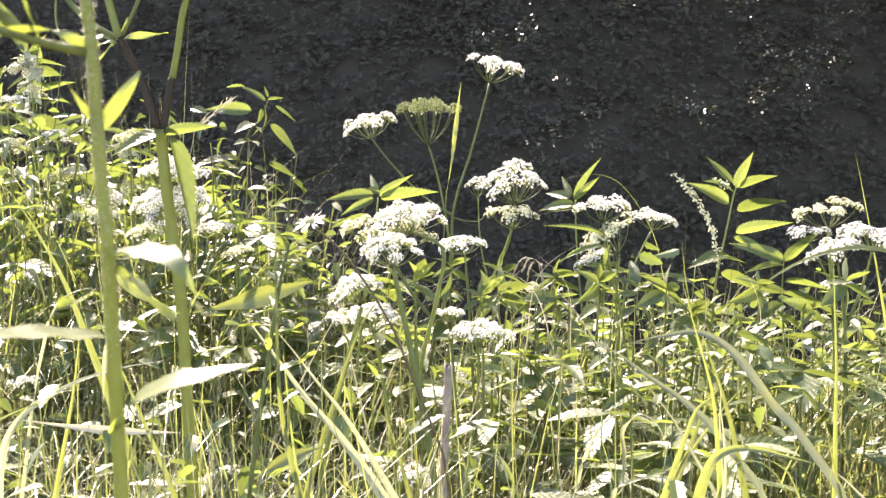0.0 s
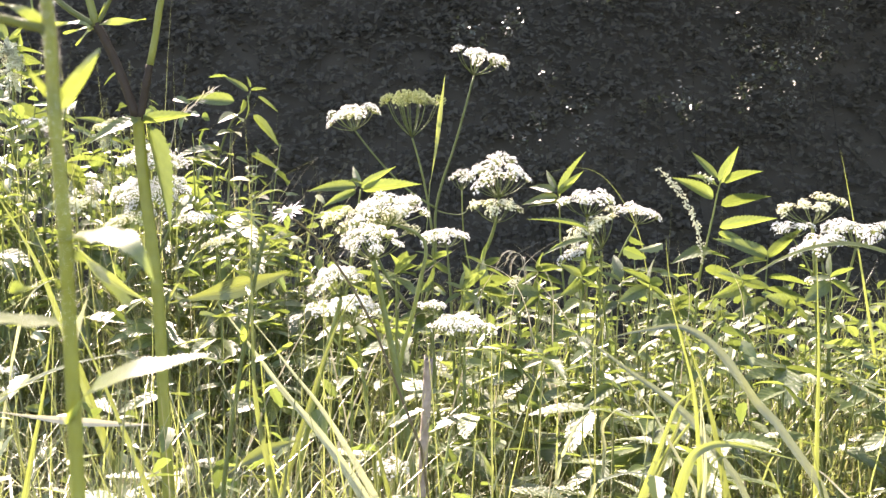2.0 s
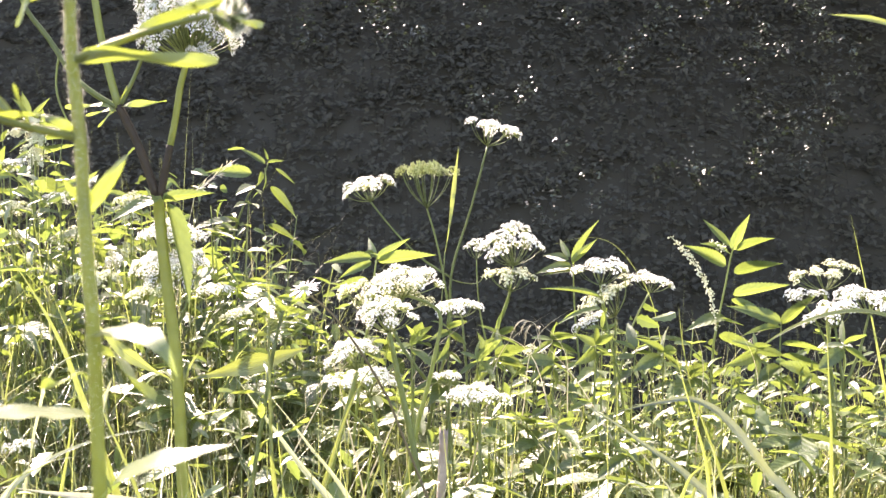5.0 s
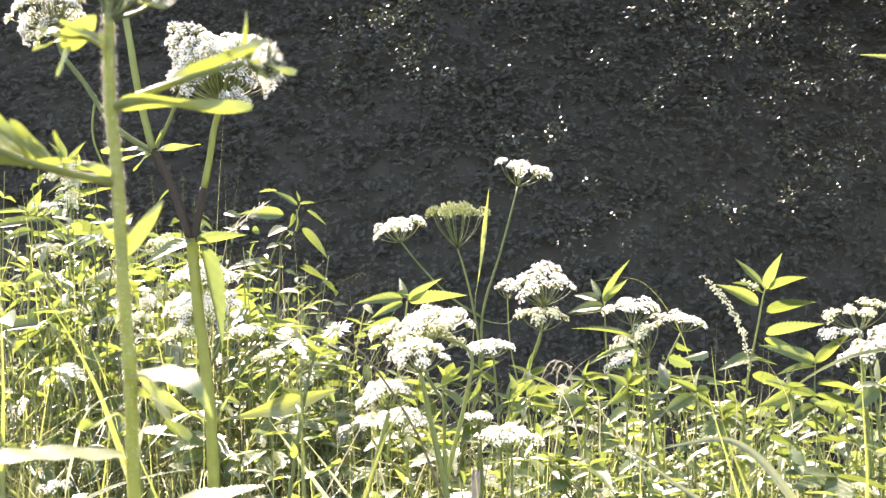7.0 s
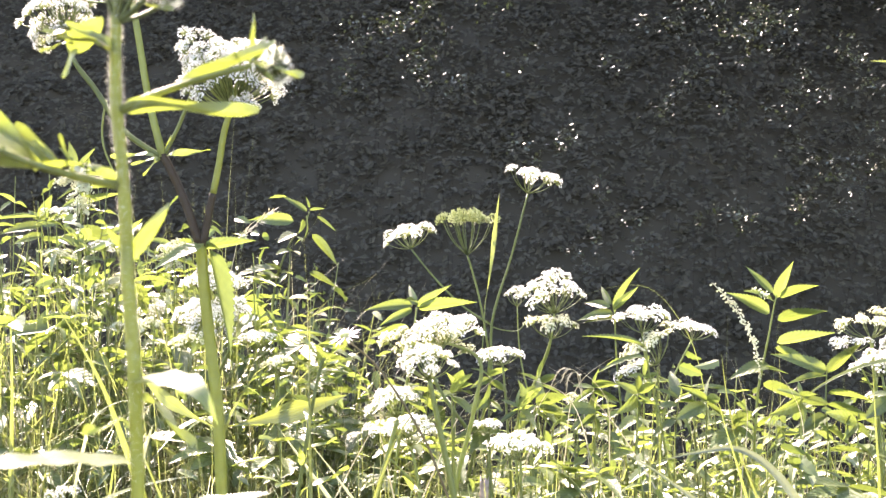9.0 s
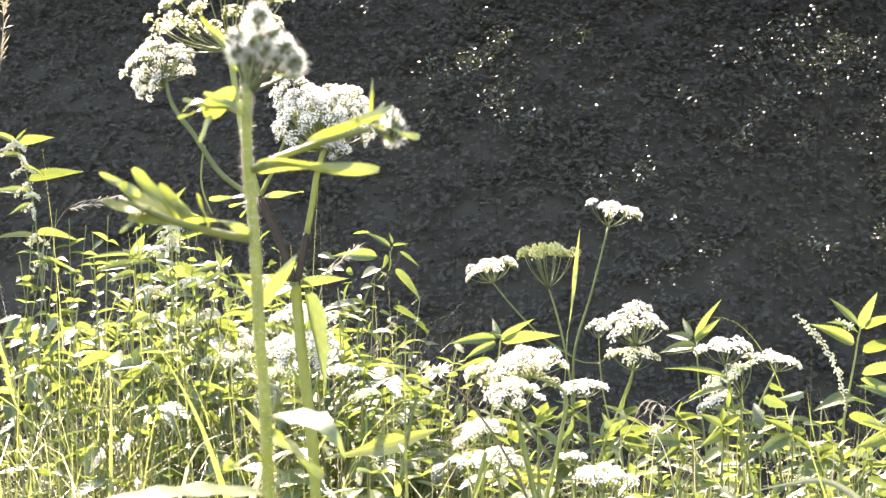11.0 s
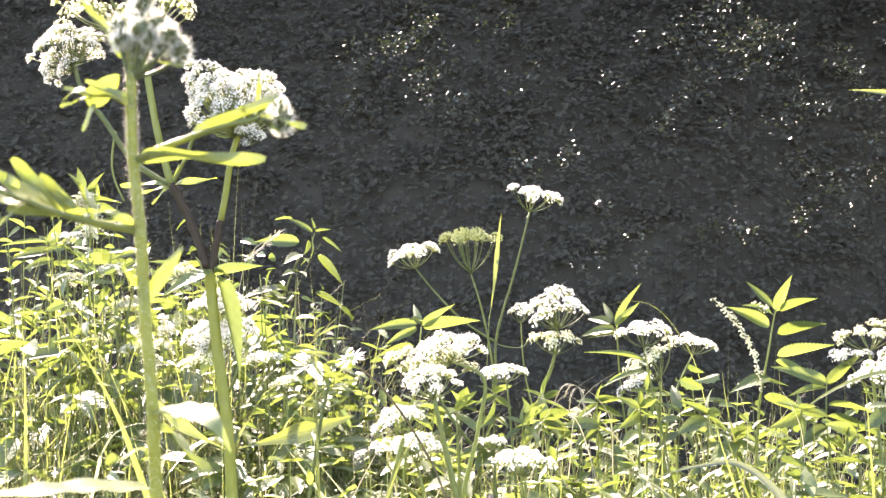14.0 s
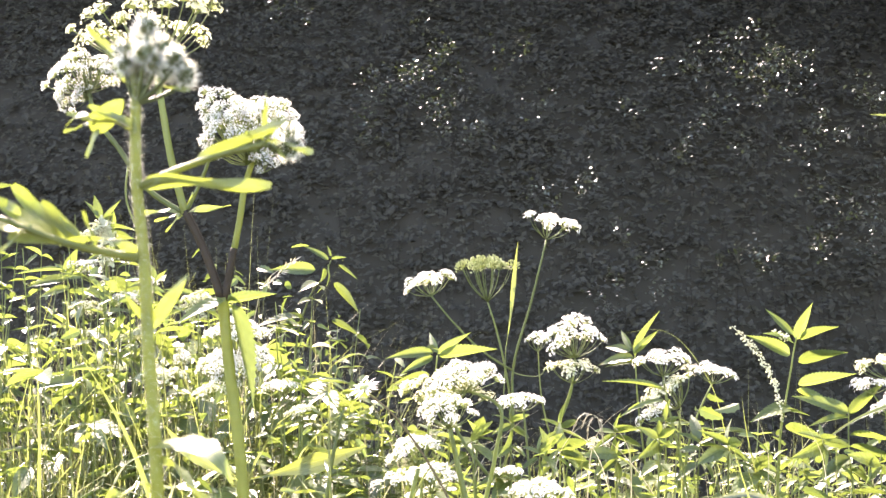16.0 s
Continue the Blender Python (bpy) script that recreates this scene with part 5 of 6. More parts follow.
nettle("nettle with narrow leaves beside the tall stems", (-0.952, 2.8, 0.0), [(-0.902, 2.8, 0.998), (-0.879, 2.8, 1.1), (-0.872, 2.8, 1.146)], [((-0.878, 2.8, 1.143), (-0.955, 2.8, 1.129), 60, 0.7), ((-0.872, 2.8, 1.146), (-0.887, 2.8, 1.189), 65, 0.8), ((-0.875, 2.8, 1.14), (-0.843, 2.8, 1.168), 60, 0.9), ((-0.878, 2.8, 1.117), (-0.915, 2.77, 1.1), 40, 1.0), ((-0.876, 2.8, 1.111), (-0.824, 2.77, 1.099), 40, 1.0)], [], 0.0026)
umbel_plant("umbel plant with a flat head behind the tall stems", (-1.093, 2.9, 0.0), [([(-1.093, 2.9, 0.0), (-1.094, 2.9, 0.978), (-1.1, 2.9, 1.178)], 0.0035, 0.002)], [((-1.1, 2.9, 1.178), (-1.103, 2.9, 1.2), 0.085, "white", 14, 0.4, 1.05)])
umbel_plant("umbel plant with a flat head behind the tall stems", (-0.932, 2.8, 0.0), [([(-0.932, 2.8, 0.0), (-0.934, 2.8, 0.888), (-0.94, 2.8, 1.088)], 0.0035, 0.002)], [((-0.94, 2.8, 1.088), (-0.942, 2.8, 1.11), 0.085, "white", 14, 0.4, 1.05)])
umbel_plant("umbel plant with a flat head behind the tall stems", (-1.072, 2.85, 0.0), [([(-1.072, 2.85, 0.0), (-1.074, 2.85, 0.87), (-1.08, 2.85, 1.07)], 0.0035, 0.002)], [((-1.08, 2.85, 1.07), (-1.082, 2.85, 1.092), 0.09, "cream", 14, 0.4, 1.05)])
# broad-leaved plants between the flowers
broad_plant("broad-leaved plant with bright yellow-green leaves", (0.108, 2.3, 0.0), [(0.126, 2.3, 0.617), (0.132, 2.3, 0.71), (0.144, 2.3, 0.756)], [((0.144, 2.3, 0.756), (0.093, 2.32, 0.79), 40), ((0.144, 2.3, 0.762), (0.194, 2.284, 0.786), 50), ((0.144, 2.3, 0.756), (0.19, 2.301, 0.727), 60), ((0.138, 2.3, 0.751), (0.08, 2.296, 0.734), 60), ((0.136, 2.3, 0.733), (0.162, 2.221, 0.714), 70), ((0.138, 2.3, 0.756), (0.126, 2.287, 0.815), 70)])
broad_plant("broad-leaved plant beside white umbels", (0.386, 2.35, 0.0), [(0.4, 2.35, 0.607), (0.405, 2.35, 0.702), (0.411, 2.35, 0.761)], [((0.411, 2.35, 0.761), (0.356, 2.334, 0.798), 50), ((0.411, 2.35, 0.761), (0.474, 2.344, 0.797), 40), ((0.411, 2.35, 0.755), (0.468, 2.341, 0.75), 60), ((0.409, 2.35, 0.749), (0.354, 2.358, 0.737), 60), ((0.409, 2.35, 0.726), (0.44, 2.277, 0.699), 70), ((0.407, 2.35, 0.72), (0.348, 2.358, 0.69), 30), ((0.411, 2.35, 0.767), (0.393, 2.389, 0.823), 70)])
broad_plant("broad-leaved plant with pale shining leaves", (0.484, 2.2, 0.0), [(0.493, 2.2, 0.586), (0.496, 2.2, 0.675), (0.497, 2.2, 0.72)], [((0.497, 2.2, 0.72), (0.448, 2.143, 0.765), 20), ((0.497, 2.2, 0.722), (0.511, 2.112, 0.763), 20), ((0.497, 2.2, 0.718), (0.532, 2.11, 0.699), 40), ((0.497, 2.2, 0.718), (0.436, 2.11, 0.699), 30), ((0.495, 2.2, 0.698), (0.515, 2.179, 0.656), 50)])
broad_plant("broad-leaved plant in the growth", (0.606, 2.3, 0.0), [(0.612, 2.3, 0.567), (0.614, 2.3, 0.649), (0.613, 2.3, 0.695)], [((0.613, 2.3, 0.693), (0.567, 2.258, 0.678), 70), ((0.613, 2.3, 0.695), (0.647, 2.263, 0.711), 50), ((0.613, 2.3, 0.695), (0.58, 2.268, 0.734), 60), ((0.613, 2.3, 0.672), (0.66, 2.29, 0.65), 30), ((0.613, 2.3, 0.66), (0.543, 2.228, 0.637), 20)])
broad_plant("broad-leaved plant near the edge of the bank", (0.764, 2.3, 0.0), [(0.762, 2.3, 0.566), (0.761, 2.3, 0.671), (0.76, 2.3, 0.717)], [((0.76, 2.3, 0.717), (0.692, 2.242, 0.747), 50), ((0.76, 2.3, 0.72), (0.804, 2.26, 0.756), 50), ((0.76, 2.3, 0.717), (0.804, 2.292, 0.689), 70), ((0.76, 2.3, 0.715), (0.694, 2.23, 0.687), 70), ((0.76, 2.3, 0.723), (0.761, 2.269, 0.778), 70), ((0.761, 2.3, 0.671), (0.806, 2.228, 0.658), 20)])
broad_plant("broad-leaved plant below the white heads", (-0.024, 1.9, 0.0), [(-0.038, 1.9, 0.663), (-0.042, 1.9, 0.751), (-0.042, 1.9, 0.818)], [((-0.042, 1.9, 0.818), (-0.007, 1.849, 0.87), 30), ((-0.042, 1.9, 0.818), (-0.075, 1.899, 0.799), 20), ((-0.042, 1.9, 0.814), (-0.003, 1.832, 0.797), 20), ((-0.042, 1.9, 0.78), (-0.085, 1.893, 0.747), 20)])
broad_plant("broad-leaved plant in the grass", (-0.108, 1.7, 0.0), [(-0.104, 1.7, 0.575), (-0.103, 1.7, 0.645), (-0.098, 1.7, 0.689)], [((-0.098, 1.7, 0.689), (-0.116, 1.65, 0.732), 20), ((-0.098, 1.7, 0.691), (-0.063, 1.698, 0.716), 20), ((-0.098, 1.7, 0.687), (-0.062, 1.649, 0.681), 20), ((-0.101, 1.7, 0.68), (-0.139, 1.613, 0.688), 20)])
broad_plant("broad-leaved plant with shining leaves low down", (0.187, 1.8, 0.0), [(0.194, 1.8, 0.586), (0.196, 1.8, 0.66), (0.198, 1.8, 0.697)], [((0.198, 1.8, 0.697), (0.157, 1.794, 0.717), 20), ((0.198, 1.8, 0.699), (0.239, 1.794, 0.721), 20), ((0.198, 1.8, 0.696), (0.234, 1.713, 0.694), 20), ((0.197, 1.8, 0.688), (0.147, 1.788, 0.672), 20)])
broad_plant("broad-leaved plant low on the bank", (0.305, 1.7, 0.0), [(0.298, 1.7, 0.572), (0.296, 1.7, 0.643), (0.297, 1.7, 0.669)], [((0.297, 1.7, 0.669), (0.254, 1.699, 0.687), 20), ((0.297, 1.7, 0.669), (0.345, 1.699, 0.686), 20), ((0.297, 1.7, 0.667), (0.316, 1.61, 0.665), 20), ((0.297, 1.7, 0.665), (0.244, 1.628, 0.657), 20)])
broad_plant("broad-leaved plant by the arching grass", (0.564, 1.7, 0.0), [(0.56, 1.7, 0.553), (0.559, 1.7, 0.623), (0.56, 1.7, 0.667)], [((0.56, 1.7, 0.667), (0.513, 1.695, 0.69), 20), ((0.56, 1.7, 0.667), (0.608, 1.694, 0.694), 20), ((0.56, 1.7, 0.666), (0.598, 1.688, 0.643), 20), ((0.558, 1.7, 0.659), (0.49, 1.61, 0.659), 20)])
broad_plant("broad-leaved plant in tall growth", (-0.46, 2.6, 0.0), [(-0.469, 2.6, 0.677), (-0.473, 2.6, 0.807), (-0.466, 2.6, 0.885)], [((-0.466, 2.6, 0.885), (-0.518, 2.543, 0.907), 20), ((-0.466, 2.6, 0.885), (-0.398, 2.584, 0.898), 20), ((-0.466, 2.6, 0.878), (-0.406, 2.589, 0.853), 20), ((-0.469, 2.6, 0.859), (-0.527, 2.55, 0.85), 20), ((-0.465, 2.6, 0.888), (-0.49, 2.6, 0.937), 40)])
broad_plant("broad-leaved plant in tall growth", (-0.524, 2.7, 0.0), [(-0.538, 2.7, 0.827), (-0.542, 2.7, 0.934), (-0.545, 2.7, 1.014)], [((-0.545, 2.7, 1.014), (-0.581, 2.61, 1.021), 10), ((-0.545, 2.7, 1.014), (-0.468, 2.631, 1.024), 10), ((-0.545, 2.7, 1.008), (-0.472, 2.613, 0.982), 15), ((-0.545, 2.7, 0.988), (-0.597, 2.679, 0.968), 15)])
broad_plant("broad-leaved plant under pale umbels", (0.291, 2.15, 0.0), [(0.299, 2.15, 0.64), (0.301, 2.15, 0.716), (0.303, 2.15, 0.793)], [((0.303, 2.15, 0.793), (0.255, 2.14, 0.82), 60), ((0.303, 2.15, 0.793), (0.337, 2.087, 0.83), 55), ((0.303, 2.15, 0.788), (0.346, 2.12, 0.776), 60), ((0.301, 2.15, 0.784), (0.246, 2.062, 0.774), 60), ((0.303, 2.15, 0.795), (0.304, 2.111, 0.843), 75), ((0.303, 2.15, 0.78), (0.301, 2.073, 0.754), 70)])
broad_plant("broad-leaved plant with pale shining leaves", (0.431, 2.2, 0.0), [(0.438, 2.2, 0.618), (0.44, 2.2, 0.696), (0.442, 2.2, 0.774)], [((0.442, 2.2, 0.774), (0.382, 2.157, 0.804), 60), ((0.442, 2.2, 0.774), (0.478, 2.132, 0.812), 55), ((0.442, 2.2, 0.769), (0.495, 2.19, 0.754), 60), ((0.44, 2.2, 0.765), (0.373, 2.116, 0.755), 60), ((0.442, 2.2, 0.776), (0.45, 2.227, 0.827), 75), ((0.442, 2.2, 0.76), (0.439, 2.137, 0.726), 70)])
broad_plant("broad-leaved plant between thin grasses", (0.22, 2.25, 0.0), [(0.227, 2.25, 0.59), (0.229, 2.25, 0.67), (0.231, 2.25, 0.75)], [((0.231, 2.25, 0.75), (0.166, 2.19, 0.783), 60), ((0.231, 2.25, 0.75), (0.284, 2.212, 0.787), 55), ((0.231, 2.25, 0.745), (0.291, 2.224, 0.732), 60), ((0.229, 2.25, 0.741), (0.165, 2.202, 0.726), 60), ((0.231, 2.25, 0.752), (0.232, 2.254, 0.813), 75), ((0.231, 2.25, 0.736), (0.235, 2.194, 0.694), 70)])
broad_plant("broad-leaved plant with bright yellow-green leaves", (0.06, 2.15, 0.0), [(0.071, 2.15, 0.614), (0.074, 2.15, 0.691), (0.076, 2.15, 0.767)], [((0.076, 2.15, 0.767), (0.03, 2.159, 0.792), 60), ((0.076, 2.15, 0.767), (0.12, 2.156, 0.799), 55), ((0.076, 2.15, 0.763), (0.119, 2.06, 0.757), 60), ((0.074, 2.15, 0.758), (0.028, 2.13, 0.741), 60), ((0.076, 2.15, 0.769), (0.073, 2.163, 0.814), 75), ((0.076, 2.15, 0.754), (0.084, 2.13, 0.722), 70)])
broad_plant("broad-leaved plant at the edge of the bank", (0.617, 2.2, 0.0), [(0.621, 2.2, 0.624), (0.622, 2.2, 0.702), (0.624, 2.2, 0.78)], [((0.624, 2.2, 0.78), (0.565, 2.175, 0.809), 60), ((0.624, 2.2, 0.78), (0.654, 2.131, 0.819), 55), ((0.624, 2.2, 0.776), (0.674, 2.182, 0.762), 60), ((0.622, 2.2, 0.771), (0.547, 2.11, 0.762), 60), ((0.624, 2.2, 0.782), (0.619, 2.209, 0.835), 75), ((0.624, 2.2, 0.767), (0.622, 2.157, 0.73), 70)])
broad_plant("broad-leaved plant at the edge of the bank", (0.807, 2.25, 0.0), [(0.81, 2.25, 0.62), (0.811, 2.25, 0.7), (0.812, 2.25, 0.78)], [((0.812, 2.25, 0.78), (0.751, 2.251, 0.807), 60), ((0.812, 2.25, 0.78), (0.848, 2.195, 0.818), 55), ((0.812, 2.25, 0.775), (0.86, 2.209, 0.763), 60), ((0.81, 2.25, 0.771), (0.752, 2.2, 0.757), 35), ((0.812, 2.25, 0.782), (0.81, 2.278, 0.841), 75), ((0.812, 2.25, 0.766), (0.811, 2.219, 0.72), 70)])
broad_plant("broad-leaved plant with bright yellow-green leaves", (0.113, 2.42, 0.0), [(0.121, 2.42, 0.63), (0.123, 2.42, 0.71), (0.125, 2.42, 0.79)], [((0.125, 2.42, 0.79), (0.06, 2.36, 0.823), 60), ((0.125, 2.42, 0.79), (0.178, 2.382, 0.827), 55), ((0.125, 2.42, 0.785), (0.185, 2.394, 0.772), 60), ((0.123, 2.42, 0.781), (0.059, 2.372, 0.766), 60), ((0.125, 2.42, 0.792), (0.129, 2.424, 0.848), 75), ((0.125, 2.42, 0.776), (0.137, 2.364, 0.74), 70), ((0.123, 2.42, 0.74), (0.065, 2.39, 0.73), 50), ((0.123, 2.42, 0.735), (0.18, 2.38, 0.728), 50)])
broad_plant("broad-leaved plant with bright yellow-green leaves", (0.233, 2.45, 0.0), [(0.241, 2.45, 0.615), (0.243, 2.45, 0.695), (0.245, 2.45, 0.775)], [((0.245, 2.45, 0.775), (0.31, 2.39, 0.808), 60), ((0.245, 2.45, 0.775), (0.192, 2.412, 0.812), 55), ((0.245, 2.45, 0.77), (0.185, 2.424, 0.757), 60), ((0.243, 2.45, 0.766), (0.311, 2.402, 0.751), 60), ((0.245, 2.45, 0.777), (0.249, 2.454, 0.833), 75), ((0.245, 2.45, 0.761), (0.233, 2.394, 0.725), 70), ((0.243, 2.45, 0.725), (0.305, 2.42, 0.715), 50), ((0.243, 2.45, 0.72), (0.19, 2.41, 0.713), 50)])
broad_plant("broad-leaved plant beside white umbels", (0.338, 2.42, 0.0), [(0.346, 2.42, 0.64), (0.348, 2.42, 0.72), (0.35, 2.42, 0.8)], [((0.35, 2.42, 0.8), (0.291, 2.36, 0.833), 60), ((0.35, 2.42, 0.8), (0.398, 2.382, 0.837), 55), ((0.35, 2.42, 0.795), (0.404, 2.394, 0.782), 60), ((0.348, 2.42, 0.791), (0.291, 2.372, 0.776), 60), ((0.35, 2.42, 0.802), (0.353, 2.424, 0.858), 75), ((0.35, 2.42, 0.786), (0.361, 2.364, 0.75), 70), ((0.348, 2.42, 0.75), (0.296, 2.39, 0.74), 50), ((0.348, 2.42, 0.745), (0.399, 2.38, 0.738), 50)])
broad_plant("broad-leaved plant beside white umbels", (0.008, 2.45, 0.0), [(0.016, 2.45, 0.64), (0.018, 2.45, 0.72), (0.02, 2.45, 0.8)], [((0.02, 2.45, 0.8), (0.079, 2.39, 0.833), 60), ((0.02, 2.45, 0.8), (-0.028, 2.412, 0.837), 55), ((0.02, 2.45, 0.795), (-0.034, 2.424, 0.782), 60), ((0.018, 2.45, 0.791), (0.079, 2.402, 0.776), 60), ((0.02, 2.45, 0.802), (0.023, 2.454, 0.858), 75), ((0.02, 2.45, 0.786), (0.009, 2.394, 0.75), 70), ((0.018, 2.45, 0.75), (0.074, 2.42, 0.74), 50), ((0.018, 2.45, 0.745), (-0.03, 2.41, 0.738), 50)])
# the small lilac flower
small_daisy((-0.01, 1.3, 0.0), [(-0.05, 1.3, 0.814), (-0.09, 1.3, 0.882), (-0.123, 1.3, 0.923), (-0.146, 1.3, 0.941)], (-0.15, 1.3, 0.949), 0.044)
# single blades and stalks that stand out
grass = thing("grass_stalk", (-0.06, 2.6, 0.0), "thin grass stalk with one upright bright leaf", "grass", "single grass stalks")
stem(grass, (-0.06, 2.6, 0.0), [(-0.06, 2.6, 0.0), (-0.002, 2.6, 0.775), (0.006, 2.6, 0.879), (0.012, 2.6, 0.964)], 0.0016, 0.0012, M_STEM, "stalk", sides=5)
me, o = strap([(0.009, 2.6, 0.944), (0.023, 2.6, 1.023), (0.036, 2.6, 1.128), (0.046, 2.6, 1.207)], 0.0115, M_BLADE)
part("leaf", me, None, grass, "", Matrix.Translation(o - Vector((-0.06, 2.6, 0.0))))
blade([(0.487, 1.32, 0.0), (0.437, 1.32, 0.692), (0.418, 1.32, 0.711), (0.388, 1.3, 0.748), (0.364, 1.3, 0.779), (0.341, 1.3, 0.8), (0.317, 1.3, 0.811), (0.276, 1.3, 0.808), (0.227, 1.3, 0.797)], 0.0125, "long grass blade arching over, sun sheen on top", material=M_GREY_SHEEN, face=(0.3, -0.9, 0.4), full=3.0, tip=6.0)
blade([(0.336, 1.34, 0.0), (0.366, 1.34, 0.688), (0.348, 1.34, 0.748), (0.333, 1.34, 0.789), (0.319, 1.34, 0.835)], 0.012, "bright green grass blade lit from behind", face=(0.1, -1, 0.2))
blade([(0.369, 1.33, 0.0), (0.349, 1.33, 0.695), (0.346, 1.33, 0.748), (0.336, 1.33, 0.762)], 0.008, "pale broad grass leaf standing upright", material=M_PALE_SHEEN, full=2.5)
blade([(0.459, 1.35, 0.0), (0.339, 1.35, 0.69), (0.308, 1.35, 0.718), (0.264, 1.35, 0.749), (0.23, 1.35, 0.775), (0.184, 1.35, 0.802)], 0.0105, "pale grey-green grass blade leaning across", material=M_GREY_SHEEN, face=(0.3, -0.9, 0.5), full=3.0, tip=5.0)
blade([(0.402, 1.37, 0.0), (0.302, 1.37, 0.686), (0.29, 1.37, 0.703), (0.253, 1.37, 0.748), (0.235, 1.37, 0.767)], 0.01, "pale grey-green grass blade leaning across", material=M_PALE_SHEEN, face=(0.3, -0.8, 0.8))
blade([(0.275, 1.25, 0.0), (0.295, 1.25, 0.708), (0.304, 1.25, 0.728), (0.322, 1.25, 0.744), (0.34, 1.25, 0.768)], 0.016, "short dark green grass leaf", face=(0.1, -1, 0.3))
blade([(0.263, 1.15, 0.0), (0.283, 1.15, 0.643), (0.292, 1.15, 0.675), (0.302, 1.15, 0.694), (0.32, 1.15, 0.704), (0.352, 1.15, 0.703), (0.385, 1.15, 0.695), (0.416, 1.15, 0.687)], 0.0130, "long grass blade arching over, sun sheen on top", face=(0.2, -0.85, 0.5), full=2.5, tip=5.0)
blade([(0.425, 1.2, 0.0), (0.405, 1.2, 0.648), (0.395, 1.2, 0.667), (0.379, 1.2, 0.678), (0.351, 1.2, 0.683)], 0.01, "yellow-green grass blade bending over", face=(0.1, -0.8, 0.5), full=2.0)
blade([(0.319, 1.18, 0.0), (0.319, 1.18, 0.639), (0.321, 1.18, 0.667), (0.318, 1.18, 0.723), (0.312, 1.18, 0.76)], 0.0105, "pale broad grass leaf standing upright", material=M_PALE_SHEEN, full=2.5)
blade([(0.37, 1.3, 0.0), (0.37, 1.3, 0.613), (0.369, 1.3, 0.676), (0.366, 1.3, 0.734), (0.361, 1.3, 0.797)], 0.0022, "thin dark grass stalk")
blade([(0.841, 2.4, 0.0), (0.841, 2.4, 0.347), (0.84, 2.4, 0.424), (0.836, 2.4, 0.464)], 0.005, "thin green grass stalk")
blade([(0.382, 0.66, 0.0), (0.362, 0.66, 0.784), (0.332, 0.66, 0.844), (0.317, 0.66, 0.851), (0.302, 0.66, 0.859), (0.288, 0.66, 0.866)], 0.011, "pale grass blade close by, leaning in", material=M_PALE_SHEEN, face=(0, -0.8, 0.6), full=3.0, tip=4.0)
blade([(0.354, 1.2, 0.0), (0.321, 1.2, 0.631), (0.317, 1.2, 0.696), (0.31, 1.2, 0.76), (0.298, 1.2, 0.805), (0.285, 1.2, 0.85), (0.276, 1.2, 0.885)], 0.0088, "bright green grass blade lit from behind")
blade([(0.09, 1.57, 0.0), (0.163, 1.25, 0.638), (0.17, 1.2, 0.69), (0.184, 1.2, 0.717), (0.205, 1.2, 0.733), (0.221, 1.2, 0.73), (0.235, 1.2, 0.717)], 0.0076, "long grass blade arching over, sun sheen on top", material=M_PALE_SHEEN, face=(0.2, -0.65, 0.75), full=1.2, tip=4.5)
blade([(0.302, 1.62, 0.0), (0.226, 1.3, 0.666), (0.219, 1.22, 0.718), (0.231, 1.2, 0.733), (0.247, 1.2, 0.723), (0.256, 1.2, 0.706), (0.258, 1.2, 0.68)], 0.0093, "long grass blade arching over, sun sheen on top", material=M_PALE_SHEEN, face=(0.2, -0.65, 0.75), full=1.2, tip=4.5)
blade([(0.062, 1.52, 0.0), (0.196, 1.2, 0.631), (0.205, 1.15, 0.667), (0.232, 1.15, 0.674), (0.26, 1.15, 0.67), (0.285, 1.15, 0.659)], 0.0082, "long grass blade arching over, sun sheen on top", material=M_PALE_SHEEN, face=(0.2, -0.65, 0.75), full=1.2, tip=4.5)
blade([(0.119, 1.2, 0.0), (0.327, 1.2, 0.651), (0.336, 1.2, 0.675), (0.362, 1.2, 0.678), (0.381, 1.2, 0.665), (0.396, 1.2, 0.64)], 0.01, "bright green grass blade lit from behind", face=(0.1, -0.7, 0.7))
blade([(0.138, 1.35, 0.0), (-0.082, 1.35, 0.618), (-0.132, 1.35, 0.687), (-0.16, 1.35, 0.719), (-0.188, 1.35, 0.758), (-0.216, 1.35, 0.797), (-0.247, 1.35, 0.84)], 0.0168, "broad pale grass blade leaning across", material=M_PALE_SHEEN, twist=10, face=(0.3, -0.8, 0.8))
blade([(0.134, 1.4, 0.0), (-0.086, 1.4, 0.635), (-0.131, 1.4, 0.705), (-0.155, 1.4, 0.735), (-0.184, 1.4, 0.774), (-0.216, 1.4, 0.814)], 0.0123, "broad pale grass blade leaning across", material=M_PALE_SHEEN, twist=10, face=(0.3, -0.8, 0.8))
blade([(-0.309, 1.3, 0.838), (-0.353, 1.3, 0.862), (-0.38, 1.3, 0.883), (-0.4, 1.3, 0.907)], 0.0149, "bright green grass blade lit from behind", face=(0.1, -1, 0.2))
blade([(-0.087, 1.25, 0.0), (-0.158, 1.25, 0.617), (-0.168, 1.25, 0.691), (-0.174, 1.25, 0.751), (-0.18, 1.25, 0.831)], 0.0059, "bright green grass blade lit from behind")
blade([(-0.775, 1.87, 0.0), (-0.555, 1.55, 0.785), (-0.532, 1.5, 0.811), (-0.518, 1.5, 0.833), (-0.487, 1.5, 0.849), (-0.459, 1.5, 0.849)], 0.0094, "long grass blade arching over, sun sheen on top", material=M_PALE_SHEEN, face=(0.2, -0.65, 0.75), full=1.2, tip=4.5)
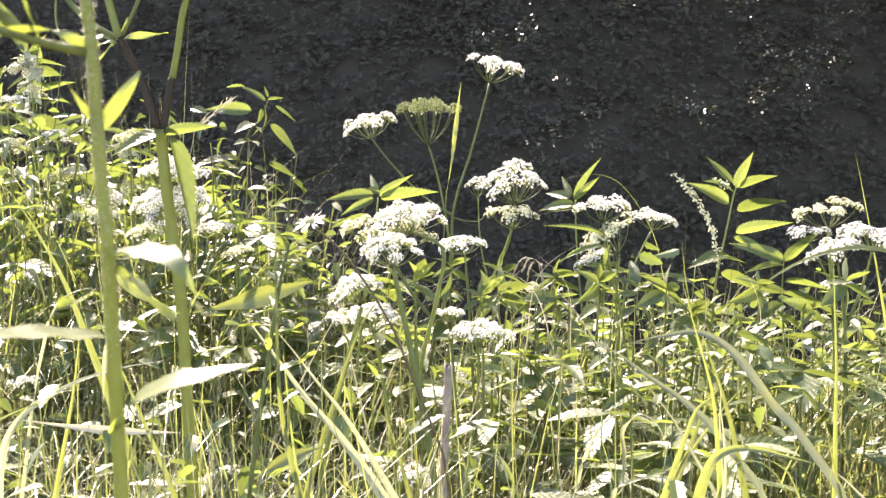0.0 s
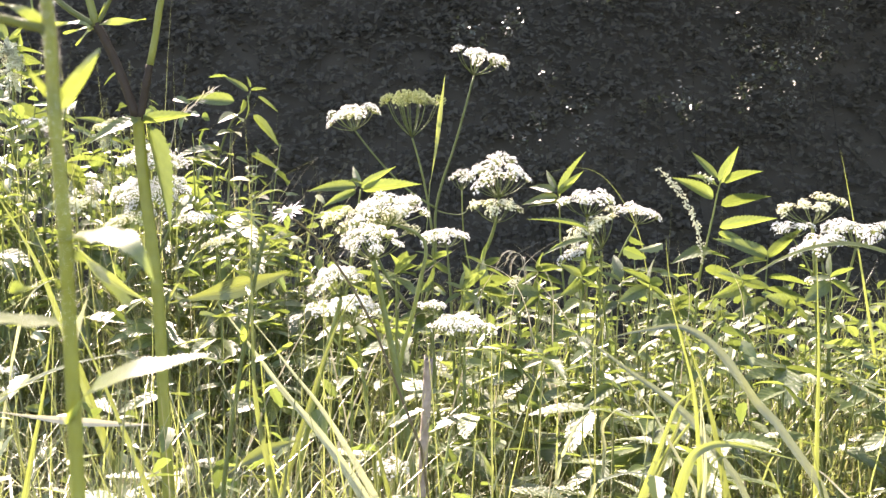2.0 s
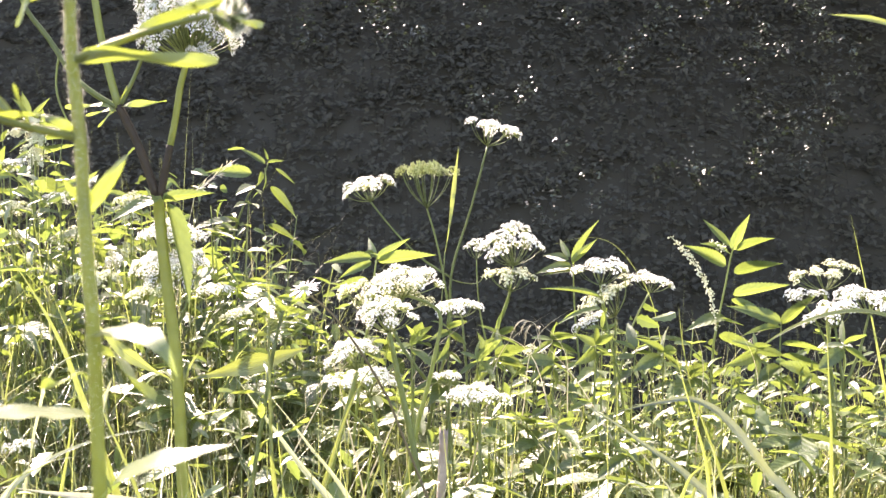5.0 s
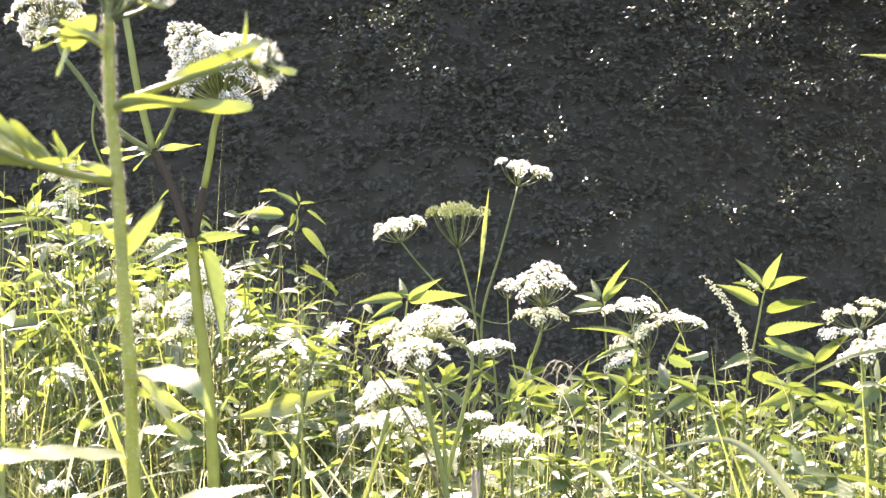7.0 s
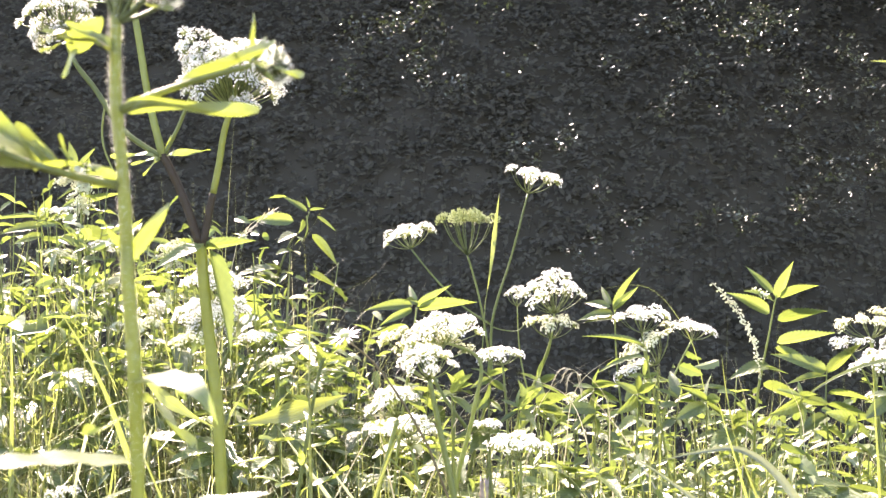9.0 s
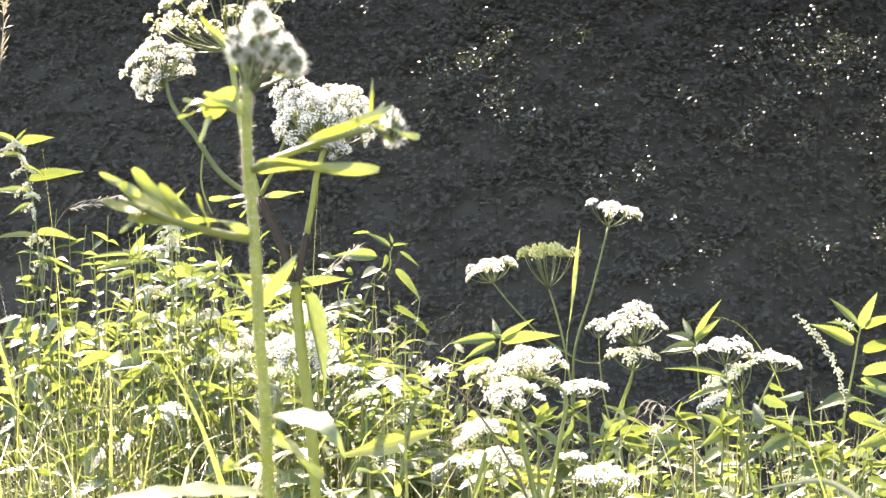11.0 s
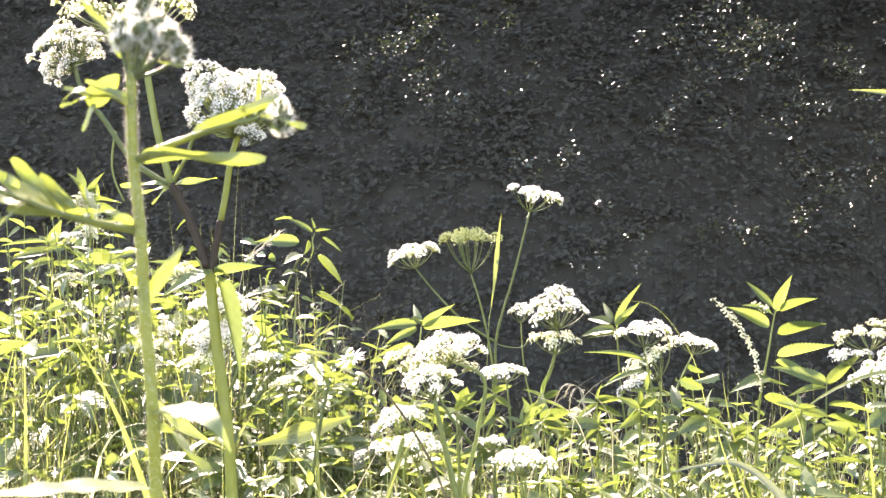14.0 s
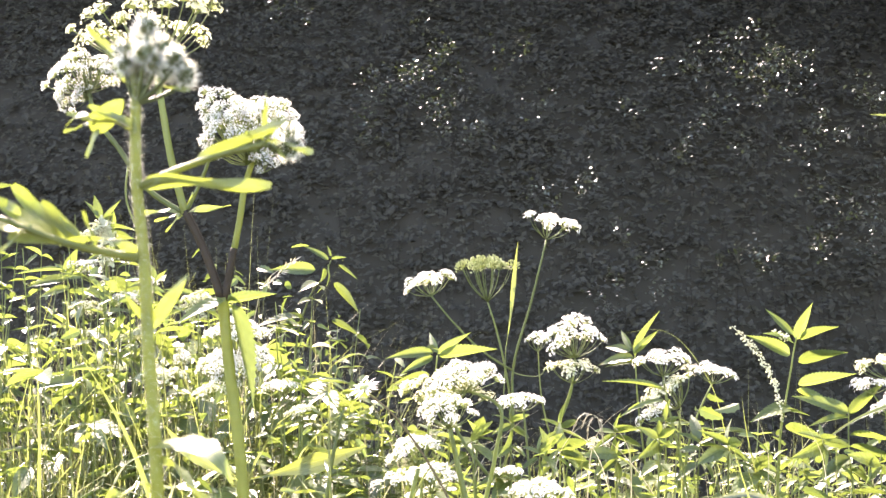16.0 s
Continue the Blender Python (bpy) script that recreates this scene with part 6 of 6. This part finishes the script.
blade([(-0.256, 0.8, 0.829), (-0.254, 0.8, 0.86), (-0.247, 0.8, 0.885), (-0.24, 0.8, 0.905)], 0.0057, "pale grey-green grass blade leaning across", material=M_PALE_SHEEN)
blade([(-0.127, 1.2, 0.0), (-0.347, 1.2, 0.773), (-0.364, 1.2, 0.812), (-0.375, 1.2, 0.843), (-0.38, 1.2, 0.875)], 0.0088, "bright green grass blade lit from behind")
blade([(-0.697, 1.1, 0.0), (-0.477, 1.1, 0.74), (-0.441, 1.1, 0.758), (-0.402, 1.1, 0.774), (-0.364, 1.1, 0.793)], 0.0081, "bright green grass blade lit from behind")
blade([(-0.203, 0.7, 0.0), (-0.225, 0.7, 0.763), (-0.226, 0.7, 0.792), (-0.225, 0.7, 0.82)], 0.0062, "bright green grass blade lit from behind")
blade([(0.61, 1.3, 0.0), (0.477, 1.3, 0.666), (0.473, 1.3, 0.683), (0.469, 1.3, 0.706)], 0.0101, "bright green grass blade lit from behind")
blade([(0.531, 1.45, 0.0), (0.531, 1.45, 0.673), (0.531, 1.45, 0.745), (0.528, 1.45, 0.821), (0.525, 1.45, 0.896)], 0.0082, "bright green grass blade lit from behind")
blade([(0.173, 1.5, 0.0), (0.393, 1.5, 0.678), (0.411, 1.5, 0.698), (0.431, 1.5, 0.717)], 0.0108, "bright green grass blade lit from behind")
blade([(0.086, 1.5, 0.0), (-0.046, 1.5, 0.579), (-0.061, 1.5, 0.635), (-0.077, 1.5, 0.67), (-0.096, 1.5, 0.684)], 0.0123, "bright green grass blade lit from behind")
blade([(0.24, 1.96, 0.0), (0.123, 1.64, 0.486), (0.104, 1.6, 0.553), (0.09, 1.6, 0.582), (0.058, 1.6, 0.595), (0.025, 1.6, 0.591)], 0.0199, "long grass blade arching over, sun sheen on top", face=(0.1, -0.4, 0.9), full=1.2, tip=4.5)
blade([(-0.344, 1.6, 0.0), (-0.155, 1.6, 0.666), (-0.133, 1.6, 0.732), (-0.104, 1.6, 0.798), (-0.062, 1.6, 0.847)], 0.0106, "bright green grass blade lit from behind")
blade([(-0.417, 2.0, 0.0), (-0.637, 2.0, 0.711), (-0.675, 2.0, 0.813), (-0.723, 2.0, 0.905), (-0.771, 2.0, 0.98)], 0.0151, "bright green grass blade lit from behind")
blade([(-0.632, 1.52, 0.0), (-0.499, 1.2, 0.633), (-0.477, 1.2, 0.722), (-0.418, 1.2, 0.767), (-0.374, 1.2, 0.784), (-0.298, 1.2, 0.798)], 0.0093, "long grass blade arching over, sun sheen on top", material=M_PALE_SHEEN, face=(0.2, -0.65, 0.75), full=1.2, tip=4.5)
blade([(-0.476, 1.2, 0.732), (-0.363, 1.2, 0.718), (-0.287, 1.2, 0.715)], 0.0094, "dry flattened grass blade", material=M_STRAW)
blade([(-0.544, 1.42, 0.0), (-0.457, 1.1, 0.661), (-0.446, 1.1, 0.732), (-0.415, 1.1, 0.771), (-0.362, 1.1, 0.785)], 0.0086, "long grass blade arching over, sun sheen on top", material=M_PALE_SHEEN, face=(0.2, -0.65, 0.75), full=1.2, tip=4.5)
blade([(-0.552, 1.25, 0.0), (-0.444, 1.25, 0.651), (-0.422, 1.25, 0.764), (-0.413, 1.25, 0.843)], 0.0104, "bright green grass blade lit from behind")
blade([(-0.04, 1.15, 0.0), (-0.149, 1.15, 0.657), (-0.166, 1.15, 0.744), (-0.17, 1.15, 0.854), (-0.168, 1.15, 1.016)], 0.0073, "bright green grass blade lit from behind")
blade([(-0.229, 1.3, 0.63), (-0.174, 1.3, 0.664), (-0.14, 1.3, 0.674)], 0.0149, "bright green grass blade lit from behind")
blade([(-0.293, 1.3, 0.839), (-0.218, 1.3, 0.856), (-0.147, 1.3, 0.877)], 0.0243, "broad yellow-green leaf blade lit from behind", face=(0.1, -1, 0.1))
blade([(0.141, 1.5, 0.0), (0.357, 1.5, 0.65), (0.375, 1.5, 0.696), (0.389, 1.5, 0.725)], 0.0154, "bright green grass blade lit from behind")
blade([(0.833, 1.5, 0.0), (0.613, 1.5, 0.531), (0.593, 1.5, 0.547), (0.557, 1.5, 0.581), (0.511, 1.5, 0.611)], 0.0092, "yellowing grass blade bent low over the leaves", material=M_STRAW)
blade([(0.629, 2.2, 0.0), (0.509, 2.2, 0.653), (0.48, 2.2, 0.787), (0.472, 2.2, 0.864)], 0.0099, "bright green grass blade lit from behind")
blade([(1.168, 2.52, 0.0), (0.948, 2.2, 0.817), (0.827, 2.2, 0.851), (0.64, 2.2, 0.786), (0.575, 2.2, 0.719)], 0.0119, "long grass blade arching over, sun sheen on top", face=(0.2, -0.65, 0.75), full=1.2, tip=4.5)
blade([(0.627, 2.3, 0.0), (0.461, 2.3, 0.754), (0.425, 2.3, 0.893), (0.345, 2.3, 0.991), (0.207, 2.3, 0.975)], 0.0021, "thin grass stalk bending over")
blade([(1.053, 2.4, 0.0), (0.935, 2.4, 0.741), (0.908, 2.4, 0.885), (0.876, 2.4, 1.04)], 0.0072, "thin dark grass stalk")
blade([(1.033, 2.4, 0.0), (0.973, 2.4, 0.595), (0.927, 2.4, 0.522), (0.873, 2.4, 0.462)], 0.0144, "bright green grass blade lit from behind")
blade([(0.289, 2.0, 0.0), (0.315, 2.0, 0.541), (0.322, 2.0, 0.664), (0.324, 2.0, 0.746)], 0.0081, "bright green grass blade lit from behind")
blade([(-0.933, 2.2, 0.0), (-0.929, 2.2, 0.694), (-0.928, 2.2, 0.833), (-0.933, 2.2, 0.972)], 0.011, "bright green grass blade lit from behind")
blade([(-0.823, 1.72, 0.0), (-0.763, 1.4, 0.959), (-0.745, 1.4, 0.897), (-0.712, 1.4, 0.866)], 0.0117, "long grass blade arching over, sun sheen on top", face=(0.2, -0.65, 0.75), full=1.2, tip=4.5)
blade([(0.44, 0.9, 1.18), (0.402, 0.9, 1.195), (0.354, 0.9, 1.202)], 0.0058, "grass blade reaching in from the side")
blade([(0.432, 2.1, 0.0), (0.217, 2.1, 0.649), (0.159, 2.1, 0.798), (0.064, 2.1, 0.831)], 0.0032, "thin dry grass stalk crossing the leaves", material=M_STRAW)
blade([(-0.076, 2.1, 0.0), (0.085, 2.1, 0.65), (0.128, 2.1, 0.798), (0.217, 2.1, 0.861)], 0.0032, "thin dry grass stalk crossing the leaves", material=M_STRAW)
blade([(0.293, 2.1, 0.0), (0.244, 2.1, 0.67), (0.233, 2.1, 0.798), (0.17, 2.1, 0.856)], 0.0032, "thin dry grass stalk crossing the leaves", material=M_STRAW)
blade([(-0.305, 2.1, 0.0), (-0.085, 2.1, 0.651), (-0.02, 2.1, 0.778), (0.086, 2.1, 0.862)], 0.0032, "thin dry grass stalk crossing the leaves", material=M_STRAW)
blade([(0.037, 2.1, 0.0), (0.159, 2.1, 0.67), (0.191, 2.1, 0.819), (0.265, 2.1, 0.872)], 0.0032, "thin dry grass stalk crossing the leaves", material=M_STRAW)
blade([(0.533, 2.1, 0.0), (0.313, 2.1, 0.648), (0.223, 2.1, 0.777), (0.128, 2.1, 0.851)], 0.0032, "thin dry grass stalk crossing the leaves", material=M_STRAW)
blade([(-0.04, 2.1, 0.0), (-0.17, 2.1, 0.651), (-0.2, 2.1, 0.779), (-0.246, 2.1, 0.886)], 0.0032, "thin dry grass stalk crossing the leaves", material=M_STRAW)
blade([(-0.453, 2.1, 0.0), (-0.233, 2.1, 0.673), (-0.179, 2.1, 0.758), (-0.083, 2.1, 0.832)], 0.0032, "thin dry grass stalk crossing the leaves", material=M_STRAW)
blade([(0.449, 2.1, 0.0), (0.488, 2.1, 0.647), (0.497, 2.1, 0.775), (0.47, 2.1, 0.86)], 0.0032, "thin dry grass stalk crossing the leaves", material=M_STRAW)
blade([(0.655, 2.1, 0.0), (0.604, 2.1, 0.646), (0.592, 2.1, 0.774), (0.549, 2.1, 0.848)], 0.0032, "thin dry grass stalk crossing the leaves", material=M_STRAW)
seed_head((-0.608, 2.7, 0.0), [(-0.623, 2.7, 0.915), (-0.593, 2.7, 1.061), (-0.579, 2.7, 1.114)], (-0.502, 2.7, 1.176))
seed_head((-1.449, 3.0, 0.0), [(-1.441, 3.0, 1.08), (-1.419, 3.0, 1.237), (-1.371, 3.0, 1.316)], (-1.249, 3.0, 1.343))
seed_head((-1.387, 2.6, 0.0), [(-1.394, 2.6, 1.254), (-1.375, 2.6, 1.547), (-1.368, 2.6, 1.645)], (-1.356, 2.6, 1.8))
drooping_grass((0.228, 2.3, 0.0), [(0.218, 2.3, 0.671), (0.206, 2.3, 0.781), (0.198, 2.3, 0.821)], [(0.166, 2.28, 0.807), (0.176, 2.28, 0.783), (0.206, 2.28, 0.779), (0.146, 2.28, 0.797)])
nettle("nettle with long pale leaves seen edge-on below the umbels", (0.36, 2.35, 0.0), [(0.372, 2.35, 0.725), (0.354, 2.35, 0.8), (0.345, 2.35, 0.868)], [((0.342, 2.35, 0.869), (0.219, 2.33, 0.911), 14, 0.5), ((0.342, 2.35, 0.848), (0.238, 2.33, 0.838), 20, 0.5)], [], 0.0022)
nettle("nettle with broad pale leaves at the bank edge", (0.52, 2.35, 0.0), [(0.545, 2.35, 0.668), (0.566, 2.35, 0.695), (0.522, 2.35, 0.77)], [((0.495, 2.35, 0.784), (0.431, 2.33, 0.787), 15, 0.8), ((0.522, 2.35, 0.77), (0.445, 2.33, 0.807), 20, 0.9), ((0.566, 2.35, 0.695), (0.483, 2.33, 0.736), 35, 1.0), ((0.573, 2.35, 0.702), (0.597, 2.33, 0.734), 30, 0.9)], [], 0.0022)
dry_stalk((0.006, 1.6, 0.0), [(0.008, 1.6, 0.598), (0.012, 1.6, 0.665), (0.015, 1.6, 0.724)])
willow_plant((-0.212, 1.2, 0.0), [(-0.211, 1.2, 0.65), (-0.188, 1.2, 0.797), (-0.17, 1.2, 0.898), (-0.162, 1.2, 0.929)])

# ---- the dense growth between ----


def canopy_top(x, y):
    """How high the plain growth stands."""
    d = y + 0.11
    top = 1.0 - 0.19 * d if d < 1.6 else 0.70
    if x > 0.22 and d < 2.0:
        top -= 0.13 * min(1.0, (x - 0.22) / 0.2)
    if x > 0.2 and d > 2.0:
        top += 0.03 * min(1.0, (x - 0.2) / 0.3)
    if x > -0.2 and d > 1.6:
        top += 0.16 * noise.noise(Vector((x * 5.0, y * 5.0, 1.7))) - 0.02
    if d > 2.4:
        top += 0.48 * max(0.0, min(1.0, (-x - 0.10) / 0.5)) * min(1.0, (d - 2.3) / 0.4)
    return top


def nettle_kind(high, seed):
    rnd = random.Random(seed)
    ob = thing("nettle", (0, 0, 0), "green nettle in the dense growth of the bank", "nettle", "nettles of the growth")
    sway = Vector((rnd.uniform(-.05, .05), rnd.uniform(-.05, .05), 0))
    path = [Vector((0, 0, 0)), sway * 0.3 + Vector((0, 0, high * 0.5)), sway + Vector((0, 0, high))]
    stem(ob, (0, 0, 0), path, 0.003, 0.0013, M_STEM, sides=5)
    line = curve_points(path, 8)
    for k in range(6):
        s = 0.42 + 0.57 * k / 5
        p = line[int(s * 16)]
        for side in (0, 1):
            a = k * math.pi / 2 + side * math.pi + rnd.uniform(-.3, .3) + seed
            n = (0.095 - 0.05 * max(0, (s - 0.6) / 0.4)) * rnd.uniform(0.7, 1.2)
            t = p + Vector((math.cos(a) * n, math.sin(a) * n, n * (rnd.uniform(-.35, .2) + 0.5 * max(0, s - 0.7))))
            leaf(ob, (0, 0, 0), NETTLE[(k + side) % 3], p, t, rnd.uniform(-15, 15))
    return ob


def elder_kind(high, seed):
    rnd = random.Random(seed)
    ob = thing("ground_elder", (0, 0, 0), "broad-leaved ground elder in the dense growth", "wild plant", "ground elder of the growth")
    for k in range(3):
        a = k * 2.1 + seed + rnd.uniform(-.3, .3)
        h = high * rnd.uniform(0.7, 1.0)
        e = Vector((math.cos(a) * 0.1, math.sin(a) * 0.1, h))
        stem(ob, (0, 0, 0), [(0, 0, 0), e * 0.5 + Vector((0, 0, 0.05)), e], 0.002, 0.0012, M_STEM, "leaf_stalk", sides=5)
        for j, b in enumerate((-1.15, 0.0, 1.15)):
            n = rnd.uniform(0.065, 0.115)
            t = e + Vector((math.cos(a + b) * n, math.sin(a + b) * n, rnd.uniform(-.03, .015)))
            leaf(ob, (0, 0, 0), ELDER[(k + j) % 3], e, t, rnd.uniform(-25, 25), name="leaflet")
    return ob


KINDS = [nettle_kind(0.70, s) for s in range(4)] + [elder_kind(0.66, s) for s in range(6)]
rnd = random.Random(11)
used = {}
for n in range(34, 558):
    y = 0.95 + 2.55 * rnd.random() ** 0.85
    half = 0.42 * (y + 0.2) + 0.12
    x = rnd.uniform(-half, half)
    top = canopy_top(x, y) * rnd.uniform(0.72, 1.0)
    pick = rnd.randrange(10)
    if 400 <= n < 440:
        x, y = rnd.uniform(-1.75, -0.35), rnd.uniform(2.6, 3.6)
        top = canopy_top(x, y) * rnd.uniform(0.8, 1.0)
    elif 440 <= n < 470:
        x, y = rnd.uniform(-0.62, -0.15), rnd.uniform(2.3, 2.9)
        top = canopy_top(x, y) * rnd.uniform(0.8, 1.0)
    elif 470 <= n < 498:
        x, y = rnd.uniform(0.05, 0.75), rnd.uniform(1.5, 2.3)
        top = canopy_top(x, y) * rnd.uniform(0.9, 1.06)
    elif x < 0 and y < 2.2 and rnd.random() < 0.72:
        continue
    if x > 0.12 and y < 1.5 and rnd.random() < 0.8:
        continue
    if n >= 540:
        x, y = rnd.uniform(0.10, 0.52), rnd.uniform(2.4, 2.85)
        top, pick = rnd.uniform(0.70, 0.84), rnd.randrange(4)
    elif n >= 498:
        x, y = rnd.uniform(-1.75, -0.62), rnd.uniform(2.75, 3.5)
        top = min(1.4, 1.06 + 0.55 * (-x - 0.62)) * rnd.uniform(0.85, 1.02)
        pick = rnd.randrange(4)
    if abs(x + 0.55) < 0.14 and y < 2.6:
        top = min(top, 0.8)
    s = top / 0.70
    m = pose(x, y, ground_z(x, y) - 0.02, rnd.uniform(-6, 6), rnd.uniform(-6, 6), rnd.uniform(0, 360)) 
    if pick in used:
        copy_thing(KINDS[pick], m @ Matrix.Diagonal((1, 1, s / used[pick], 1)))
    else:
        used[pick] = s
        KINDS[pick].matrix_basis = m @ Matrix.Diagonal((1, 1, s, 1))


def grass_stuff(name, count, seed, area, tall, wide, material, label, bend=(0.2, 0.9), keep=None):
    """Arching blades, five pieces each."""
    rng = np.random.default_rng(seed)
    x0, x1, y0, y1 = area
    n = count
    y = rng.uniform(y0, y1, n)
    x = rng.uniform(-1, 1, n) * (0.42 * (y + 0.2) + 0.15)
    ok = (x < 0.15) | (y > 1.85) | (rng.random(n) < 0.45)
    if keep:
        ok &= (x > x0) & (x < x1)
    x, y, n = x[ok], y[ok], int(ok.sum())
    h = np.array([canopy_top(a, b) for a, b in zip(x, y)]) * rng.uniform(*tall, n)
    a = rng.uniform(0, 2 * np.pi, n)
    out = np.stack([np.cos(a), np.sin(a), np.zeros(n)], 1)
    side = np.stack([-np.sin(a), np.cos(a), np.zeros(n)], 1)
    b = rng.uniform(*bend, n) ** 1.5
    w = rng.uniform(*wide, n) / 2
    root = np.stack([x, y, np.zeros(n)], 1)
    rows = []
    steps = 7
    for i in range(steps + 1):
        s = i / steps
        ang = b * 2.6 * s ** 1.6
        if i == 0:
            p = root.copy()
        else:
            p = p + (out * np.sin(ang)[:, None] + np.array((0, 0, 1.0)) * np.cos(ang)[:, None]) * (h / steps * 1.15)[:, None]
        ww = w * min(1.0, (1 - s) * 2.2 + 0.03)
        rows.append((p - side * ww[:, None], p + side * ww[:, None]))
    v = np.stack([np.stack(r, 1) for r in rows], 1).reshape(-1, 3)
    f = []
    for i in range(n):
        o = i * 2 * (steps + 1)
        for k in range(steps):
            f.append((o + 2 * k, o + 2 * k + 1, o + 2 * k + 3, o + 2 * k + 2))
    me = bpy.data.meshes.new(name)
    me.from_pydata(v.tolist(), [], f)
    me.materials.append(material)
    tagged(new(name, me), label, "grass", kind="stuff")


grass_stuff("meadow_grass", 4600, 3, (-3, 3, 0.8, 3.5), (0.6, 0.98), (0.002, 0.006), M_GRASS, "sunlit green meadow grass between the flowers", (0.3, 1.1))
grass_stuff("thin_stalks", 1100, 6, (-3, 3, 1.1, 3.3), (0.7, 0.93), (0.0012, 0.0024), M_FLAT_STRAW, "thin straw-coloured grass stalks over the growth", (0.15, 0.8))
grass_stuff("broad_grass", 460, 7, (-3, 3, 1.1, 3.2), (0.7, 0.95), (0.006, 0.011), M_GRASS, "broad green grass blades arching over", (0.5, 1.15))
grass_stuff("fine_grass", 9500, 4, (-3, 0.35, 0.8, 3.0), (0.55, 1.02), (0.0015, 0.0045), M_MAT, "thin pale grass matted low on the bank", (0.75, 1.3), True)

grass_stuff("bent_grass", 3200, 9, (-3, 0.15, 0.8, 2.2), (0.8, 1.06), (0.0025, 0.0065), M_MAT, "long pale grass bent over low on the bank", (0.85, 1.3), True)

grass_stuff("upright_stalks", 520, 15, (-3, 3, 1.2, 2.8), (0.8, 1.1), (0.0016, 0.0032), M_GRASS, "thin upright green stalks through the growth", (0.02, 0.35))


def leaf_stuff(name, count, seed, material, label, deep=(0.9, 3.6), across=(-1.0, 1.0), high=(0.45, 0.97)):
    """Small leaves of the low growth, spread through its upper half."""
    rng = np.random.default_rng(seed)
    y = rng.uniform(*deep, count)
    x = rng.uniform(*across, count) * (0.42 * (y + 0.2) + 0.15)
    ok = (y > 1.7) | (rng.random(count) < 0.45)
    x, y = x[ok], y[ok]
    top = np.array([canopy_top(a, b) for a, b in zip(x, y)])
    z = top * rng.uniform(*high, len(x))
    ribbons(name, material, leaf_cloud(rng, np.stack([x, y, z], 1), 0.04, 4, 0.043, 0.45, True), label, "wild plant")


leaf_stuff("low_growth", 420, 12, M_LOW, "small green leaves filling the low growth")
leaf_stuff("tall_growth", 70, 13, M_LOW, "small green leaves in the tall growth", (2.5, 3.6), (-1.0, -0.18), (0.72, 1.0))
leaf_stuff("edge_growth", 70, 14, M_LOW, "small green leaves at the edge of the bank", (2.0, 2.8), (0.1, 0.9), (0.72, 1.0))


# the same bank goes on to both sides and behind
def meadow_round(name, count, seed):
    rng = np.random.default_rng(seed)
    y, x = rng.uniform(-2.5, 3.7, count), rng.uniform(-5, 5, count)
    ok = (np.abs(x) > 0.42 * (y + 0.2) + 0.1) & ((y > 0.7) | (np.abs(x) > 0.5) | (y < -0.7))
    x, y = x[ok], y[ok]
    n = len(x)
    a, h, w = rng.uniform(0, 6.28, n), rng.uniform(0.3, 0.65, n), rng.uniform(0.002, 0.005, n)
    out = np.stack([np.cos(a), np.sin(a), np.zeros(n)], 1)
    side = np.stack([-np.sin(a), np.cos(a), np.zeros(n)], 1) * w[:, None]
    p0 = np.stack([x, y, np.array([ground_z(i, j) for i, j in zip(x, y)]) - 0.02], 1)
    up = np.array((0, 0, 1.0)) * h[:, None]
    b = rng.uniform(0.1, 0.5, n)[:, None] * h[:, None]
    p1, p2 = p0 + up * 0.6 + out * b * 0.3, p0 + up * 0.95 + out * b
    p3 = p0 + up * 0.95 + out * (b * 1.6 + 0.05)
    quads = [np.stack([q - side * s, q + side * s, r + side * t, r - side * t], 1) for q, r, s, t in ((p0, p1, 1, 1), (p1, p2, 1, 0.7), (p2, p3, 0.7, 0.05))]
    ribbons(name, M_GRASS, quads, "green meadow grass on the bank around", "grass")


meadow_round("bank_grass", 16000, 21)
